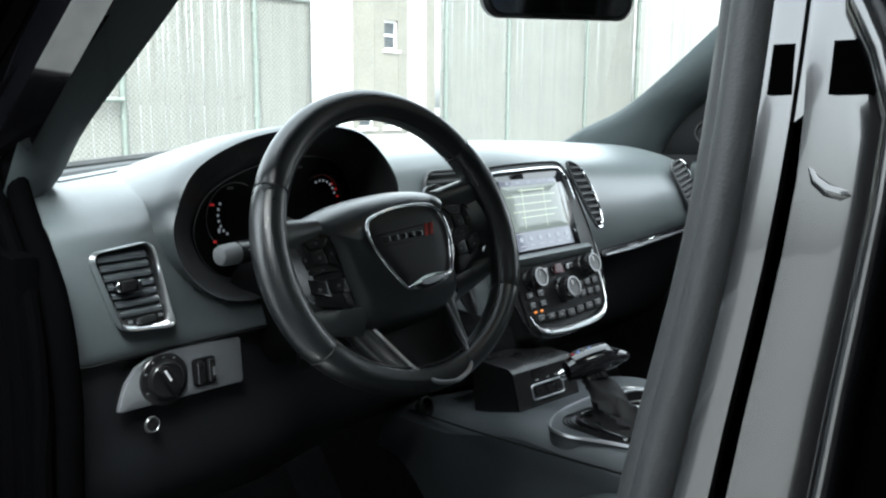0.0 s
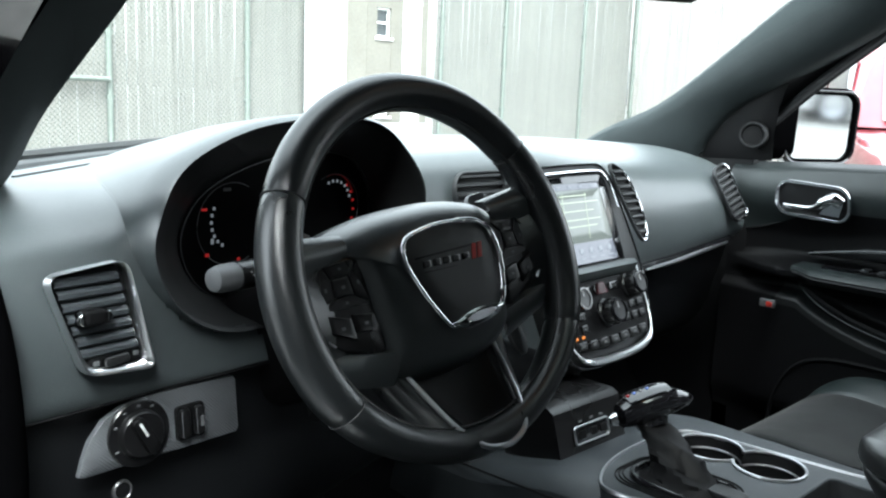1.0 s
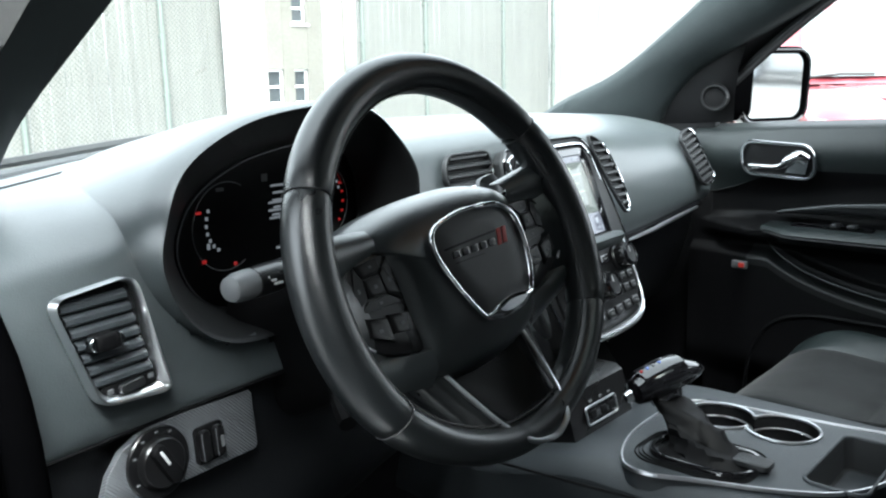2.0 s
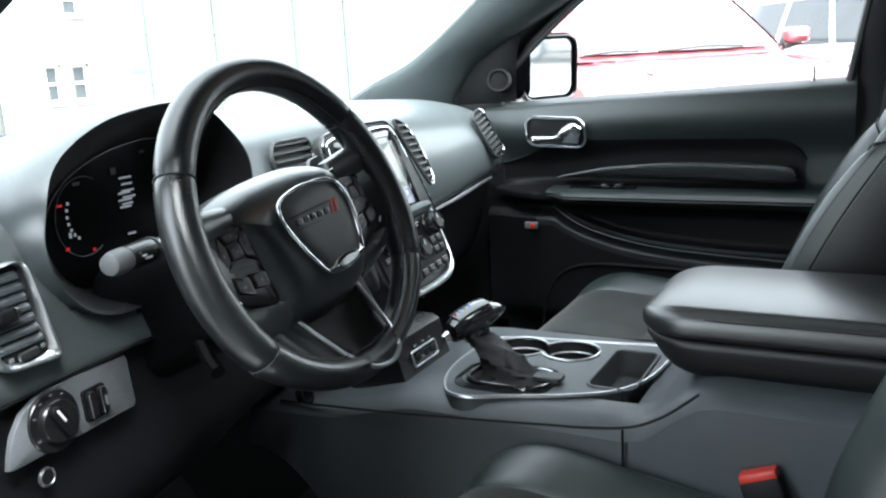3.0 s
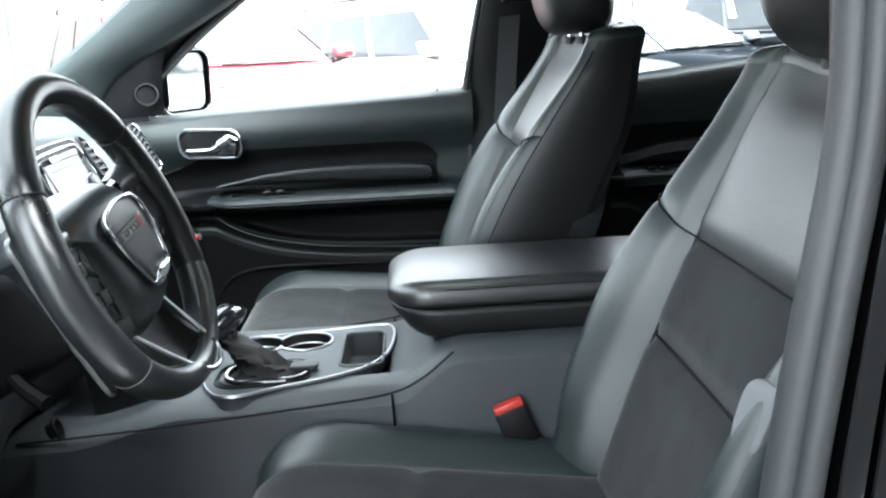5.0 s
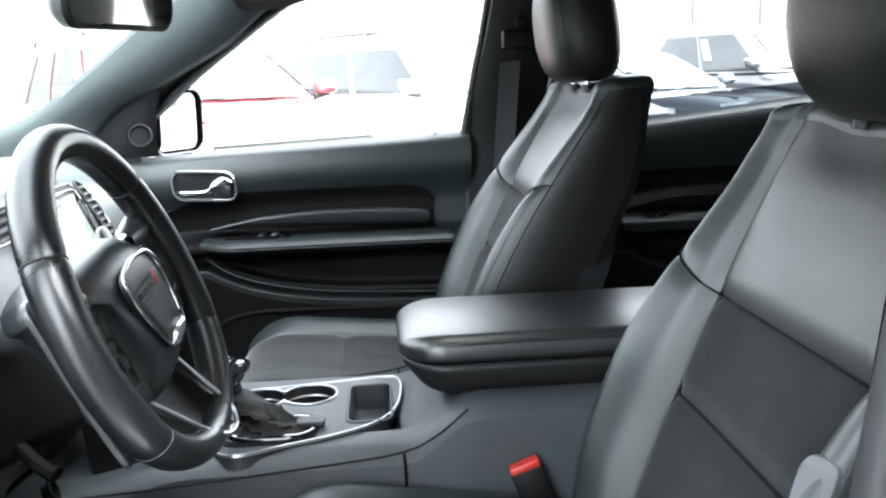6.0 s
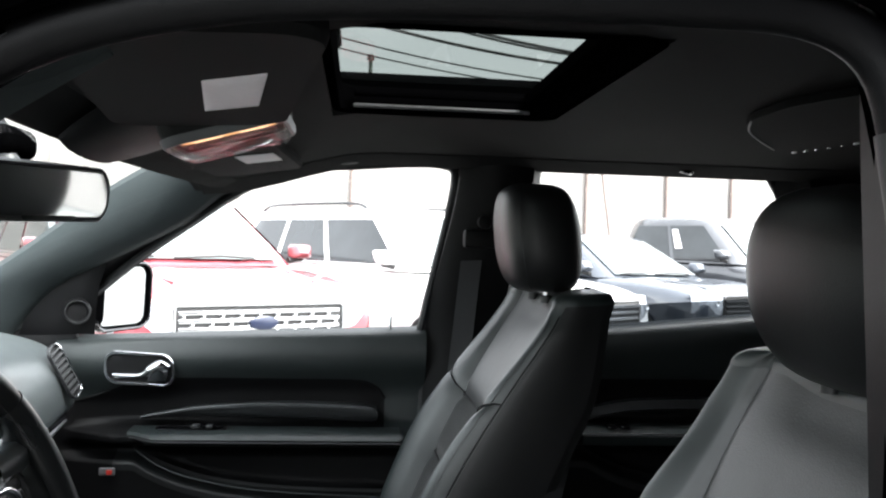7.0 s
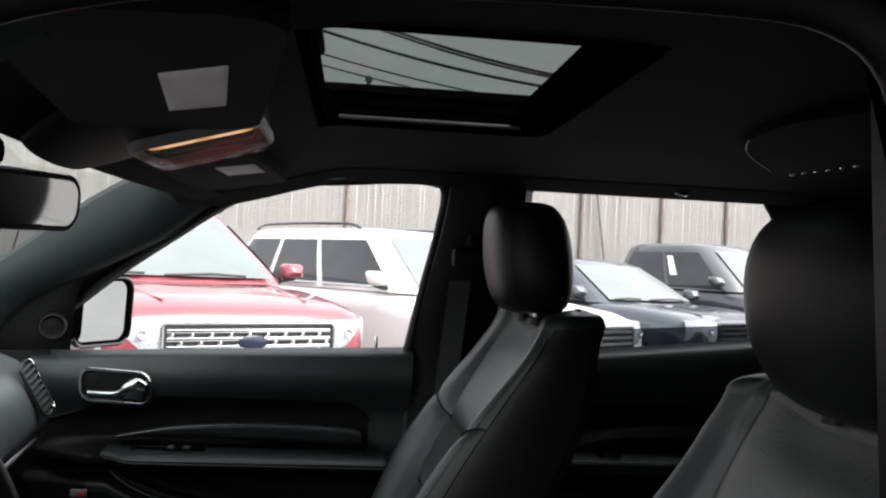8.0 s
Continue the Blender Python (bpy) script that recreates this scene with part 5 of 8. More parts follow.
def lip_y(x, z):
    """How far forward the hood's lip stands: it follows the dashboard's face and leans away at the top."""
    return .118 + (x + .62) * .25 + .030 * ease((z - 1.12) / .09)


def hood_outline():
    pts = [(-.615, 1.098), (-.602, 1.140), (-.565, 1.172), (-.49, 1.198), (-.41, 1.209), (-.33, 1.210), (-.272, 1.196), (-.238, 1.160), (-.226, 1.115), (-.236, 1.070), (-.285, 1.035), (-.36, 1.016), (-.45, 1.010), (-.540, 1.018), (-.592, 1.050)]
    return curve([(x, 0, z) for x, z in pts], 96, closed=True)


LIP = hood_outline()


def hood_ratio(x, z):
    """Distance from the hood's middle over that of the lip in the same direction."""
    a = math.atan2(z - CL.z, x - CL.x)
    best, d = 9.0, 1.0
    for p in LIP:
        b = math.atan2(p.z - CL.z, p.x - CL.x)
        e = abs((a - b + math.pi) % (2 * math.pi) - math.pi)
        if e < best:
            best, d = e, math.hypot(p.x - CL.x, p.z - CL.z)
    return math.hypot(x - CL.x, z - CL.z) / d


def dashboard():
    d = thing("dashboard", (0, .45, .70), "black soft-touch dashboard with shade-darkened slate lower panels", "dashboard")
    xs = np.linspace(-.735, .72, 118)
    rows = []
    sec = [curve([(0, *p) for p in s[1]], 101) for s in DASH]
    for x in xs:
        k = 0
        while k < len(DASH) - 2 and x > DASH[k + 1][0]:
            k += 1
        t = (x - DASH[k][0]) / (DASH[k + 1][0] - DASH[k][0])
        row = []
        for i in range(101):
            b0, c0 = sec[k][i], sec[k + 1][i]
            wide = DASH[k + 1][0] - DASH[k][0]
            m0 = (c0 - sec[k - 1][i]) / (DASH[k + 1][0] - DASH[k - 1][0]) * wide if k else c0 - b0
            m1 = (sec[k + 2][i] - b0) / (DASH[k + 2][0] - DASH[k][0]) * wide if k + 2 < len(DASH) else c0 - b0
            p = b0 * (2 * t ** 3 - 3 * t * t + 1) + m0 * (t ** 3 - 2 * t * t + t) + c0 * (3 * t * t - 2 * t ** 3) + m1 * (t ** 3 - t * t)
            q = V(x, p.y, p.z)
            row.append(q)
        rows.append(row)
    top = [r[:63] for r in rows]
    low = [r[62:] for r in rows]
    bm = rows_mesh(top)
    gone = []
    for f in bm.faces:
        c = f.calc_center_median()
        if -.63 < c.x < -.2 and c.y < lip_y(c.x, c.z) + .10 and hood_ratio(c.x, c.z) < 1.0:
            gone.append(f)
    bmesh.ops.delete(bm, geom=gone, context="FACES")
    part("upper_pad", bm, SOFT, d, "grey-black soft upper pad", angle=60)
    # under-dash shade is coloured into this panel
    part("lower_panel", rows_mesh(low), LOWERSHADE, d, "slate lower panel with shade put into its near-black colour", angle=60)
    # end cap by the driver's doorway
    part("end_cap", rows_mesh([[p, V(p.x + .002, lerp(p.y, .42, .6), p.z - .01)] for p in rows[0]]), HARD, d)
    # joint line between pad and lower panel; seam line of the airbag lid; defroster slot
    part("seam_line", tube([r[62] + V(0, -.002, .001) for r in rows[:40]], .0022, 6), DARK, d)
    part("defroster_slot", tube([r[10] + V(0, 0, .0005) for r in rows[6:40]], .003, 6, squash=.3), DARK, d)
    part("glove_line", tube([r[72] + V(0, -.003, 0) for r in rows[80:116]], .002, 6), DARK, d)
    # shelf lip under the passenger pad, with a bright edge
    lip = [r[61] for r in rows[84:114]]
    part("shelf_lip", rows_mesh([[p + V(0, .01, .012), p + V(0, -.010, .006), p + V(0, -.014, -.002), p + V(0, -.006, -.012), p + V(0, .02, -.016)] for p in lip]), GLOSS, d, "glossy black shelf edge")
    part("shelf_edge", tube([p + V(0, -.0135, -.003) for p in lip[1:-2]], [.0012 + .0034 * math.sin(math.pi * (i + .5) / 27) ** .4 for i in range(27)], 8), SATIN, d, "brushed bright blade")
    # instrument hood
    lipo = LIP
    def ring(scale, dy, dz=0.0):
        return [V(CL.x + (p.x - CL.x) * scale, lip_y(p.x, p.z) + dy, CL.z + (p.z - CL.z) * scale + dz) for p in lipo]
    def outer(scale, dy, drop):
        out = []
        for p in lipo:
            up = ease((p.z - 1.06) / .11)
            out.append(V(CL.x + (p.x - CL.x) * scale, lip_y(p.x, p.z) + dy * up + .05 * (1 - up) * (scale - 1) / .10, CL.z + (p.z - CL.z) * lerp(scale, 1.0 + (scale - 1) * .1, up) - drop * up))
        return out
    def face(scale, dy):
        """A flat oval parallel to the lip, for the instruments."""
        out = []
        for p in lipo:
            x, z = CL.x + .035 * (1 - scale) / .2 * .5 + (p.x - CL.x) * scale, CL.z - .030 * (1 - scale) / .2 * .5 + (p.z - CL.z) * scale
            out.append(V(x, .118 + (x + .62) * .27 + dy, z))
        return out
    rows = [outer(1.24, .34, .062), outer(1.17, .22, .030), outer(1.10, .11, .008), outer(1.045, .035, -.002), ring(1.012, .005, .002), ring(1.0, .0), ring(.985, .003), ring(.970, .016), face(.87, .048), face(.76, .080)]
    part("instrument_hood", rows_mesh(rows[:6], close_u=True), SOFT, d, "hood over the instruments", angle=60)
    part("hood_lining", rows_mesh(rows[5:], close_u=True), VINYL, d, "dark funnel round the instruments", angle=60)
    # instruments
    ins = part("instrument_panel", rows_mesh([face(.775, .080), face(.5, .080), face(.02, .080)], close_u=True, cap=True), DISPLAY, d, "dark instrument display")
    part("panel_ring", rows_mesh([face(.762, .080), face(.761, .076), face(.755, .076), face(.753, .082)], close_u=True), PADDLE, ins)
    def on(x, z, dy=-.001):
        return V(x, .118 + (x + .62) * .27 + .080 + dy, z)
    for cx, r, a0, a1, mat in ((-.478, .036, 150, 240, GLOWRED), (-.318, .038, 20, 110, GLOWRED)):
        if cx > -.4:
            part("dial_arc", tube([on(cx + r * math.cos(radians(a)), 1.104 + r * math.sin(radians(a))) for a in np.linspace(a0, a1, 16)], .0009, 5), REDMARK, ins)
        for k in range(7):
            a = radians(lerp(a0, a1, k / 6))
            c = on(cx + (r - .008) * math.cos(a), 1.104 + (r - .008) * math.sin(a), -.002)
            part("dial_mark", box(c - V(.0012, .0006, .0016), c + V(.0012, .0006, .0016), 0), GLOWWHITE, ins)
    for cx, cz, w, h, mat in ((-.405, 1.105, .030, .004, GLOWWHITE), (-.405, 1.097, .024, .004, GLOWWHITE), (-.405, 1.113, .026, .004, GLOWWHITE), (-.42, 1.140, .010, .014, DIMMARK), (-.485, 1.136, .012, .006, DIMMARK), (-.515, 1.118, .014, .008, GLOWRED), (-.512, 1.072, .010, .010, GLOWRED), (-.470, 1.062, .008, .010, GLOWRED), (-.505, 1.085, .004, .010, GLOWWHITE), (-.36, 1.155, .010, .006, DIMMARK), (-.40, 1.065, .016, .004, GLOWWHITE)):
        c = on(cx, cz, -.002)
        k = .2 if mat is GLOWRED else .34
        part("readout", box(c - V(w * k, .0006, h * k * .8), c + V(w * k, .0006, h * k * .8), 0), mat, ins)
    # thin dial rings and faint text lines
    for cx, r, a0, a1 in ((-.478, .046, 60, 300), (-.318, .046, -110, 120)):
        part("dial_ring", tube([on(cx + r * math.cos(radians(a)), 1.100 + r * .92 * math.sin(radians(a)), -.0015) for a in np.linspace(a0, a1, 40)], .0006, 5), DIMMARK, ins)
    for k in range(5):
        c = on(-.40 + .003 * (k % 2), 1.130 - .0075 * k, -.002)
        part("text_line", box(c - V(.011 - .002 * (k % 3), .0005, .0011), c + V(.011 - .002 * ((k + 1) % 3), .0005, .0011), 0), GLOWWHITE, ins)
    for k in range(6):
        a = radians(lerp(-40, 50, k / 5))
        c = on(-.318 + .036 * math.cos(a), 1.100 + .036 * math.sin(a), -.002)
        part("dial_mark", box(c - V(.0014, .0005, .0014), c + V(.0014, .0005, .0014), 0), GLOWRED, ins)
    return d, rows


def flush(x, z, y, tilt=0.0, yaw=0.0):
    """A frame on a face that looks back at the seats: x across, y up, z out towards the seats."""
    return Matrix.Translation((x, y, z)) @ pose(0, 0, 0, 90 - tilt, 0, yaw)


def air_vent(name, label, m, outline, slats, knob=True, frame_w=.012, bright=None, thick=None):
    """A louvred vent: chrome frame, dark box, slats, thumb knob, wheel plate. thick: the frame's half width for each outline point."""
    v = thing(name, m.translation, label, "air vent", "dashboard vents")
    xs, ys = [p[0] for p in outline], [p[1] for p in outline]
    if thick:
        n = len(outline)
        rows = []
        for i in range(n):
            d = (Vector(outline[(i + 1) % n]) - Vector(outline[i - 1])).normalized()
            nor, p, w = Vector((-d.y, d.x)), Vector(outline[i]), thick[i]
            rows.append([m @ V(p.x + nor.x * u * w, p.y + nor.y * u * w, z) for u, z in ((0, 0), (.02, .007), (.12, .0105), (.35, .0098), (.75, .0055), (1.05, .0000))])
        part("frame", rows_mesh(rows, close_v=True, close_u=True), BRIGHT, v, "chrome vent frame, widest at its foot")
    else:
        part("frame", hoop(outline, m, frame_w, min(.009, frame_w * 1.3)), BRIGHT if bright is None else HARD, v, "chrome vent frame" if bright is None else "glossy black vent frame")
    if bright:
        i, n = bright
        part("bright_edge", tube([m @ V(outline[(i + k) % len(outline)][0], outline[(i + k) % len(outline)][1], frame_w * 1.1) for k in range(n)], .0024, 8), CHROME, v, "chrome edge")
    part("throat", plate([(x * .99, y * .99) for x, y in outline], m @ Matrix.Translation((0, 0, -.001)), .0025, .0005), DARK, v)
    h0, h1 = min(ys), max(ys)
    def span(y):
        hits = []
        for i in range(len(outline)):
            (xa, ya), (xb, yb) = outline[i - 1], outline[i]
            if (ya - y) * (yb - y) <= 0 and ya != yb:
                hits.append(xa + (xb - xa) * (y - ya) / (yb - ya))
        return min(hits), max(hits)
    side = .0055 if thick else .003 if bright else .007
    for k in range(slats):
        y = lerp(h0 + (.25 if knob else .12) * (h1 - h0), h1 - (.13 if knob else .10) * (h1 - h0), k / (slats - 1))
        a, b = span(y)
        a, b = a + side, b - side - (.004 if thick else 0)
        h = .0048 if thick else .0042
        rows = [[m @ V(x, y + dy, z) for x in (a, lerp(a, b, .03), lerp(a, b, .97), b)] for dy, z in ((-h, .0012), (-h * .9, .0045), (-h * .55, .0062), (h * .15, .0060), (h * .75, .0030), (h * .8, .0008))]
        part("slat", rows_mesh(rows), SLATE if bright is None else HARD, v)
    if knob:
        c = m @ Matrix.Translation((lerp(min(xs), max(xs), .38), lerp(h0, h1, .56), .005))
        part("knob", plate(rrect(.019, .013, .004), c, .011, .004), DARK, v)
        for s in (-1, 1):
            part("knob_tip", plate([(s * x, y) for x, y in ((0, -.0055), (.0035, -.004), (.005, 0), (.0035, .004), (0, .0055))], c @ Matrix.Translation((s * .0095, 0, .002)), .008, .002), CHROME, v)
        yb = lerp(h0, h1, .145)
        a, b = span(yb)
        part("wheel_plate", plate(rrect(b - a - .016, .0125, .004), m @ Matrix.Translation(((a + b) / 2 - .001, yb, .002)) @ pose(0, 0, 0, 0, 0, 4), .003, .001), DARK, v)
        part("thumb_wheel", plate(rrect(.022, .0075, .003), m @ Matrix.Translation(((a + b) / 2, yb, .0045)) @ pose(0, 0, 0, 0, 0, 4), .004, .002), HARD, v)
        for s in (-1, 1):
            part("vent_symbol", plate(rrect(.0055, .0040, .0008), m @ Matrix.Translation(((a + b) / 2 + s * .0175, yb + .001 * s + .001, .0048)), .0005, .0002), GREYCAP, v)
    return v


def driver_controls():
    # big vent by the doorway: a leaning rounded square, its frame broad at the foot and towards the wheel
    m = flush(-.657, 1.051, .120, 4, 8.5)
    corners = ((-.0515, .0425), (.0165, .0485), (.0385, -.0470), (-.0250, -.0410))
    ol = []
    for i, (x, y) in enumerate(corners):
        p, q, r = Vector(corners[i - 1]), Vector((x, y)), Vector(corners[(i + 1) % 4])
        a, b = q + (p - q).normalized() * .013, q + (r - q).normalized() * .013
        ol += [tuple(a * (1 - t) ** 2 + q * 2 * t * (1 - t) + b * t * t) for t in (0, .2, .4, .6, .8, 1.0)]
        ol += [tuple(b.lerp(r + (q - r).normalized() * .013, t)) for t in (.25, .5, .75)]
    ol = [(x, y) for x, y in reversed(ol)]
    thick = [.0030 + .0055 * ease((x * .35 - y + .028) / .065) for x, y in ol]
    air_vent("air_vent", "chrome-framed louvred air vent beside the doorway", m, ol, 7, thick=thick)
    # headlamp switch panel
    p = thing("lamp_panel", (-.60, .14, .92), "ribbed grey switch panel below the vent", "switch panel")
    m = flush(-.598, .945, .136, 5, 7)
    ol = [(-.087, -.021), (-.083, -.009), (-.076, .006), (-.063, .020), (-.046, .0275), (-.026, .0305), (.020, .0310), (.066, .0285), (.069, .025), (.069, -.0215), (.066, -.0250), (-.083, -.0225)]
    part("plate", plate(ol, m, .006, .0015), RIBS, p, "grey ribbed plate")
    k = m @ Matrix.Translation((-.033, .0015, .006))
    dial = part("dial", lathe([(.0285, 0), (.0285, .002), (.0275, .003), (.021, .0035), (.0200, .008), (.0185, .0095), (.001, .0095)], k, 36), BUTTON, p, "round black lamp switch")
    part("dial_grip", plate(rrect(.012, .036, .005), k @ pose(0, 0, .009, 0, 0, 28), .006, .002), DARK, dial)
    part("dial_pointer", plate(rrect(.0024, .014, .001), k @ pose(0, 0, .0152, 0, 0, 28) @ Matrix.Translation((0, .007, 0)), .0006, .0002), MARK, dial)
    for a in (60, 90, 122, 155, 205, 300):
        part("dial_symbol", plate(rrect(.0034, .0020, .0006), k @ Matrix.Translation((.0243 * math.cos(radians(a)), .0243 * math.sin(radians(a)), .0036)), .0005, .0002), GREYCAP, dial)
    b = m @ Matrix.Translation((.0165, -.001, .006))
    sw = part("dimmer_block", plate(rrect(.029, .031, .004), b, .003, .001), DARK, p)
    for x in (-.0085, .0085):
        part("dimmer_wheel", plate(rrect(.009, .026, .003), b @ Matrix.Translation((x * .85, 0, .003)), .005, .002), BUTTON, sw)
        part("dimmer_line", plate(rrect(.0010, .023, .0004), b @ Matrix.Translation((x * .85 - .0040, 0, .0076)), .0004, .0001), GREYCAP, sw)
    part("dimmer_symbol", plate(rrect(.0035, .010, .001), b @ Matrix.Translation((.0085, -.001, .0080)), .0004, .0001), DIMMARK, sw)
    # round release button below
    m = m @ Matrix.Translation((-.048, -.0455, -.001))
    r = thing("release_button", m.translation, "small round release button with a grey ring", "button")
    part("ring", lathe([(.0092, 0), (.0090, .002), (.0078, .003), (.0068, .002)], m, 24), PADDLE, r)
    part("cap", lathe([(.0070, 0), (.0067, .002), (.003, .003), (.001, .0025)], m, 20), DARK, r)


def centre_stack():
    """Screen, climate controls and side vents in one upright console."""
    s = thing("centre_stack", (.07, .20, .82), "black centre stack with lit screen, knobs and chrome edging", "centre console")
    # frame of the tilted face: origin low at the middle, y up along the face, z out
    m = Matrix.Translation((.0675, .1373, .8797)) @ pose(0, 0, 0, 66.9, 0, 3.4)
    def at(x, y, z=0.0):
        return m @ Matrix.Translation((x, y, z))
    ol = [(-.084, .0), (-.104, .025), (-.116, .07), (-.122, .12), (-.121, .19), (-.114, .245), (-.104, .272), (-.080, .284), (.0, .288), (.080, .2885), (.108, .286), (.125, .275), (.133, .252), (.143, .186), (.148, .12), (.144, .074), (.125, .030), (.098, .004), (.0, -.010)]
    ol = [(p.x, p.y) for p in curve([(x, y, 0) for x, y in ol], 80, closed=True)]
    part("stack_body", plate(ol, at(0, 0, -.040), .044, .008), VINYL, s, angle=60)
    part("stack_edge", tube([at(x * .985, .14 + (y - .14) * .985, .003).translation for x, y in ol], .0022, 6, closed=True), GLOSS, s, "dark glossy edge")
    arch = curve([(-.108, .215, 0), (-.103, .252, 0), (-.088, .270, 0), (.0, .2745, 0), (.088, .2750, 0), (.108, .268, 0), (.118, .248, 0), (.123, .215, 0)], 44)
    part("chrome_arch", tube([at(p.x, p.y, .0065).translation for p in arch], [.0010 + .0012 * math.sin(math.pi * i / 43) for i in range(44)], 8), CHROME, s, "thin chrome arch")
    bez = [(-.094, .128), (-.098, .20), (-.094, .252), (-.082, .2645), (.0, .2680), (.090, .2685), (.1035, .262), (.106, .25), (.104, .20), (.099, .128)]
    part("bezel", plate(bez, at(0, 0, .0035), .005, .002), GLOSS, s, "gloss black screen surround")
    # display with a pale map
    sc = part("display", plate(rrect(.160, .124, .004), at(.002, .196, .008), .002, .0005), GLOSS, s, "lit navigation display")
    part("map_area", plate(rrect(.151, .078, .001), at(.002, .2075, .0102), .0006, .0002), SCREEN, sc)
    for y, w in ((.192, .09), (.202, .12), (.215, .10), (.228, .13), (.238, .07)):
        part("map_line", plate(rrect(w, .0016, .0005), at(.002 + .004 * math.sin(y * 900), y, .011), .0003, .0001), MAPLINE, sc)
    for x, w in ((-.03, .0012), (.028, .0010)):
        part("map_line", plate(rrect(w, .070, .0004), at(x, .2075, .011) @ pose(0, 0, 0, 0, 0, -14), .0003, .0001), MAPLINE, sc)
    part("top_bar", plate(rrect(.151, .009, .001), at(.002, .2515, .0102), .0006, .0002), SCREENBAR, sc)
    part("bottom_bar", plate(rrect(.151, .030, .001), at(.002, .1525, .0102), .0006, .0002), SCREENBAR, sc)
    for k in range(6):
        part("menu_icon", plate(rrect(.010, .009, .004), at(-.060 + k * .0245, .1555, .011), .0004, .0002), ICON, sc)
        part("menu_caption", plate(rrect(.013, .0022, .0006), at(-.060 + k * .0245, .1450, .011), .0004, .0002), ICON, sc)
    for k in range(5):
        part("status_icon", plate(rrect(.008, .004, .001), at(-.055 + k * .028, .2515, .011), .0004, .0002), ICON, sc)
    # ledge below the screen, climate block
    part("ledge", rows_mesh([[at(x, .134, .004).translation, at(x, .131, .016).translation, at(x, .124, .021).translation, at(x, .115, .012).translation, at(x, .113, .004).translation] for x in np.linspace(-.104, .112, 14)]), SOFT, s, "soft ledge below the screen", angle=60)
    part("climate_block", plate([(-.096, .018), (-.100, .06), (-.100, .108), (-.094, .113), (.108, .113), (.114, .107), (.114, .06), (.106, .018)], at(0, 0, .003), .006, .002), DARK, s, "black climate control block")
    for x, y, r in ((-.066, .090, .0165), (.085, .094, .0175), (.009, .063, .0185)):
        kn = part("knob", lathe([(r * 1.15, 0), (r * 1.12, .004), (r, .006), (r * .97, .020), (r * .86, .024), (.001, .0235)], at(x, y, .009), 30), BUTTON, s, "ribbed rotary knob")
        part("knob_ring", lathe([(r * .95, .0200), (r * .93, .0255), (r * .78, .0255), (r * .74, .0230)], at(x, y, .009), 30), GLOSS, kn, "gloss black knob ring")
        for k in range(16):
            a = 2 * math.pi * k / 16
            part("knob_rib", box((r * .985 - .001, -.0010, .007), (r * 1.0 + .001, .0010, .019), .0003, 1, m=at(x, y, .009) @ pose(0, 0, 0, 0, 0, math.degrees(a))), BUTTON, kn)
        part("knob_mark", plate(rrect(.002, r * .5, .0008), at(x, y + r * .4, .0327), .0004, .0001), MARK, kn)
    for y, cols, w, mat in ((.099, (-.030, .006, .045), .026, GLOSS), (.066, (-.080, -.052, .058, .080, .102), .017, BUTTON), (.049, (-.080, -.052, .058, .080, .102), .017, BUTTON)):
        for x in cols:
            b = part("button", plate(rrect(w, .012, .003), at(x, y, .009), .003, .0015), mat, s)
            part("button_symbol", plate(rrect(w * .35, .0026, .0008), at(x, y, .0122), .0004, .0001), DIMMARK, b)
    part("hazard_button", plate([(-.014, -.008), (.014, -.008), (.008, .008), (-.008, .008)], at(.008, .099, .0125), .003, .001), material("dark_red_plastic", (.035, .006, .008), .35), s)
    for x in (-.076, -.060):
        part("telltale", plate(rrect(.007, .0035, .001), at(x, .0385, .0095), .0006, .0002), GLOWORANGE, s)
    for k in range(7):
        b = part("toggle", plate(rrect(.0235, .013, .004), at(-.070 + k * .0265, .0235 + .0012 * abs(k - 3), .008), .006, .003), BUTTON, s)
        part("toggle_symbol", plate(rrect(.008, .004, .001), at(-.070 + k * .0265, .0235 + .0012 * abs(k - 3), .0142), .0004, .0001), DIMMARK, b)
    # bright strip that sweeps up to the right of the switches
    low = curve([at(-.090, .034, .008).translation, at(-.084, .018, .010).translation, at(-.070, .006, .012).translation, at(-.020, .000, .013).translation, at(.050, .001, .013).translation, at(.095, .010, .012).translation, at(.118, .030, .010).translation, at(.126, .070, .008).translation, at(.126, .12, .007).translation], 54)
    flat_r = [.0016 + .0060 * math.exp(-((i - 22) / 13) ** 4) for i in range(54)]
    part("chrome_smile", tube(low, flat_r, 10, squash=.7), BRIGHT, s, "bright chrome strip under the switches")
    # slim vent outside the screen's edge, on the passenger's side
    rim = [(.138, .283), (.154, .281), (.170, .270), (.182, .245), (.190, .215), (.191, .190), (.186, .164), (.178, .157), (.168, .162), (.156, .190), (.146, .225), (.139, .255)]
    rim = [(p.x - .163, p.y - .220) for p in curve([(x, y, 0) for x, y in rim], 48, closed=True)]
    air_vent("side_vent", "slim curved air vent beside the screen", at(.163, .220, .001), rim, 9, knob=False, frame_w=.004, bright=(8, 24))
    air_vent("inner_vent", "small chrome-framed air vent beside the instruments", flush(-.105, 1.118, .246, 15, 4), [(x + .2 * y, y) for x, y in rrect(.100, .044, .018, 6)], 4, knob=False, frame_w=.005, bright=(18, 10))
    air_vent("outer_vent", "slim chrome-edged air vent at the passenger's end", flush(.650, 1.073, .284, 20, -12) @ pose(0, 0, 0, 0, 0, 20), [(x, y) for x, y in rrect(.044, .114, .016, 6)], 8, knob=False, frame_w=.005, bright=(20, 13))


dashboard()
driver_controls()
centre_stack()


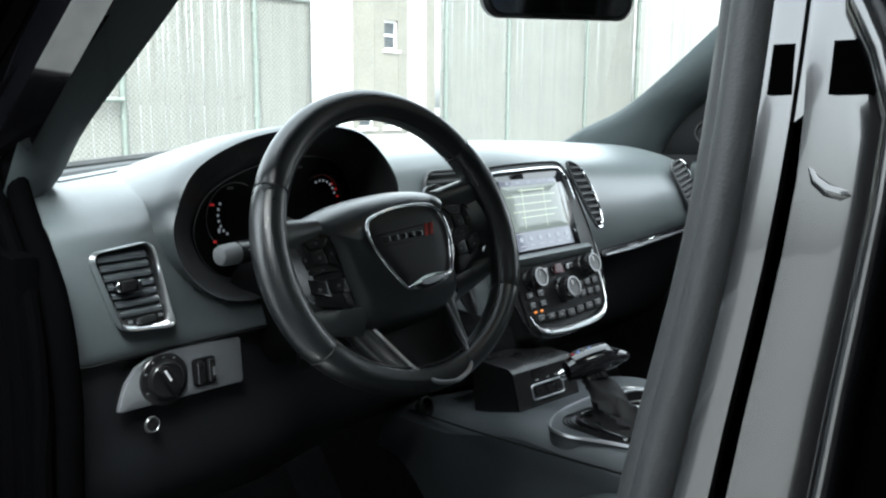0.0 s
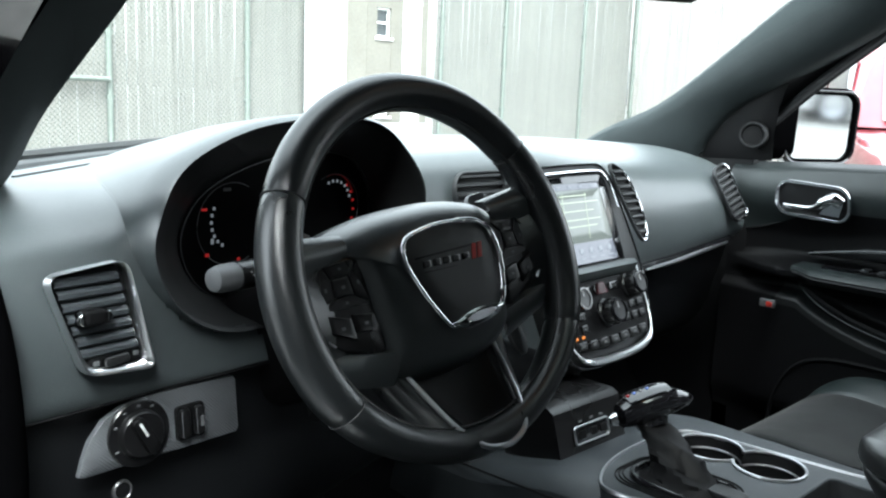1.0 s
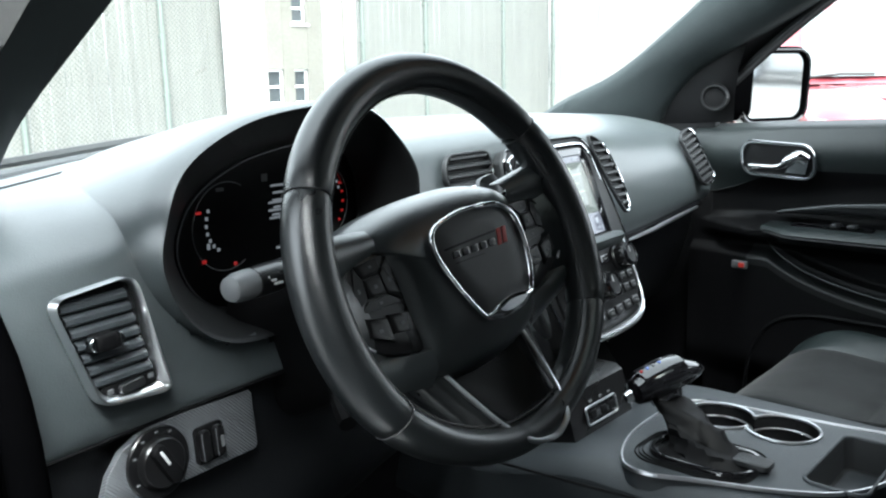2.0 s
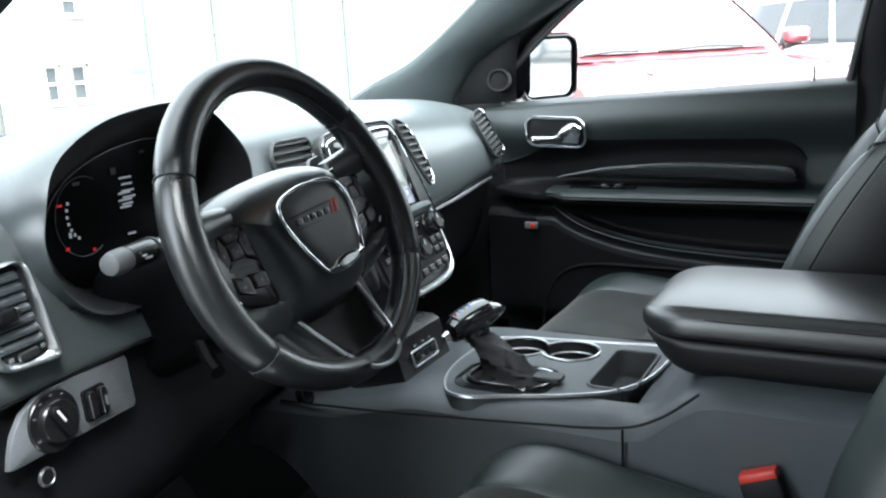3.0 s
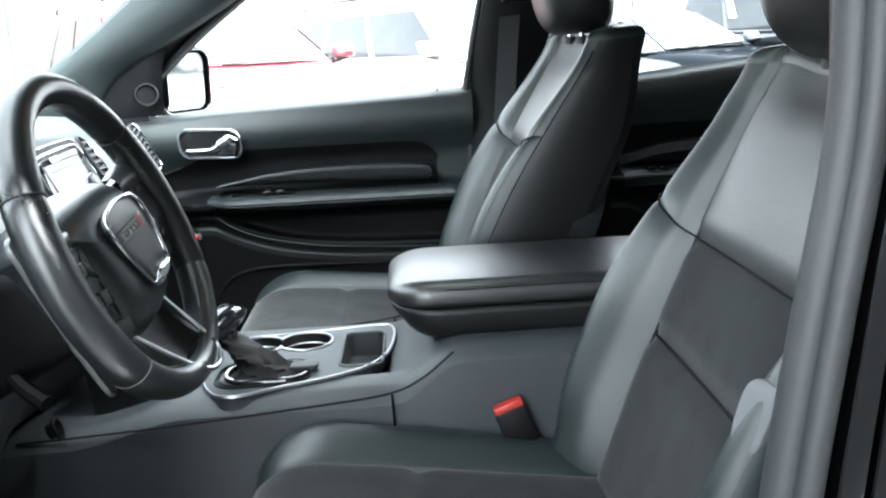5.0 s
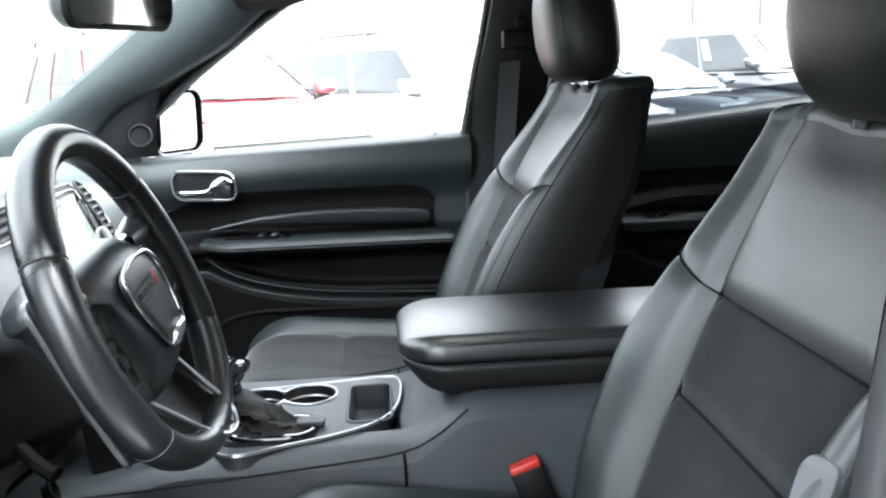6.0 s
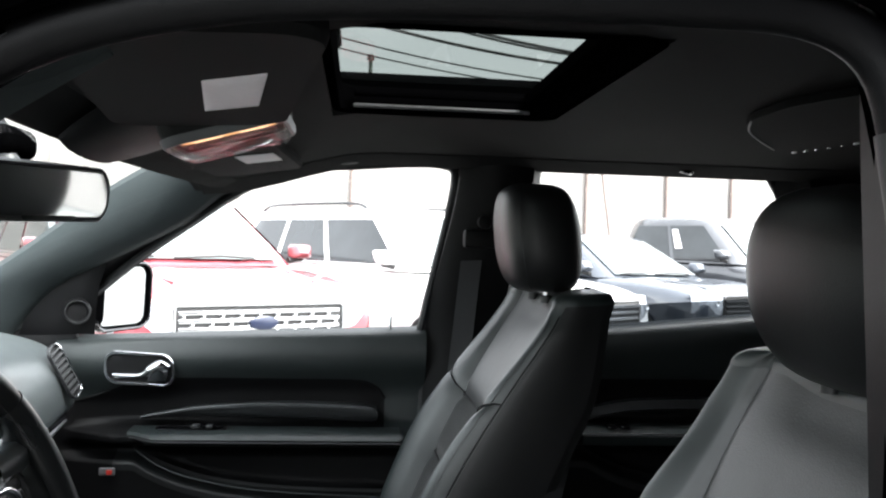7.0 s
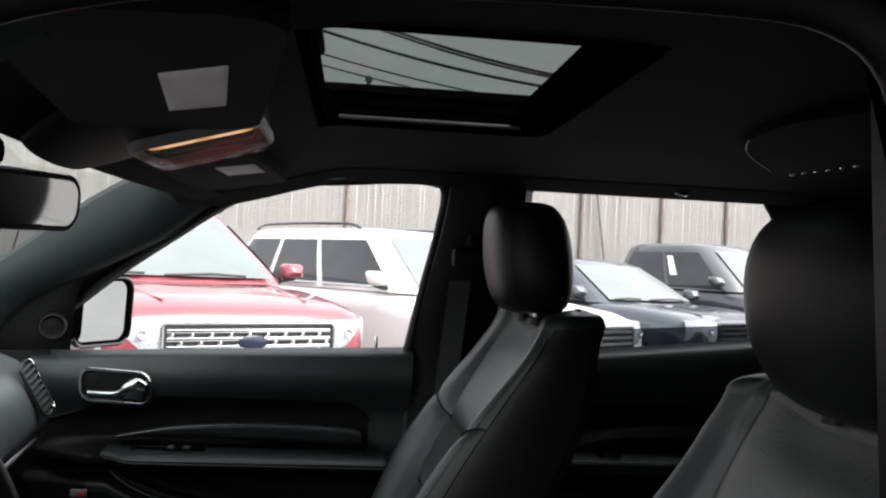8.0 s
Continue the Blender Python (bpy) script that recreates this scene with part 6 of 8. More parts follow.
# ---------------------------------------------------------------- steering wheel
WHEEL = Matrix.Translation((-.417, -.0117, 1.0886)) @ pose(0, 0, 0, 68.65, 0, .54) @ pose(0, 0, 0, 0, 0, 6)


def flatten(y):
    """The rim's foot is flattened."""
    return y + .012 * ease((-y - .06) / .11)


def steering_wheel():
    w = thing("steering_wheel", WHEEL.translation, "black leather three-spoke steering wheel with chrome shield", "steering wheel")
    R, r, dy = .1613, .0168, -.008
    def at(x, y, z=0.0):
        return WHEEL @ V(x, y + dy, z)
    def M(x, y, z=0.0, rot=0.0):
        return WHEEL @ pose(x, y + dy, z, 0, 0, rot)
    seams = [radians(a) for a in (34, 148, 212, 328)]
    # rim in four wrapped lengths with a fine gap at each seam; the grips by the side spokes swell a little
    for i in range(4):
        a0, a1 = seams[i] + .0035, seams[(i + 1) % 4] - .0035 + (2 * math.pi if i == 3 else 0)
        n = 44
        rows = []
        for k in range(n + 1):
            a = lerp(a0, a1, k / n)
            e = 1 - .06 * math.exp(-min(k, n - k) / .6)
            grip = 1 + (.10 * math.sin(math.pi * k / n) if i in (1, 3) else 0)
            flat_in = 1 - .10 * math.sin(math.pi * k / n) * (i == 2)
            rows.append([WHEEL @ V((R + r * e * grip * math.cos(b) * flat_in) * math.cos(a), flatten((R + r * e * grip * math.cos(b) * flat_in) * math.sin(a)), r * 1.12 * e * math.sin(b)) for b in (2 * math.pi * j / 20 for j in range(20))])
        part("rim", rows_mesh(rows, close_u=True, cap=True), RIM, w)
    for i, a in enumerate(seams):
        part("rim_seam", tube([WHEEL @ V((R + r * .985 * math.cos(b)) * math.cos(a), flatten((R + r * .985 * math.cos(b)) * math.sin(a)), r * 1.105 * math.sin(b)) for b in np.linspace(-.3, 2 * math.pi - .3, 22)], .0006, 5), STITCH, w)
    # seam along the rim's inner side, with the little puckers of its stitches
    part("inner_seam", tube([WHEEL @ V((R - r * (.93 + .03 * (k % 2))) * math.cos(a), flatten((R - r * (.93 + .03 * (k % 2))) * math.sin(a)), r * .45) for k, a in enumerate(np.linspace(0, 2 * math.pi, 240, endpoint=False))], .0010, 5, closed=True), STITCH, w)
    # airbag pad: a full rounded cushion, cut in at both sides for the button pods
    pad = [(-.104, .050), (-.088, .063), (-.048, .0715), (.0, .0735), (.048, .0715), (.088, .063), (.104, .050), (.094, .040), (.086, .022), (.083, -.010), (.079, -.036), (.078, -.058), (.062, -.073), (.033, -.081), (.0, -.083), (-.033, -.081), (-.062, -.073), (-.078, -.058), (-.079, -.036), (-.083, -.010), (-.086, .022), (-.094, .040)]
    pad = [(p.x, p.y) for p in curve([(x, y, 0) for x, y in pad], 88, closed=True)]
    def padring(k, z):
        return [at(x * k, (y + .005) * k - .005, z - .020 * max(0, y * k / .0735) ** 2 - .013 * max(0, (-y * k - .02) / .063) ** 2 - .004 * (x * k / .1) ** 2) for x, y in pad]
    dome = [padring(.95, -.062), padring(1.0, -.040)] + [padring(k, .0102 - .007 * k ** 3 - .020 * k ** 12) for k in (1.0, .995, .985, .97, .95, .92, .88, .82, .74, .62, .45, .25, .04)]
    part("airbag_pad", rows_mesh(dome, close_u=True, cap=True), PAD, w, "matte black airbag pad", angle=80)
    # chrome shield with recessed face
    sh = [(-.0441, .0358), (-.0331, .0422), (-.0023, .0462), (.0297, .0440), (.0494, .0396), (.0615, .0285), (.0650, .0076), (.0602, -.0159), (.0516, -.0341), (.0420, -.0415), (.0112, -.0465), (-.0115, -.0432), (-.0200, -.0380), (-.0326, -.0171), (-.0425, .0049), (-.0472, .0227)]
    sh = [(p.x, p.y) for p in curve([(x, y, 0) for x, y in sh], 72, closed=True)]
    em = part("shield_face", plate([(.009 + (x - .009) * .985, y * .985) for x, y in sh], M(0, 0, .0075), .0045, .001), HARD, w)
    thick = [.0020 + .0008 * (x > .02) for x, y in sh]
    part("shield_ring", tube([at(x, y, .0125) for x, y in sh], thick, 10, closed=True), CHROME, w, "chrome shield outline")
    clip_o = [(-.0181, -.0400), (-.0094, -.0372), (.0044, -.0336), (.0216, -.0330), (.0370, -.0350), (.0495, -.0372), (.0445, -.0420), (.0300, -.0462), (.0112, -.0478), (-.0070, -.0462)]
    part("shield_badge", plate([(p.x, p.y) for p in curve([(x, y, 0) for x, y in clip_o], 44, closed=True)], M(0, 0, .0105), .0055, .0030, .0012), CHROME, w, "chrome clip at the shield's foot")
    part("badge_hollow", plate([(p.x, p.y) for p in curve([(x * .58 + .008, y * .50 - .0200, 0) for x, y in clip_o], 36, closed=True)], M(0, 0, .0150), .0022, .0008), SATIN, em)
    # name recess: a lip above, a fine line below, plain bars between them
    part("nameplate_groove", plate([(-.036, .0228), (.040, .0218), (.040, .0200), (-.036, .0210)], M(0, 0, .0118), .0005, .0002), DARK, em)
    part("nameplate_line", plate([(-.029, .0092), (.010, .0072), (.010, .0064), (-.029, .0084)], M(0, 0, .0118), .0005, .0002), DARK, em)
    for k in range(5):
        x = -.0295 + .0118 * k
        part("name_bar", plate([(x, .0125 - .05 * (x + .03)), (x + .0095, .0120 - .05 * (x + .03)), (x + .0105, .0180 - .05 * (x + .03)), (x + .001, .0185 - .05 * (x + .03))], M(0, 0, .0118), .0006, .0002), BUTTON, em, "plain dark bar" if k == 0 else "")
    for x in (.0300, .0375):
        part("badge_stripe", plate([(x, .0085), (x + .0052, .0082), (x + .0100, .0215), (x + .0048, .0218)], M(0, 0, .0118), .0008, .0002), REDPLASTIC, em)
    # side spokes with button pods
    for s in (-1, 1):
        rows = []
        for k in range(11):
            t = k / 10
            x = s * lerp(.070, .152, t)
            top, bot = lerp(.046, .058, t ** 2), lerp(-.058, -.048, t)
            z0 = lerp(-.036, -.008, t)
            rows.append([at(x, y, z0 + .014 * math.sin(math.pi * u) ** .6) for u, y in ((i / 8, lerp(bot, top, i / 8)) for i in range(9))] + [at(x, lerp(top, bot, i / 4), z0 - .012) for i in range(5)])
        part("spoke", rows_mesh(rows, close_u=True, cap=True), RIM, w)
        # padded shoulder of the spoke above the pod, running out to the rim
        rows = [[at(s * lerp(.088, .146, t), y, z) for y, z in ((lerp(.032, .020, t), lerp(-.022, -.012, t)), (lerp(.040, .036, t), lerp(-.006, .000, t)), (lerp(.050, .050, t), lerp(-.004, .004, t)), (lerp(.058, .062, t), lerp(-.010, .000, t)), (lerp(.060, .066, t), -.020))] for t in np.linspace(0, 1, 9)]
        part("spoke_shoulder", rows_mesh(rows), PAD, w, angle=70)
        # lower cover that closes the pod's foot
        rows = [[at(s * lerp(.070, .142, t), y, z) for y, z in ((lerp(-.040, -.026, t), -.020), (lerp(-.046, -.034, t), lerp(-.004, -.006, t)), (lerp(-.060, -.044, t), lerp(-.006, -.006, t)), (lerp(-.074, -.056, t), -.020))] for t in np.linspace(0, 1, 9)]
        part("spoke_cover", rows_mesh(rows), PAD, w, angle=70)
        pod = [(s * x, y) for x, y in [(p.x, p.y) for p in curve([(.078, .030, 0), (.085, .0385, 0), (.106, .0395, 0), (.121, .034, 0), (.134, .014, 0), (.138, -.006, 0), (.135, -.018, 0), (.124, -.028, 0), (.100, -.038, 0), (.077, -.042, 0), (.077, -.010, 0)], 48, closed=True)]]
        pd = part("button_pod", plate(pod, M(0, 0, -.022), .016, .003), BUTTON, w, "dark button pod")
        zt = -.0058
        cx, cy = s * .1035, .0165
        def key(name, pts, z, h, mark=None):
            b = part(name, plate([(cx + s * x, cy + y) for x, y in pts], M(0, 0, z), h, .0012), BUTTON, pd)
            if mark:
                mx, my, mw, mh = mark
                part("button_symbol", plate([(cx + s * mx + u, cy + my + v) for u, v in rrect(mw, mh, min(mw, mh) * .3, 3)], M(0, 0, z + h), .0003, .0001), GREYCAP, b)
        key("button", [(-.0085, -.0075), (.0095, -.0065), (.0080, .0075), (-.0075, .0080)], zt, .0022, (0, 0, .0042, .0030))
        key("button", [(-.0190, .0205), (.0130, .0195), (.0085, .0090), (-.0080, .0095)], zt, .0014, (-.002, .0150, .0034, .0022))
        key("button", [(-.0225, -.0180), (.0250, -.0150), (.0105, -.0080), (-.0095, -.0090)], zt, .0014, (0, -.0128, .0036, .0022))
        key("button", [(-.0215, .0190), (-.0095, .0085), (-.0105, -.0085), (-.0240, -.0165)], zt, .0014, (-.0165, .0010, .0026, .0036))
        key("button", [(.0150, .0185), (.0095, .0080), (.0110, -.0070), (.0270, -.0135)], zt, .0014, (.0165, .0010, .0026, .0036))
        for x0, x1 in ((-.0225, -.0010), (.0010, .0225)):
            key("lower_button", [(x0, -.0415 - .05 * (x0 + .02)), (x1, -.0415 + .2 * (x1 + .02)), (x1, -.0265 + .2 * (x1 + .02)), (x0, -.0265 + .05 * (x0 + .02))], zt, .0030, ((x0 + x1) / 2, -.0325 + .05 * (x0 + .02), .0044, .0028))
        part("pod_edge", tube(curve([at(s * .1385, -.004, -.0040), at(s * .1365, -.016, -.0040), at(s * .1265, -.0265, -.0040)], 14), .0014, 6), SATIN, pd, "bright edge of the pod")
        part("pod_rim", tube(curve([at(s * .084, .0395, -.006), at(s * .106, .0405, -.006), at(s * .122, .035, -.006), at(s * .135, .014, -.006), at(s * .1385, -.004, -.006)], 20), .0010, 6), HARD, pd)
        # shift paddle behind
        part("shift_paddle", plate([(p.x, p.y) for p in curve([(s * x, y, 0) for x, y in ((.094, .060), (.112, .070), (.126, .064), (.128, .030), (.126, -.040), (.120, -.088), (.110, -.096), (.098, -.070), (.092, .0))], 40, closed=True)], M(0, 0, -.040), .005, .002), PADDLE, w, "silver shift paddle")
    # lower spoke: two padded legs and a raised bezel round a glossy scoop, lying over the rim's flat foot
    for s in (-1, 1):
        a = [at(s * .082, -.060, -.030), at(s * .071, -.088, -.022), at(s * .061, -.114, -.010), at(s * .058, -.138, .002)]
        b = [at(s * .052, -.072, -.020), at(s * .046, -.098, -.009), at(s * .038, -.124, .004), at(s * .022, -.146, .014)]
        rows = []
        up = (WHEEL.to_3x3() @ V(0, 0, 1)) * .006
        for p, q in zip(curve(a, 14), curve(b, 14)):
            rows.append([p - up * 2.4, p - up * .2, p.lerp(q, .12) + up * .6, p.lerp(q, .5) + up * .9, p.lerp(q, .88) + up * .6, q - up * .2, q - up * 2.4])
        part("lower_leg", rows_mesh(rows, close_u=True, cap=True), RIM, w, angle=60)
    bz = curve([at(-.056, -.068, -.020), at(-.049, -.096, -.006), at(-.040, -.124, .008), at(-.027, -.143, .0185), at(-.008, -.1500, .0215), at(.008, -.1500, .0215), at(.027, -.143, .0185), at(.040, -.124, .008), at(.049, -.096, -.006), at(.056, -.068, -.020)], 60)
    part("lower_bezel", tube(bz, .0026, 8), SATIN, w, "satin bezel of the lower spoke")
    part("bezel_floor", rows_mesh([[at(x * lerp(.78, 1.42, k), lerp(-.148, -.066, k) + .014 * (x / .036) ** 2 * (1 - k), lerp(.0190, -.030, k ** .75) - .006 * (1 - (x / .036) ** 2) * math.sin(math.pi * min(1, k + .15))) for x in np.linspace(-.036, .036, 17)] for k in np.linspace(0, 1, 13)]), DARK, w, "dark smooth scoop of the lower spoke", angle=70)
    # column shroud and the combined stalk
    c = thing("steering_column", (-.413, .10, 1.03), "black steering column shroud", "steering column")
    rows = []
    for t in np.linspace(0, 1, 9):
        z = lerp(-.045, -.24, t)
        rows.append([WHEEL @ pose(0, 0, 0, 0, 0, -6) @ V(x * lerp(.062, .080, t), y * lerp(.052, .070, t) - .025, z) for x, y in rrect(2, 2, .5, 5)])
    part("shroud", rows_mesh(rows, close_u=True, cap=True), DARK, c)
    part("tilt_lever", tube(curve([(-.47, .10, .985), (-.49, .07, .965), (-.50, .05, .955)], 8), .008, 8), DARK, c)
    st = thing("wiper_stalk", (-.55, .08, 1.085), "black wiper stalk with a grey end cap", "stalk")
    a, b = V(-.465, .112, 1.080), V(-.586, .080, 1.082)
    part("lever", tube(curve([a, a.lerp(b, .45), a.lerp(b, .80)], 12), [.009 + .0035 * ease((i - 3) / 4) for i in range(12)], 14), BUTTON, st)
    part("end_cap", tube([a.lerp(b, .80), a.lerp(b, .82), a.lerp(b, .93), a.lerp(b, .985), a.lerp(b, 1.0)], [.0118, .0120, .0116, .0098, .006], 16), GREYCAP, st, "grey twist cap")
    part("band", tube([a.lerp(b, .45), a.lerp(b, .47)], .0129, 14), SLATE, st)
    for k in range(3):
        p = a.lerp(b, .68) + V(.004 * (k - 1) * 1.6, -.0124, .004 - .003 * k)
        part("stalk_mark", box(p - V(.004, .0006, .0009), p + V(.004, .0006, .0009), 0), MARK, st)


steering_wheel()


# ---------------------------------------------------------------- centre console
def centre_console():
    c = thing("centre_console", (0, -.2, .45), "slate centre console with chrome-framed top", "centre console")
    def top_z(y):
        return .806 - .030 * ease((y - .02) / .16) + .058 * ease((-.26 - y) / .10)
    ys = list(np.linspace(.30, -.75, 50))
    rows = []
    for y in ys:
        z = top_z(y)
        w = .165 + .02 * ease((y - .0) / .3)
        pit = .075 if -.242 < y < -.005 else 0
        zl = .44 + .26 * ease((y + .02) / .30)
        rows.append([V(-w - .03 + .018 * ease((y + .02) / .30), y, zl), V(-w - .012, y, max(zl + .01, z - .10)), V(-w, y, z - .022), V(-w + .012, y, z - .006), V(-w + .03, y, z), V(-.098, y, z), V(-.095, y, z - pit), V(.0, y, z - pit), V(.095, y, z - pit), V(.098, y, z), V(w - .03, y, z), V(w - .012, y, z - .006), V(w, y, z - .022), V(w + .012, y, z - .10), V(w + .03, y, .44)])
    part("console_body", rows_mesh([r[2:13] for r in rows], cap=True), SLATE, c, angle=80)
    part("side_panel", rows_mesh([r[:3] for r in rows]), SLATE, c, angle=80)
    part("side_panel", rows_mesh([r[12:] for r in rows]), SLATE, c, angle=80)
    for s in (-1, 1):
        part("panel_seam", tube(curve([(s * .176, .25, .768), (s * .173, .05, .778), (s * .170, -.14, .792), (s * .168, -.25, .803), (s * .166, -.30, .822), (s * .166, -.345, .858)], 40), .0018, 5), DARK, c)
        part("panel_seam", tube([(s * .170, -.258, .803), (s * .186, -.262, .66)], .0018, 5), DARK, c)
    # top plate with chrome outline
    m = Matrix.Translation((-.008, -.118, .807))
    ol = [(p.x, p.y) for p in curve([(-.045, .139, 0), (-.090, .131, 0), (-.128, .115, 0), (-.149, .096, 0), (-.150, .066, 0), (-.130, .018, 0), (-.106, -.045, 0), (-.072, -.100, 0), (-.022, -.130, 0), (.050, -.141, 0),
                                          (.106, -.138, 0), (.120, -.118, 0), (.111, -.055, 0), (.101, .020, 0), (.088, .100, 0), (.068, .131, 0), (.015, .140, 0)], 120, closed=True)]
    part("top_frame", hoop(ol, m @ Matrix.Translation((0, 0, .0015)), .0042, .0040), SATIN, c, "thin chrome outline of the console top")
    part("plate_edge", rows_mesh([[m @ V(x, y, .003), m @ V(x * 1.01, y, -.016)] for x, y in ol], close_v=True), SLATE, c)
    # plate with openings: cup holders and tray
    cups = [(.050, .076, .0405), (.056, .000, .0415)]
    tray = (.010, -.094, .146, .060)
    nx, ny = 110, 112
    bm = bmesh.new()
    g = {}
    def inside(x, y):
        hit = False
        for (x0, y0), (x1, y1) in zip(ol, ol[1:] + ol[:1]):
            if (y0 > y) != (y1 > y) and x < x0 + (x1 - x0) * (y - y0) / (y1 - y0):
                hit = not hit
        return hit
    def holed(x, y):
        if any(math.hypot(x - a, y - b) < r for a, b, r in cups):
            return True
        return abs(x - tray[0]) < tray[2] / 2 and abs(y - tray[1]) < tray[3] / 2
    for i in range(nx):
        for j in range(ny):
            x, y = lerp(-.153, .125, (i + .5) / nx), lerp(-.143, .143, (j + .5) / ny)
            if inside(x, y) and not holed(x, y):
                vs = []
                for di, dj in ((0, 0), (1, 0), (1, 1), (0, 1)):
                    key = (i + di, j + dj)
                    if key not in g:
                        g[key] = bm.verts.new(m @ V(lerp(-.153, .125, key[0] / nx), lerp(-.143, .143, key[1] / ny), .0032))
                    vs.append(g[key])
                bm.faces.new(vs)
    part("top_plate", bm, SLATE, c, "slate top plate")
    # the two cup holders run into one another like a figure of eight
    (ax, ay, ar), (bx, by, br) = cups
    gap = math.hypot(bx - ax, by - ay)
    way = math.atan2(by - ay, bx - ax)
    ha = math.acos((ar * ar + gap * gap - br * br) / (2 * ar * gap))
    hb = math.acos((br * br + gap * gap - ar * ar) / (2 * br * gap))
    eight = [(ax, ay, ar, way + lerp(ha, 2 * math.pi - ha, i / 30)) for i in range(31)] + [(bx, by, br, way + math.pi + lerp(hb, 2 * math.pi - hb, i / 30)) for i in range(31)]
    def well(f, z):
        return [m @ V(x + r * f * math.cos(q), y + r * f * math.sin(q), z) for x, y, r, q in eight]
    cu = part("cup_holder", rows_mesh([well(f, z) for f, z in ((1.02, .0030), (1.0, .0), (.97, -.02), (.93, -.055), (.88, -.062), (.02, -.063))], close_u=True), DARK, c, "deep double cup holder", angle=60)
    part("cup_rim", tube([p + V(0, 0, .0045) for p in well(1.02, 0)], .0022, 8, closed=True), SATIN, cu, "bright rim")
    part("cup_ledge", tube(well(.975, -.012), .0016, 6, closed=True), SATIN, cu)
    tx, ty, tw, tl = tray
    tr = part("tray", rows_mesh([[m @ V(tx + x * k, ty + y * k2, z) for x, y in rrect(tw, tl, .012, 5)] for k, k2, z in ((1.05, 1.12, .0042), (1.0, 1.0, .0035), (.98, .95, -.015), (.96, .90, -.034), (.3, .3, -.035), (.02, .02, -.035))], close_u=True), HARD, c, "open phone tray")
    part("tray_rim", hoop([(x + tx, y + ty) for x, y in rrect(tw + .004, tl + .004, .014, 6)], m @ Matrix.Translation((0, 0, .003)), .005, .003), SLATE, tr)
    part("tray_mat", plate([(x + tx, y + ty) for x, y in rrect(tw * .84, tl * .72, .008, 4)], m @ Matrix.Translation((0, 0, -.0345)), .002, .001), SLATE, tr, "grey rubber mat")
    # upstand with sockets ahead of the shifter
    u = part("socket_panel", rows_mesh([[V(x, y, z) for y, z in ((.16, .76), (.072, .775), (.066, .785), (.086, .852), (.096, .858), (.17, .858))] for x in (-.118, -.112, -.06, .0, .016, .020)], cap=True), BUTTON, c, "dark upstand with sockets")
    sm = Matrix.Translation((-.052, .0745, .820)) @ pose(0, 0, 0, 90 - 16, 0, 0)
    part("socket_frame", hoop(rrect(.070, .022, .004), sm @ Matrix.Translation((0, 0, .001)), .003, .002), SATIN, u)
    part("socket_plate", plate(rrect(.068, .020, .003), sm, .0015, .0005), GLOSS, u)
    for x in (-.020, .004, .024):
        part("socket", plate(rrect(.013, .010, .002), sm @ Matrix.Translation((x, 0, .0015)), .001, .0004), DARK, u)
        part("socket_symbol", plate(rrect(.008, .003, .001), sm @ Matrix.Translation((x, .017, .0006)), .0006, .0002), DIMMARK, u)
    part("power_outlet", lathe([(.016, 0), (.016, .003), (.012, .004), (.011, -.01), (.001, -.012)], Matrix.Translation((-.205, .18, .80)) @ pose(0, 0, 0, 70, 0, 10), 24), DARK, c, "round power outlet")
    return m


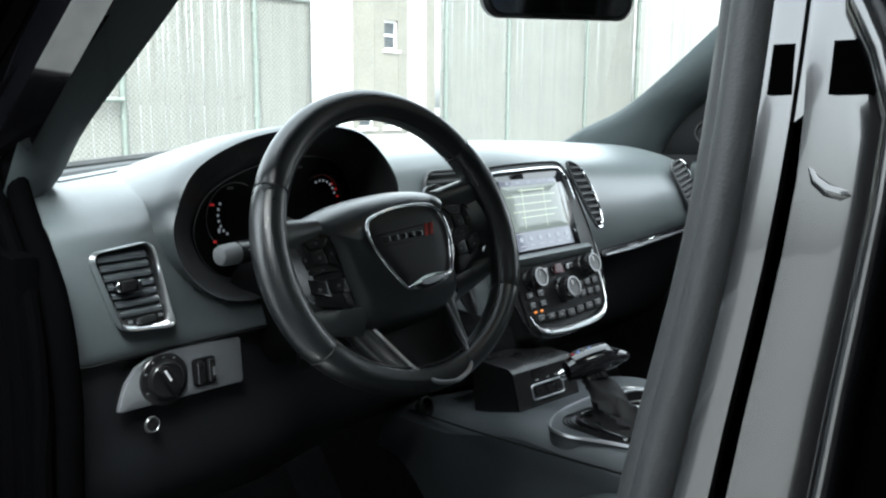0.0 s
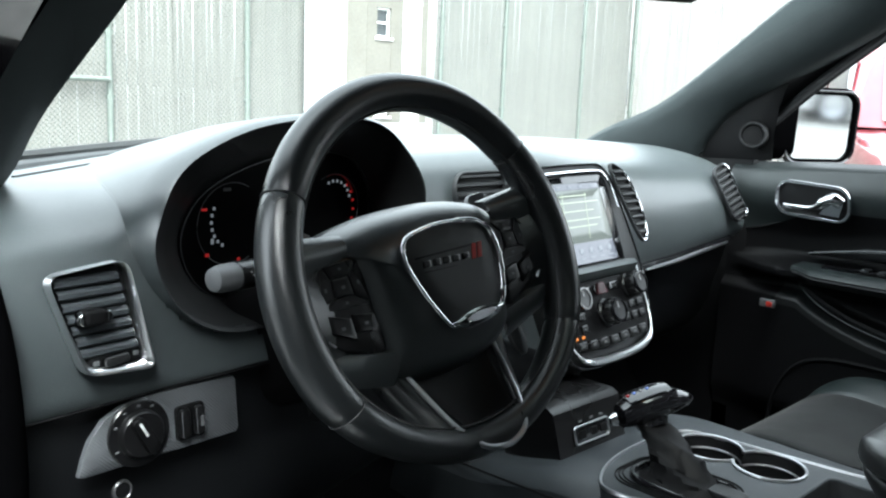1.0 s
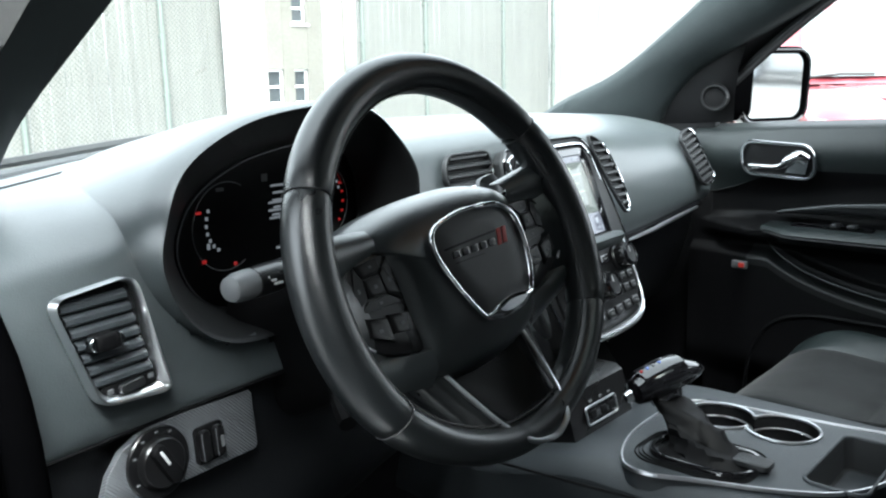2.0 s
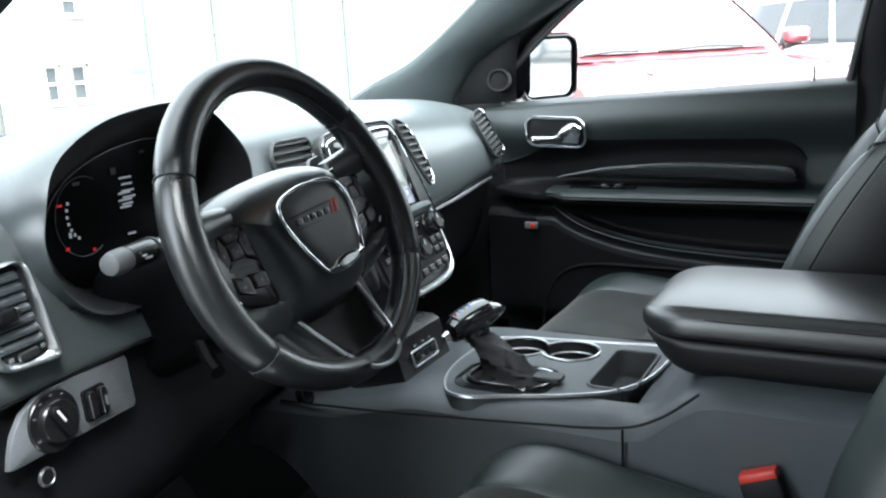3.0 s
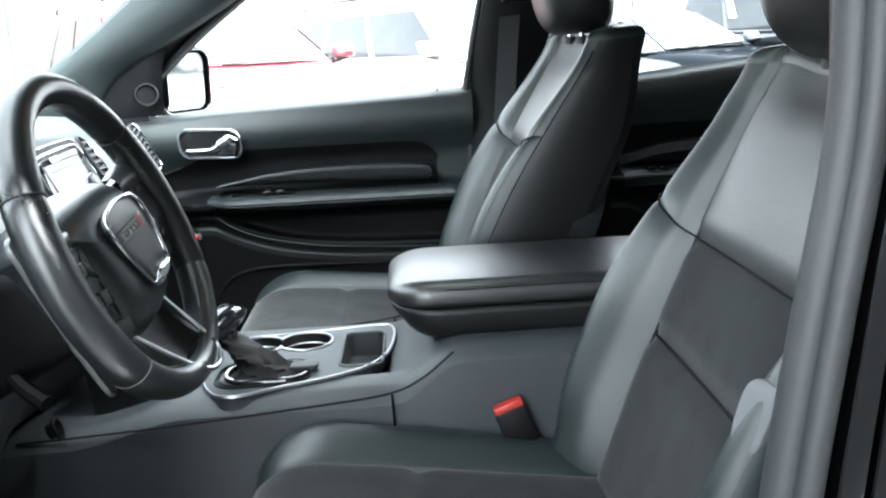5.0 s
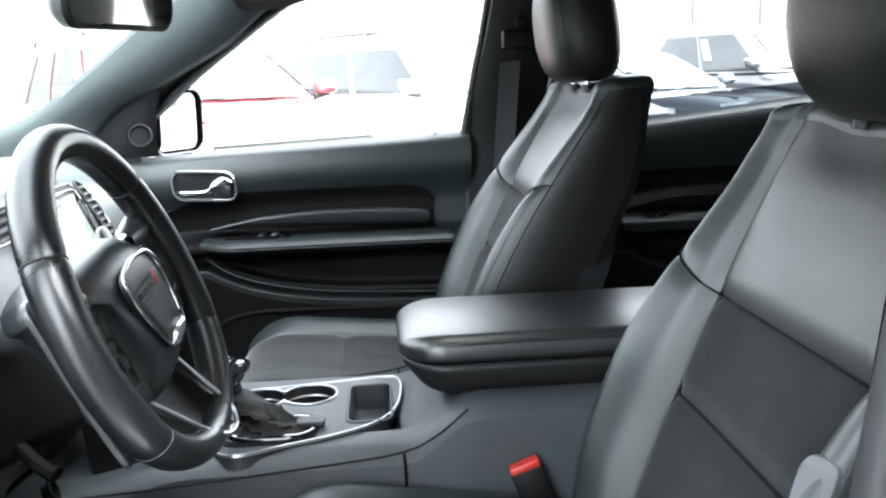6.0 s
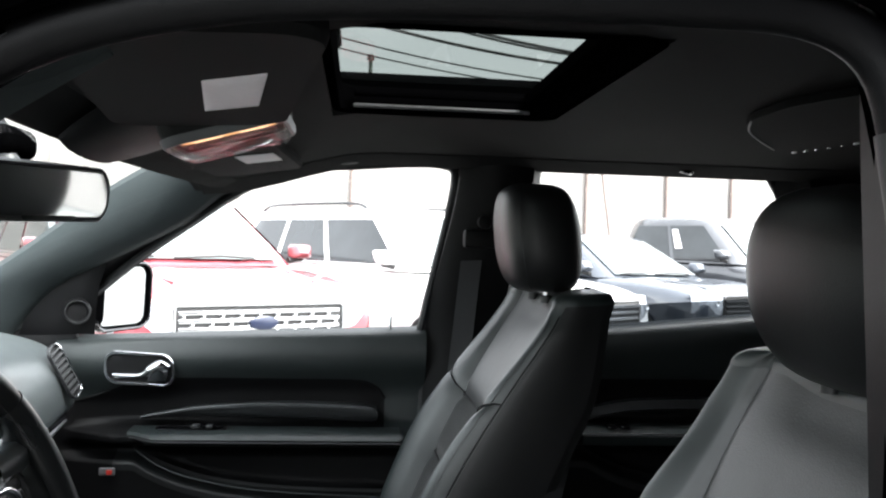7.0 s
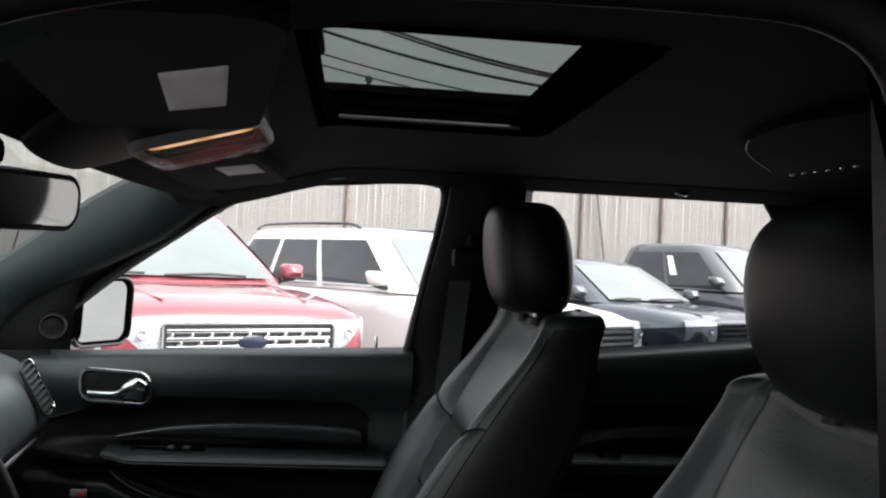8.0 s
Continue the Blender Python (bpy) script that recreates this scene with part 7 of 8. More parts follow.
def gear_shifter():
    s = thing("gear_shifter", (-.07, -.05, .81), "black gear shifter with leather gaiter", "gear lever")
    # gaiter
    b = V(-.082, -.078, .810)
    t = V(-.058, -.016, .862)
    rows = []
    for k in range(13):
        u = k / 12
        c = b.lerp(t, ease(u) * .5 + u * .5) + V(0, -.010 * math.sin(math.pi * u), 0)
        a0, a1 = lerp(.034, .020, u ** .6), lerp(.056, .021, u ** .45)
        row = []
        for j in range(28):
            an = 2 * math.pi * j / 28
            f = 1 + .10 * math.sin(5 * an + 2.3 * k) * math.sin(math.pi * u) + .05 * math.sin(k * 2.4) * math.sin(math.pi * u)
            row.append(c + V(a0 * math.cos(an) * f, a1 * math.sin(an) * f, .004 * math.sin(3 * an + k) * math.sin(math.pi * u)))
        rows.append(row)
    part("gaiter", rows_mesh(rows, close_u=True, cap=True), DARK, s, "creased leather gaiter")
    m = Matrix.Translation((-.082, -.078, .811))
    part("gaiter_ring", hoop([(x, y) for x, y in rrect(.070, .118, .030, 8)], m, .008, .006), GLOSS, s)
    part("gate_pointer", plate(rrect(.026, .040, .006), m @ Matrix.Translation((.006, -.052, .004)), .006, .002), HARD, s)
    for i in range(3):
        part("ring_line", hoop([(x, y) for x, y in rrect(.082 + .010 * i, .128 + .004 * i, .034, 8)], m @ Matrix.Translation((0, .006, -.001)), .0016, .0022), DARK, s)
    # neck collar
    n = t
    part("collar", tube([n + V(-.001, -.004, -.006), n, n + V(.002, .006, .008), n + V(.003, .009, .014)], [.018, .0205, .0200, .017], 16), GLOSS, s)
    # T-handle: loft along its length, pointing across and forward
    a, e = V(-.096, .004, .872), V(-.004, -.038, .889)
    ax = (e - a).normalized()
    sd = ax.cross(V(0, 0, 1)).normalized()
    up = sd.cross(ax)
    rows = []
    for k in range(17):
        u = k / 16
        c = a.lerp(e, u) + up * (.006 * math.sin(math.pi * u))
        wv = .0225 * (math.sin(math.pi * min(1, .12 + u * .9)) ** .45) * (1 - .12 * u)
        hv = .0205 * (math.sin(math.pi * min(1, .14 + u * .88)) ** .5) * (1 - .25 * u)
        rows.append([c + sd * wv * math.copysign(abs(math.cos(q)) ** .8, math.cos(q)) + up * hv * math.copysign(abs(math.sin(q)) ** .8, math.sin(q)) for q in (2 * math.pi * j / 20 for j in range(20))])
    kn = part("handle", rows_mesh(rows, close_u=True, cap=True), GLOSS, s, "black T-shaped handle")
    rows = []
    for k in range(9):
        u = .08 + .55 * k / 8
        c = a.lerp(e, u) + up * (.006 * math.sin(math.pi * u))
        rows.append([c + sd * .0185 * v + up * (.0205 - .005 * v * v - .004 * (u - .4) ** 2) for v in np.linspace(-.75, .75, 7)])
    part("gear_display", rows_mesh(rows), GLOSS, kn)
    part("throat", tube([n + V(.003, .008, .010), n + V(.006, .006, .024), a.lerp(e, .58)], [.0175, .0190, .0200], 14), RIM, s)
    for k, mat in enumerate((GLOWRED, GLOWBLUE, GLOWWHITE, GLOWBLUE)):
        c = a.lerp(e, .12 + .085 * k) + up * (.0200 + .006 * math.sin(math.pi * (.12 + .085 * k)))
        part("gear_mark", box(c - V(.0016, .0016, .0012), c + V(.0016, .0016, .0014), 0), mat, kn)
    part("release_button", tube([a + V(-.002, .004, -.004), a + V(-.008, .008, -.006)], [.009, .006], 12), CHROME, kn)


def armrest():
    a = thing("console_armrest", (-.005, -.44, .865), "padded black leather armrest on the console", "armrest")
    def section(y, z0, z1, w, rt, rb):
        out = []
        for sx, sz, a0, r in ((1, 1, 0, rt), (-1, 1, 90, rt), (-1, -1, 180, rb), (1, -1, 270, rb)):
            cx, cz = sx * (w - r), (z1 - r if sz > 0 else z0 + r)
            for k in range(7):
                an = radians(a0 + 15 * k)
                out.append(V(-.005 + cx + r * math.cos(an), y, cz + r * math.sin(an)))
        return out
    def nose(y, y0, r):
        """0 at the front edge, 1 behind its rounding."""
        t = min(1, max(0, (y0 - y) / r))
        return math.sqrt(max(0, 1 - (1 - t) ** 2))
    ys = [-.258 - .065 * (1 - math.cos(radians(a))) for a in range(0, 91, 9)] + list(np.linspace(-.35, -.66, 12)) + [-.672, -.68]
    def crown(row, z):
        return [V(p.x, p.y, p.z + .007 * max(0, 1 - ((p.x + .005) / .118) ** 2)) if p.z > z else p for p in row]
    lid, body = [], []
    for y in ys:
        k = nose(y, -.257, .065)
        z1 = .913 + .003 + .025 * k
        lid.append(crown(section(y, .9145 - .0075 * k, z1, .062 + .059 * k, .0015 + .0195 * k, .001 + .006 * k), .918))
    for y in ys:
        k = nose(y, -.257, .065)
        yb = y - .004
        row = section(yb, .8545, .9060, .062 + .0565 * k, .008 + .004 * k, .012 + .012 * k)
        body.append([V(-.005 + (p.x + .005) * (1 - .05 * g), p.y - .040 * g * max(0, 1 - (-.257 - y) / .12), p.z) for p, g in ((p, max(0, (.9060 - p.z) / .0515) ** 1.5) for p in row)])
    part("lid", rows_mesh(lid, close_u=True, cap=True), ARMSKIN, a, "padded leather lid with a rounded nose", angle=80)
    part("body", rows_mesh(body, close_u=True, cap=True), VINYL, a, "darker lower part", angle=80)
    for s in (-1, 1):
        part("lid_seam", tube(curve([(-.005 + s * .060, -.270, .9335), (-.005 + s * .103, -.296, .9320), (-.005 + s * .1165, -.34, .9315), (-.005 + s * .1170, -.45, .9315), (-.005 + s * .1170, -.65, .9315)], 24), .0010, 5), DARK, a)


# ---------------------------------------------------------------- seats
def seat(name, label, cx, back, cushion, head, tall, round_off=.40):
    """A front seat. back: foot (y, z), top (y, z), half width; cushion: rear y, front y, height; head: y, z."""
    t = thing(name, (cx, cushion[0] * .5 + cushion[1] * .5, .47), label, "car seat", "front seats")
    foot, top = V(0, *back[0]), V(0, *back[1])
    bend, bolster, hollow = back[3], back[4], back[5]
    def spine(s):
        p = foot.lerp(top, s)
        d = (top - foot).normalized()
        lean = ease((s - .72) / .28)
        n = V(0, lerp(d.z, 1.0, lean), lerp(-d.y, -.06, lean))
        return p + V(0, d.z, -d.y) * (bend * math.sin(math.pi * min(1, s * 1.05))), n
    def control(s):
        hw = back[2] * (lerp(.90, 1.0, ease(s / .35)) * lerp(1.0, .985, ease((s - .45) / .45)) * (1 - .04 * ease((s - .9) / .1)))
        bh = lerp(.026, bolster, 1 - ease((s - .38) / .52)) * lerp(.8, 1, ease(s / .2))
        dep = lerp(lerp(.135, .100, min(1, s / .8)), .055, ease((s - .76) / .24))
        inner = hw * lerp(.655, .75, ease((s - .35) / .6))
        return [(hw * .97, -dep), (hw, -dep * .5), (hw * .998, -dep * .04), (hw * .955, bh * .80), (hw * lerp(.86, .90, s), bh), (lerp(inner, hw * .86, .40), bh * .60), (inner, .0), (inner * .9, .006), (inner * .5, .004), (0, .003)]
    @functools.lru_cache(maxsize=None)
    def smooth_section(s):
        h = control(s)
        full = [(-a, b) for a, b in h] + [(a, b) for a, b in h[-2::-1]]
        return curve([(a, b, 0) for a, b in full], 109)     # 6 steps a span; 54 is the middle
    def dip(x, s):
        """The top edge sinks a little below the headrest."""
        return hollow * ease((s - .86) / .14) * (1 - ease((abs(x) - .06) / .09))
    def top_cap(r=.019):
        sec, (p, n) = smooth_section(1.0), spine(1.0)
        loop = [(q.x, q.y) for q in sec] + [(sec[108].x * c, sec[108].y - e) for c, e in ((.97, .018), (.85, .026), (.4, .03), (0, .03), (-.4, .03), (-.85, .026), (-.97, .018))]
        mid = -.045
        rows = []
        for k in range(7):
            a = k / 6 * math.pi / 2
            inset, up = r * (1 - math.cos(a)), r * math.sin(a)
            rows.append([V(cx + x * (1 - inset / .2), p.y + n.y * d2, p.z + n.z * d2 + up - dip(x, 1.0)) for x, d2 in ((x, mid + (d - mid) * (1 - inset / .055)) for x, d in loop)])
        last = rows[-1]
        rows.append([V(cx + (q.x - cx) * .9, lerp(q.y, p.y + mid, .5), q.z + .004) for q in last])
        rows.append([V(cx + (q.x - cx) * .85, p.y + mid, q.z + .006) for q in last])
        return rows_mesh(rows, close_u=True)
    def seam_at(i):
        """Height of the cross seam: level over the insert, rising towards the bolsters' outer sides."""
        return .605 + .085 * ease((abs(i - 54) - 18) / 26)
    def panel(i0, i1, s0, s1, ns, puff=.004, edge=.10, open_top=False):
        """Part of the backrest's face between two section points and two heights; a height of None stands for the cross seam."""
        rows = []
        for k in range(ns + 1):
            row = []
            for i in range(i0, i1 + 1):
                lo, hi = (seam_at(i) if v is None else v for v in (s0, s1))
                s = lerp(lo, hi, k / ns)
                q = smooth_section(round(s, 4))[i]
                p, n = spine(s)
                e = min((i - i0) / (i1 - i0), (i1 - i) / (i1 - i0), (s - lo) * 1.6, 1 if open_top else (hi - s) * 1.6)
                d = q.y - puff * (1 - ease(e / edge)) ** 2 * 1.3
                row.append(V(cx + q.x, p.y + n.y * d, p.z + n.z * d - dip(q.x, s)))
            rows.append(row)
        return rows_mesh(rows)
    for a, b, c, d in ((0, 15, 15, 36), (93, 108, 72, 93)):
        part("backrest_side", panel(a, b, .0, 1.0, 44, .002, .05, True), VINYL, t, "plain black side panel", angle=70)
        part("backrest_bolster", panel(c, d, .0, None, 26, .004, .08), LEATHER, t, "smooth leather bolster", angle=70)
        part("shoulder_bolster", panel(c, d, None, 1.0, 22, .003, .07, True), LEATHER, t, angle=70)
    part("upper_insert", panel(36, 72, None, 1.0, 22, .005, .08, True), INSERT, t, "smooth leather upper insert", angle=70)
    part("middle_insert", panel(36, 72, .385, None, 16, .006, .10), SUEDE, t, "charcoal suede insert", angle=70)
    part("lower_insert", panel(36, 72, .0, .385, 18, .006, .10), SUEDE, t, "charcoal suede insert", angle=70)
    part("top_pad", top_cap(), LEATHER, t, "rounded leather top", angle=70)
    # seams over the bolsters and the insert, piping along the bolsters
    def on_face(i, s, lift):
        q, (p, n) = smooth_section(round(s, 4))[i], spine(s)
        return V(cx + q.x, p.y + n.y * (q.y + lift), p.z + n.z * (q.y + lift))
    part("cross_seam", tube([on_face(i, seam_at(i), -.0015) for i in range(15, 94)], .0014, 5), DARK, t)
    part("insert_seam", tube([on_face(i, .385, -.0035) for i in range(36, 73)], .0016, 5), DARK, t)
    for i, j in ((15, 18), (93, 90)):
        part("bolster_seam", tube([on_face(i, lerp(.02, .97, k / 39), .0004) for k in range(40)], .0013, 5), DARK, t)
        part("bolster_stitch", tube([on_face(j, lerp(.30, .95, k / 39), .0003) for k in range(40)], .0007, 5), STITCH, t)
    for i in (36, 72):
        part("insert_edge", tube([on_face(i, lerp(.02, .97, k / 39), -.0030) for k in range(40)], .0014, 5), DARK, t)
    # rear shell, hard lower panel
    rows = []
    for k in range(25):
        s = k / 24
        sec, (p, n) = smooth_section(s), spine(s)
        x0, d0 = sec[0].x, sec[0].y
        rows.append([V(cx + x0 * c, p.y + n.y * (d0 - e), p.z + n.z * (d0 - e)) for c, e in ((1, 0), (.97, .018), (.85, .026), (.4, .03), (0, .03), (-.4, .03), (-.85, .026), (-.97, .018), (-1, 0))])
    part("backrest_shell", rows_mesh(rows), VINYL, t, angle=60)
    rows = []
    for k in range(15):
        s = .02 + .66 * k / 14
        sec, (p, n) = smooth_section(s), spine(s)
        x0, d0 = sec[0].x, sec[0].y
        w = .97 - .25 * ease((s - .5) / .2)
        rows.append([V(cx + x0 * c * w, p.y + n.y * (d0 - e), p.z + n.z * (d0 - e)) for c, e in ((1.03, -.04), (1.045, .0), (1.02, .032), (.6, .045), (0, .048), (-.6, .045), (-1.02, .032), (-1.045, .0), (-1.03, -.04))])
    part("back_panel", rows_mesh(rows), HARD, t, "hard plastic back panel", angle=60)
    # cushion
    y0, y1, zc, drop = cushion
    def cs(u):
        y = lerp(y0, y1, u)
        nose = min(1, max(0, (u - .74) / .26))
        z = zc - drop * (1 - u) - .085 * (1 - math.sqrt(max(0, 1 - nose ** 2.4)))
        hw = lerp(.235, .255, u) * (1 - .10 * ease((u - .85) / .15))
        bh = .016 * ease(u / .25) * (1 - .60 * ease((u - .72) / .28)) + .005
        inner = .150
        half = [(hw * .97, -.13), (hw, -.07), (hw * .995, -.02), (hw * .93, bh * .85), (hw * .82, bh), (inner * 1.10, bh * .35), (inner, -.002), (inner * .92, .005), (inner * .5, .004), (0, .004)]
        full = [(-a, b) for a, b in half] + [(a, b) for a, b in half[-2::-1]]
        return y, z, curve([(a, b, 0) for a, b in full], 109)
    def cpanel(i0, i1, s0, s1, ns, puff=.005, edge=.10):
        rows = []
        for k in range(ns + 1):
            s = lerp(s0, s1, k / ns)
            y, z, sec = cs(s)
            row = []
            for i in range(i0, i1 + 1):
                e = min((i - i0) / (i1 - i0), (i1 - i) / (i1 - i0), (s - s0) * 1.6 if s0 > 0 else 1, (s1 - s) * 1.6 if s1 < 1 else 1)
                row.append(V(cx + sec[i].x, y, z + sec[i].y - puff * (1 - ease(e / edge)) ** 2 * 1.3))
            rows.append(row)
        return rows_mesh(rows)
    part("cushion_bolster", cpanel(0, 36, 0, 1, 60, .004, .06), LEATHER, t, "smooth leather bolster", angle=70)
    part("cushion_bolster", cpanel(72, 108, 0, 1, 60, .004, .06), LEATHER, t, "smooth leather bolster", angle=70)
    part("cushion_insert", cpanel(36, 72, 0, .55, 22), SUEDE, t, "charcoal suede seat panel", angle=70)
    part("front_insert", cpanel(36, 72, .55, 1, 40), SUEDE, t, "charcoal suede seat panel", angle=70)
    y, z, sec = cs(1.0)
    part("cushion_front", rows_mesh([[V(cx + p.x, y, z + p.y) for p in sec], [V(cx + p.x * .98, y + .012, z + p.y * .6 - .03) for p in sec], [V(cx + p.x * .95, y + .0, z - .14 + .1 * min(p.y, 0)) for p in sec]]), LEATHER, t, angle=70)
    part("seat_base", box((cx - .20, y0 + .02, .47), (cx + .20, y1 - .06, zc - .12), .02), HARD, t)
    for sgn in (-1, 1):
        part("seat_rail", box((cx + sgn * .19 - .018, y0 - .08, .445), (cx + sgn * .19 + .018, y1 - .02, .48), .004), SATIN, t)
        part("side_cover", box((cx + sgn * .225 - .02, y0 - .02, zc - .20), (cx + sgn * .225 + .02, y1 - .10, zc - .11), .015), HARD, t)
    # headrest
    hy, hz = head
    def head_ring(a):
        v, kk = math.sin(a), max(.02, abs(math.cos(a))) ** round_off
        w, dpt = .128 * (.95 + .05 * math.cos(v * 1.3)) * kk, .070 * kk
        yy = hy + .012 * v - .006
        return [V(cx + w * math.copysign(abs(math.cos(q)) ** .66, math.cos(q)), yy + dpt * math.copysign(abs(math.sin(q)) ** .72, math.sin(q)), hz + tall * math.copysign(abs(v) ** .9, v)) for q in (2 * math.pi * j / 40 for j in range(40))]
    angles = [radians(-89 + 178 * k / 28) for k in range(29)]
    hr = part("headrest", rows_mesh([head_ring(a) for a in angles], close_u=True, cap=True), VINYL, t, "black headrest with a smooth leather face", angle=70)
    mid = V(cx, hy, hz)
    part("face_cover", rows_mesh([[mid + (p - mid) * 1.012 for p in head_ring(a)[4:17]] for a in angles[1:28]]), HEADSKIN, hr, "smooth leather face", angle=70)
    for j in (4, 16):
        part("headrest_seam", tube([head_ring(a)[j] for a in angles[3:26]], .0011, 5), STITCH, hr)
    ztop = top.z + .019 - hollow
    for sgn in (-1, 1):
        p = V(cx + sgn * .055, hy - .016, ztop - .012)
        part("headrest_post", tube([p, p + V(0, .001, hz - tall + .02 - p.z)], .006, 12), CHROME, t, "chrome headrest post")
        part("post_guide", lathe([(.011, -.01), (.011, .002), (.009, .004), (.0062, .004)], Matrix.Translation(p + V(0, 0, .010)), 16), HARD, t)
    return t


def belts():
    b = thing("belt_buckle", (-.10, -.42, .62), "black belt buckle with a red press button", "belt buckle")
    bm = axes((-.192, -.418, .775), (0, .9, -.35), (.1, .35, .9))
    part("stalk", tube([(-.196, -.50, .58), (-.194, -.47, .66), (-.192, -.44, .735)], .012, 8, squash=.6), DARK, b)
    part("housing", box((-.022, -.046, -.012), (.022, .008, .012), .005, m=bm), DARK, b)
    part("press_button", box((-.0205, .004, -.010), (.0205, .016, .0125), .003, m=bm), REDPLASTIC, b, "red press button")
    part("anchor", box((-.205, -.56, .655), (-.188, -.45, .668), .003), SATIN, b)
    l = thing("seat_belt", (.70, -.56, 1.2), "dark belt webbing hanging on the far pillar", "seat belt")
    part("webbing", rows_mesh([[V(.695 - .03 * t + dx * .2, -.545 + dx * 1.0 + .06 * t, 1.36 - .62 * t) for dx in (-.022, .0, .022)] for t in np.linspace(0, 1, 14)]), BELT, l)
    part("guide_loop", box((.655, -.605, 1.345), (.690, -.520, 1.385), .008), DARK, l)
    part("guide_bolt", lathe([(.016, 0), (.014, .008), (.001, .010)], axes((.655, -.562, 1.40), (0, 1, 0), (0, 0, 1)) @ Matrix.Diagonal((1, 1, -1, 1)), 16), DARK, l)
    k = thing("driver_seat_belt", (-.66, -.60, .78), "dark belt webbing with a grey-gripped steel tongue beside the driver's seat", "seat belt")
    rows = []
    for t in np.linspace(0, 1, 26):
        c = V(lerp(-.672, -.640, ease(t)), lerp(-.640, -.590, t ** .8), lerp(1.40, .74, t))
        turn = .25 + .35 * t + .12 * math.sin(5 * t)
        rows.append([c + V(-math.sin(turn) * dx * .6, math.cos(turn) * dx, .004 * math.sin(9 * t + dx * 60)) for dx in (-.0235, -.012, 0, .012, .0235)])
    part("webbing", solid_rows(rows, (-.0013, 0, 0)), BELT, k)
    tg = axes((-.640, -.566, .962), (.10, -.34, .93), (.85, .50, .10))
    part("tongue_grip", plate([(p.x, p.y) for p in curve([(-.026, -.012, 0), (.020, -.016, 0), (.030, -.006, 0), (.028, .010, 0), (.012, .016, 0), (-.026, .012, 0)], 30, closed=True)], tg, .010, .004), GREYCAP, k, "grey plastic grip")
    part("tongue", plate(rrect(.034, .020, .004), tg @ Matrix.Translation((-.040, .001, .004)), .003, .001), SATIN, k, "bright steel tongue")
    part("tongue_slot", plate(rrect(.012, .009, .002), tg @ Matrix.Translation((-.042, .001, .0071)), .0004, .0001), DARK, k)


# ---------------------------------------------------------------- overhead
def visor(name, label, cx, cy, cz, tilt, yaw, lab, lean=0.0):
    v = thing(name, (cx, cy, cz), label, "sun visor", "sun visors")
    m = Matrix.Translation((cx, cy, cz)) @ pose(0, 0, 0, tilt, 0, yaw)
    rows = []
    for k, z in ((.97, .010), (1.0, .004), (1.0, -.004), (.97, -.010), (.5, -.012), (.02, -.012)):
        rows.append([m @ V(x * k, y * k, z) for x, y in rrect(.40, .165, .04, 6)])
    part("board", rows_mesh(rows, close_u=True, cap=True), FELT, v)
    part("hinge_rod", tube([m @ V(-.19 if cx < 0 else .19, .075, .0), m @ V(.19 if cx < 0 else -.19, .075, .0)], .006, 8), DARK, v)
    part("warning_label", plate([(x + lean * y, y) for x, y in rrect(lab[2], lab[3], .002, 2)], m @ Matrix.Translation((lab[0], lab[1], -.0118)) @ pose(0, 0, 0, 180, 0, 0), .0008, .0002), LABEL, v, "pale printed label with unreadable lines")
    return v


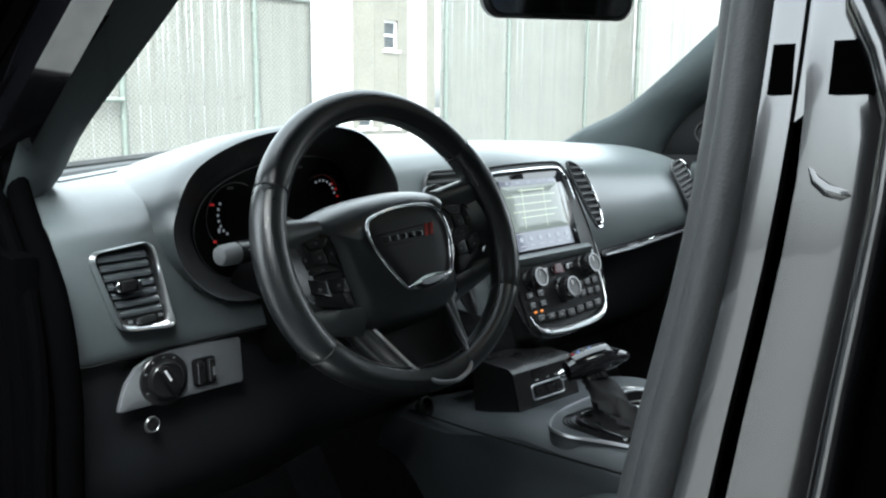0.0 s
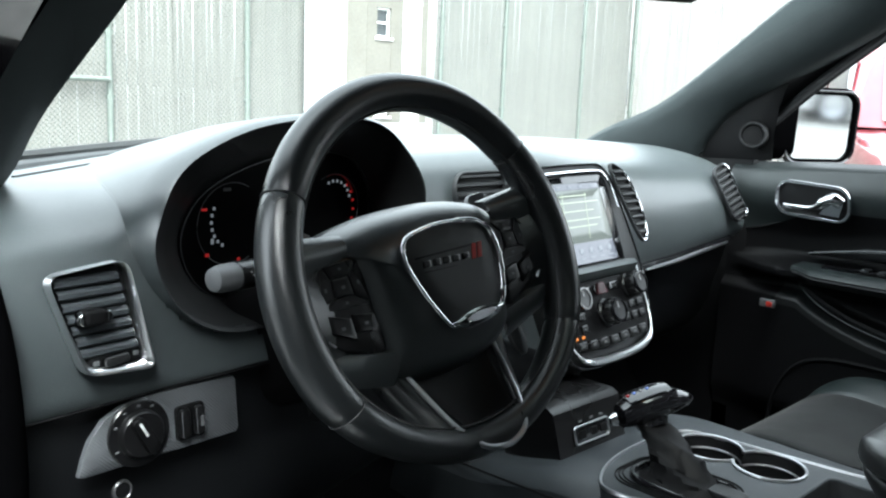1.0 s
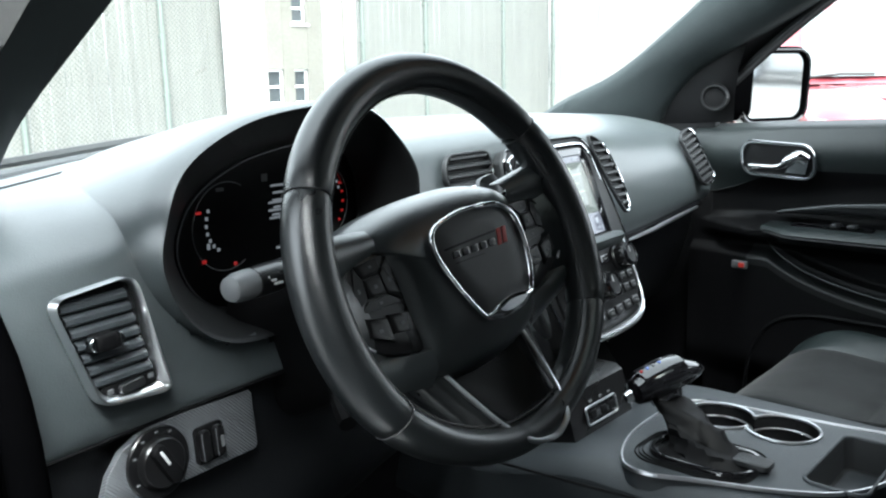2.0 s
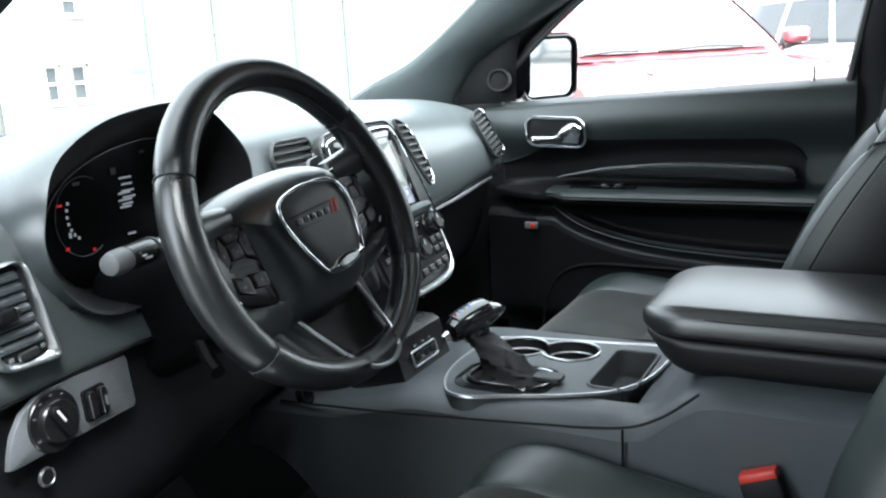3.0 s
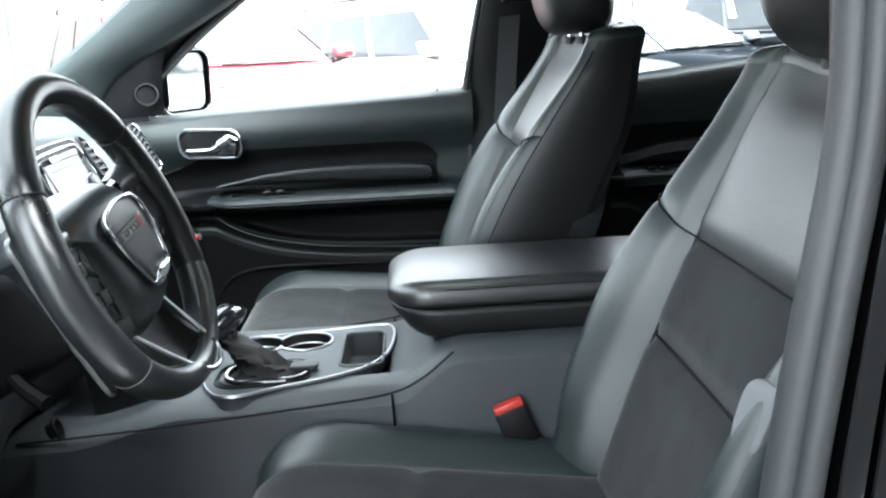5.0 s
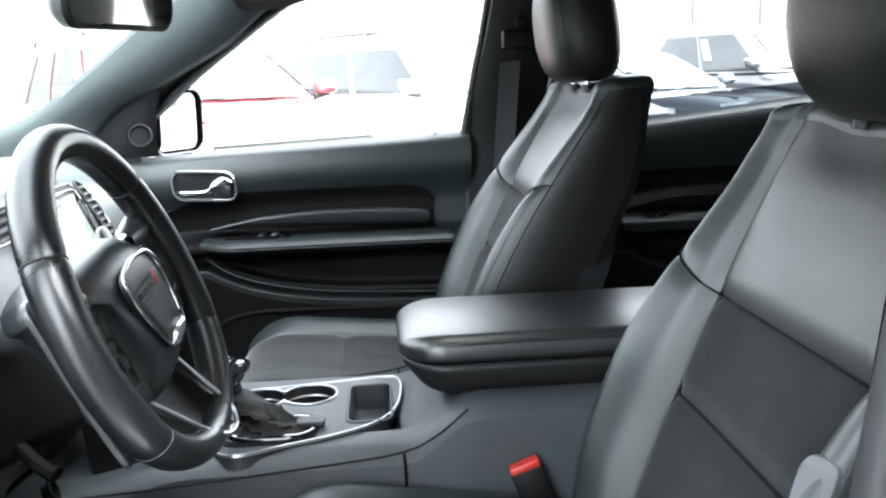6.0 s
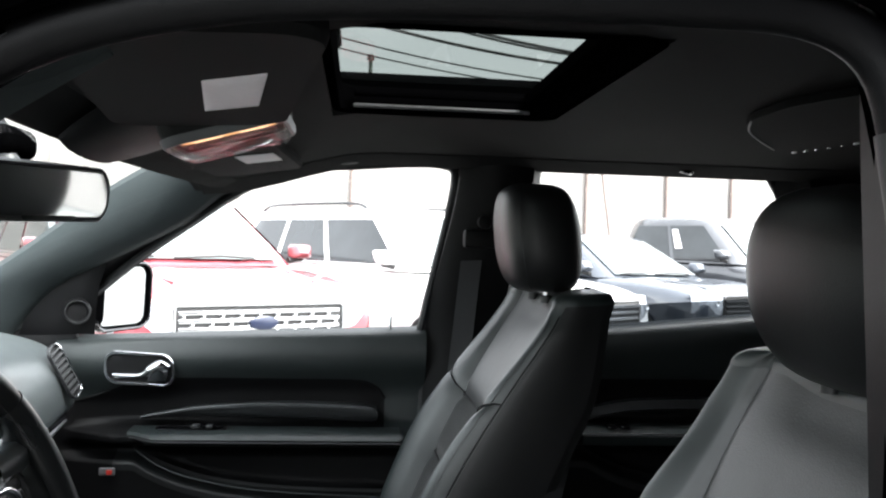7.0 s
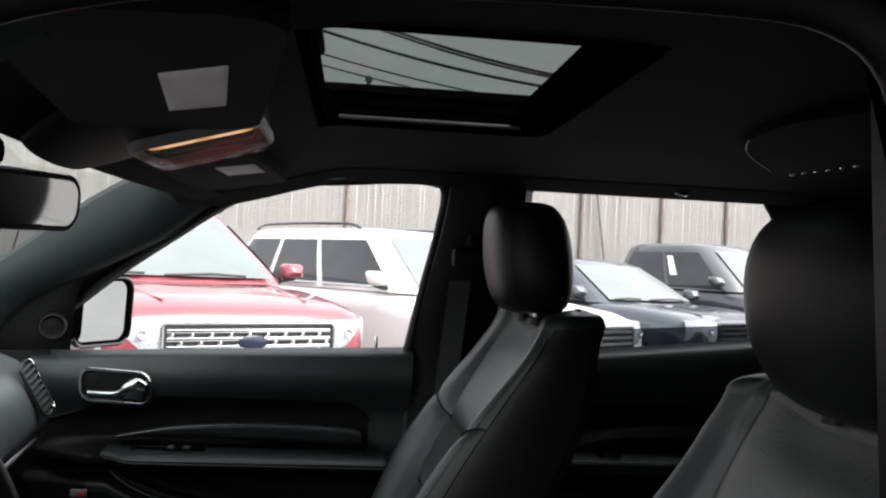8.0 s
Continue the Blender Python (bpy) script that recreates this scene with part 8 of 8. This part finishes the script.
def overhead():
    visor("sun_visor", "black fabric sun visor folded up with a pale label", -.46, -.172, 1.467, -4, 9, (-.004, -.027, .141, .044), -.66)
    visor("passenger_visor", "black fabric sun visor before the passenger with a pale label", .345, -.098, 1.487, -8, -3, (-.06, -.038, .105, .060))
    o = thing("overhead_console", (-.02, -.12, 1.50), "black overhead console with a lit reading lamp", "overhead console")
    a, b = V(-.080, .02, 1.430), V(-.075, -.27, 1.585)
    rows = []
    for k in range(17):
        t = k / 16
        c = a.lerp(b, t)
        w = .165 * (math.sin(math.pi * min(.98, .10 + t * .9)) ** .35)
        h = .030 * (math.sin(math.pi * min(.97, .08 + t * .9)) ** .5)
        rows.append([c + V(w * math.cos(q), 0, -h * math.sin(q) * (1 if math.sin(q) > 0 else .2) + .02) for q in np.linspace(0, 2 * math.pi, 24, endpoint=False)])
    part("housing", rows_mesh(rows, close_u=True, cap=True), DARK, o)
    m = axes((-.160, -.155, 1.4640), (1, 0, 0), (0, -.96, .27))
    if (m.to_3x3() @ V(0, 0, 1)).z > 0:
        m = m @ Matrix.Diagonal((-1, 1, -1, 1))
    part("lamp_tray", rows_mesh([[m @ V(x * k, y * k, z) for x, y in rrect(.138, .134, .022, 6)] for k, z in ((.98, .002), (1.02, -.012), (1.06, -.045), (1.0, -.055))], close_u=True, cap=True), DARK, o)
    part("lamp_frame", hoop(rrect(.132, .128, .020, 6), m, .010, .010), GREYCAP, o)
    ln = part("lens", plate(rrect(.124, .120, .016, 6), m @ Matrix.Translation((0, 0, .006)), .010, .004), LENS, o, "clear lamp lens")
    ln.visible_shadow = False
    part("lamp_bowl", plate(rrect(.122, .118, .016, 6), m, .0015, .0005), material("lamp_bowl", (.42, .41, .40), .3, vary=.2, scale=60), o)
    part("amber_half", plate(rrect(.050, .110, .012, 5), m @ Matrix.Translation((-.032, 0, .001)), .0015, .0005), GLOWAMBER, o, "warm glowing half of the lamp")
    for y in (-.022, .028):
        part("bulb", tube([m @ V(-.030, y - .020, .003), m @ V(-.030, y - .014, .003), m @ V(-.030, y + .014, .003), m @ V(-.030, y + .020, .003)], [.0015, .0034, .0034, .0015], 8), GLOWWARM, o, "warm glowing bulb")
    part("divider", plate(rrect(.010, .10, .003), m @ Matrix.Translation((.012, 0, .0015)), .004, .001), GREYCAP, o)
    # rear-view mirror
    r = thing("rear_view_mirror", (0, .12, 1.47), "black interior rear-view mirror", "mirror")
    part("stem", tube(curve([(-.02, .16, 1.475), (-.03, .14, 1.445), (-.038, .108, 1.405)], 8), [.022, .018, .016, .014, .013, .013, .013, .013], 10), HARD, r)
    part("sensor_pod", box((-.05, .12, 1.44), (.04, .19, 1.480), .015, 3), SHADEBLACK, r)
    mm = axes((-.040, .083, 1.398), (1, -.29, .03), (0, -.09, 1))
    if (mm.to_3x3() @ V(0, 0, 1)).y > 0:
        mm = mm @ Matrix.Diagonal((-1, 1, -1, 1))
    ol = rrect(.245, .066, .026, 6)
    rows = [[mm @ V(x * k, y * k2, z) for x, y in ol] for k, k2, z in ((.55, .5, -.034), (.9, .85, -.026), (1.03, 1.08, -.008), (1.04, 1.10, .004), (1.0, 1.0, .008), (.97, .93, .006))]
    part("shell", rows_mesh(rows, close_u=True, cap=True), HARD, r)
    part("mirror_glass", flat_face(rrect(.234, .058, .022, 6), mm @ Matrix.Translation((0, 0, .0078))), MIRROR, r, "mirror glass", smooth=False)
    part("button_strip", plate(rrect(.10, .006, .002), mm @ Matrix.Translation((0, -.031, .006)), .0035, .001), DARK, r)
    # grab handle and coat hook on the far rail
    for y, nm in ((-.22, 1), (-.985, 0)):
        g = thing("grab_handle", (.66, y, 1.54), "black folded grab handle on the roof rail", "grab handle", "grab handles")
        if nm:
            part("grip", tube(curve([(.655, y + .09, 1.532), (.640, y + .07, 1.520), (.636, y, 1.516), (.640, y - .07, 1.522), (.655, y - .09, 1.534)], 20), .010, 10), HARD, g)
            for s in (-1, 1):
                part("mount", box((.645, y + s * .09 - .014, 1.522), (.672, y + s * .09 + .014, 1.548), .006), HARD, g)
        else:
            part("hook", tube(curve([(.655, y + .03, 1.545), (.635, y + .015, 1.530), (.630, y - .01, 1.522), (.645, y - .02, 1.528)], 12), .008, 8), GLOSS, g)
            part("mount", box((.645, y + .01, 1.535), (.672, y + .05, 1.562), .006), HARD, g)


centre_console()
gear_shifter()
armrest()
seat("front_seat", "black leather driver's seat with suede inserts", -.412, ((-.512, .69), (-.752, 1.222), .255, .010, .066, .012), (-.56, -.070, .768, .065), (-.735, 1.318), .090, .58)
seat("front_seat", "black leather passenger seat with suede inserts", .405, ((-.375, .735), (-.634, 1.257), .235, .016, .055, .012), (-.42, .070, .768, .040), (-.615, 1.366), .096)
belts()
overhead()
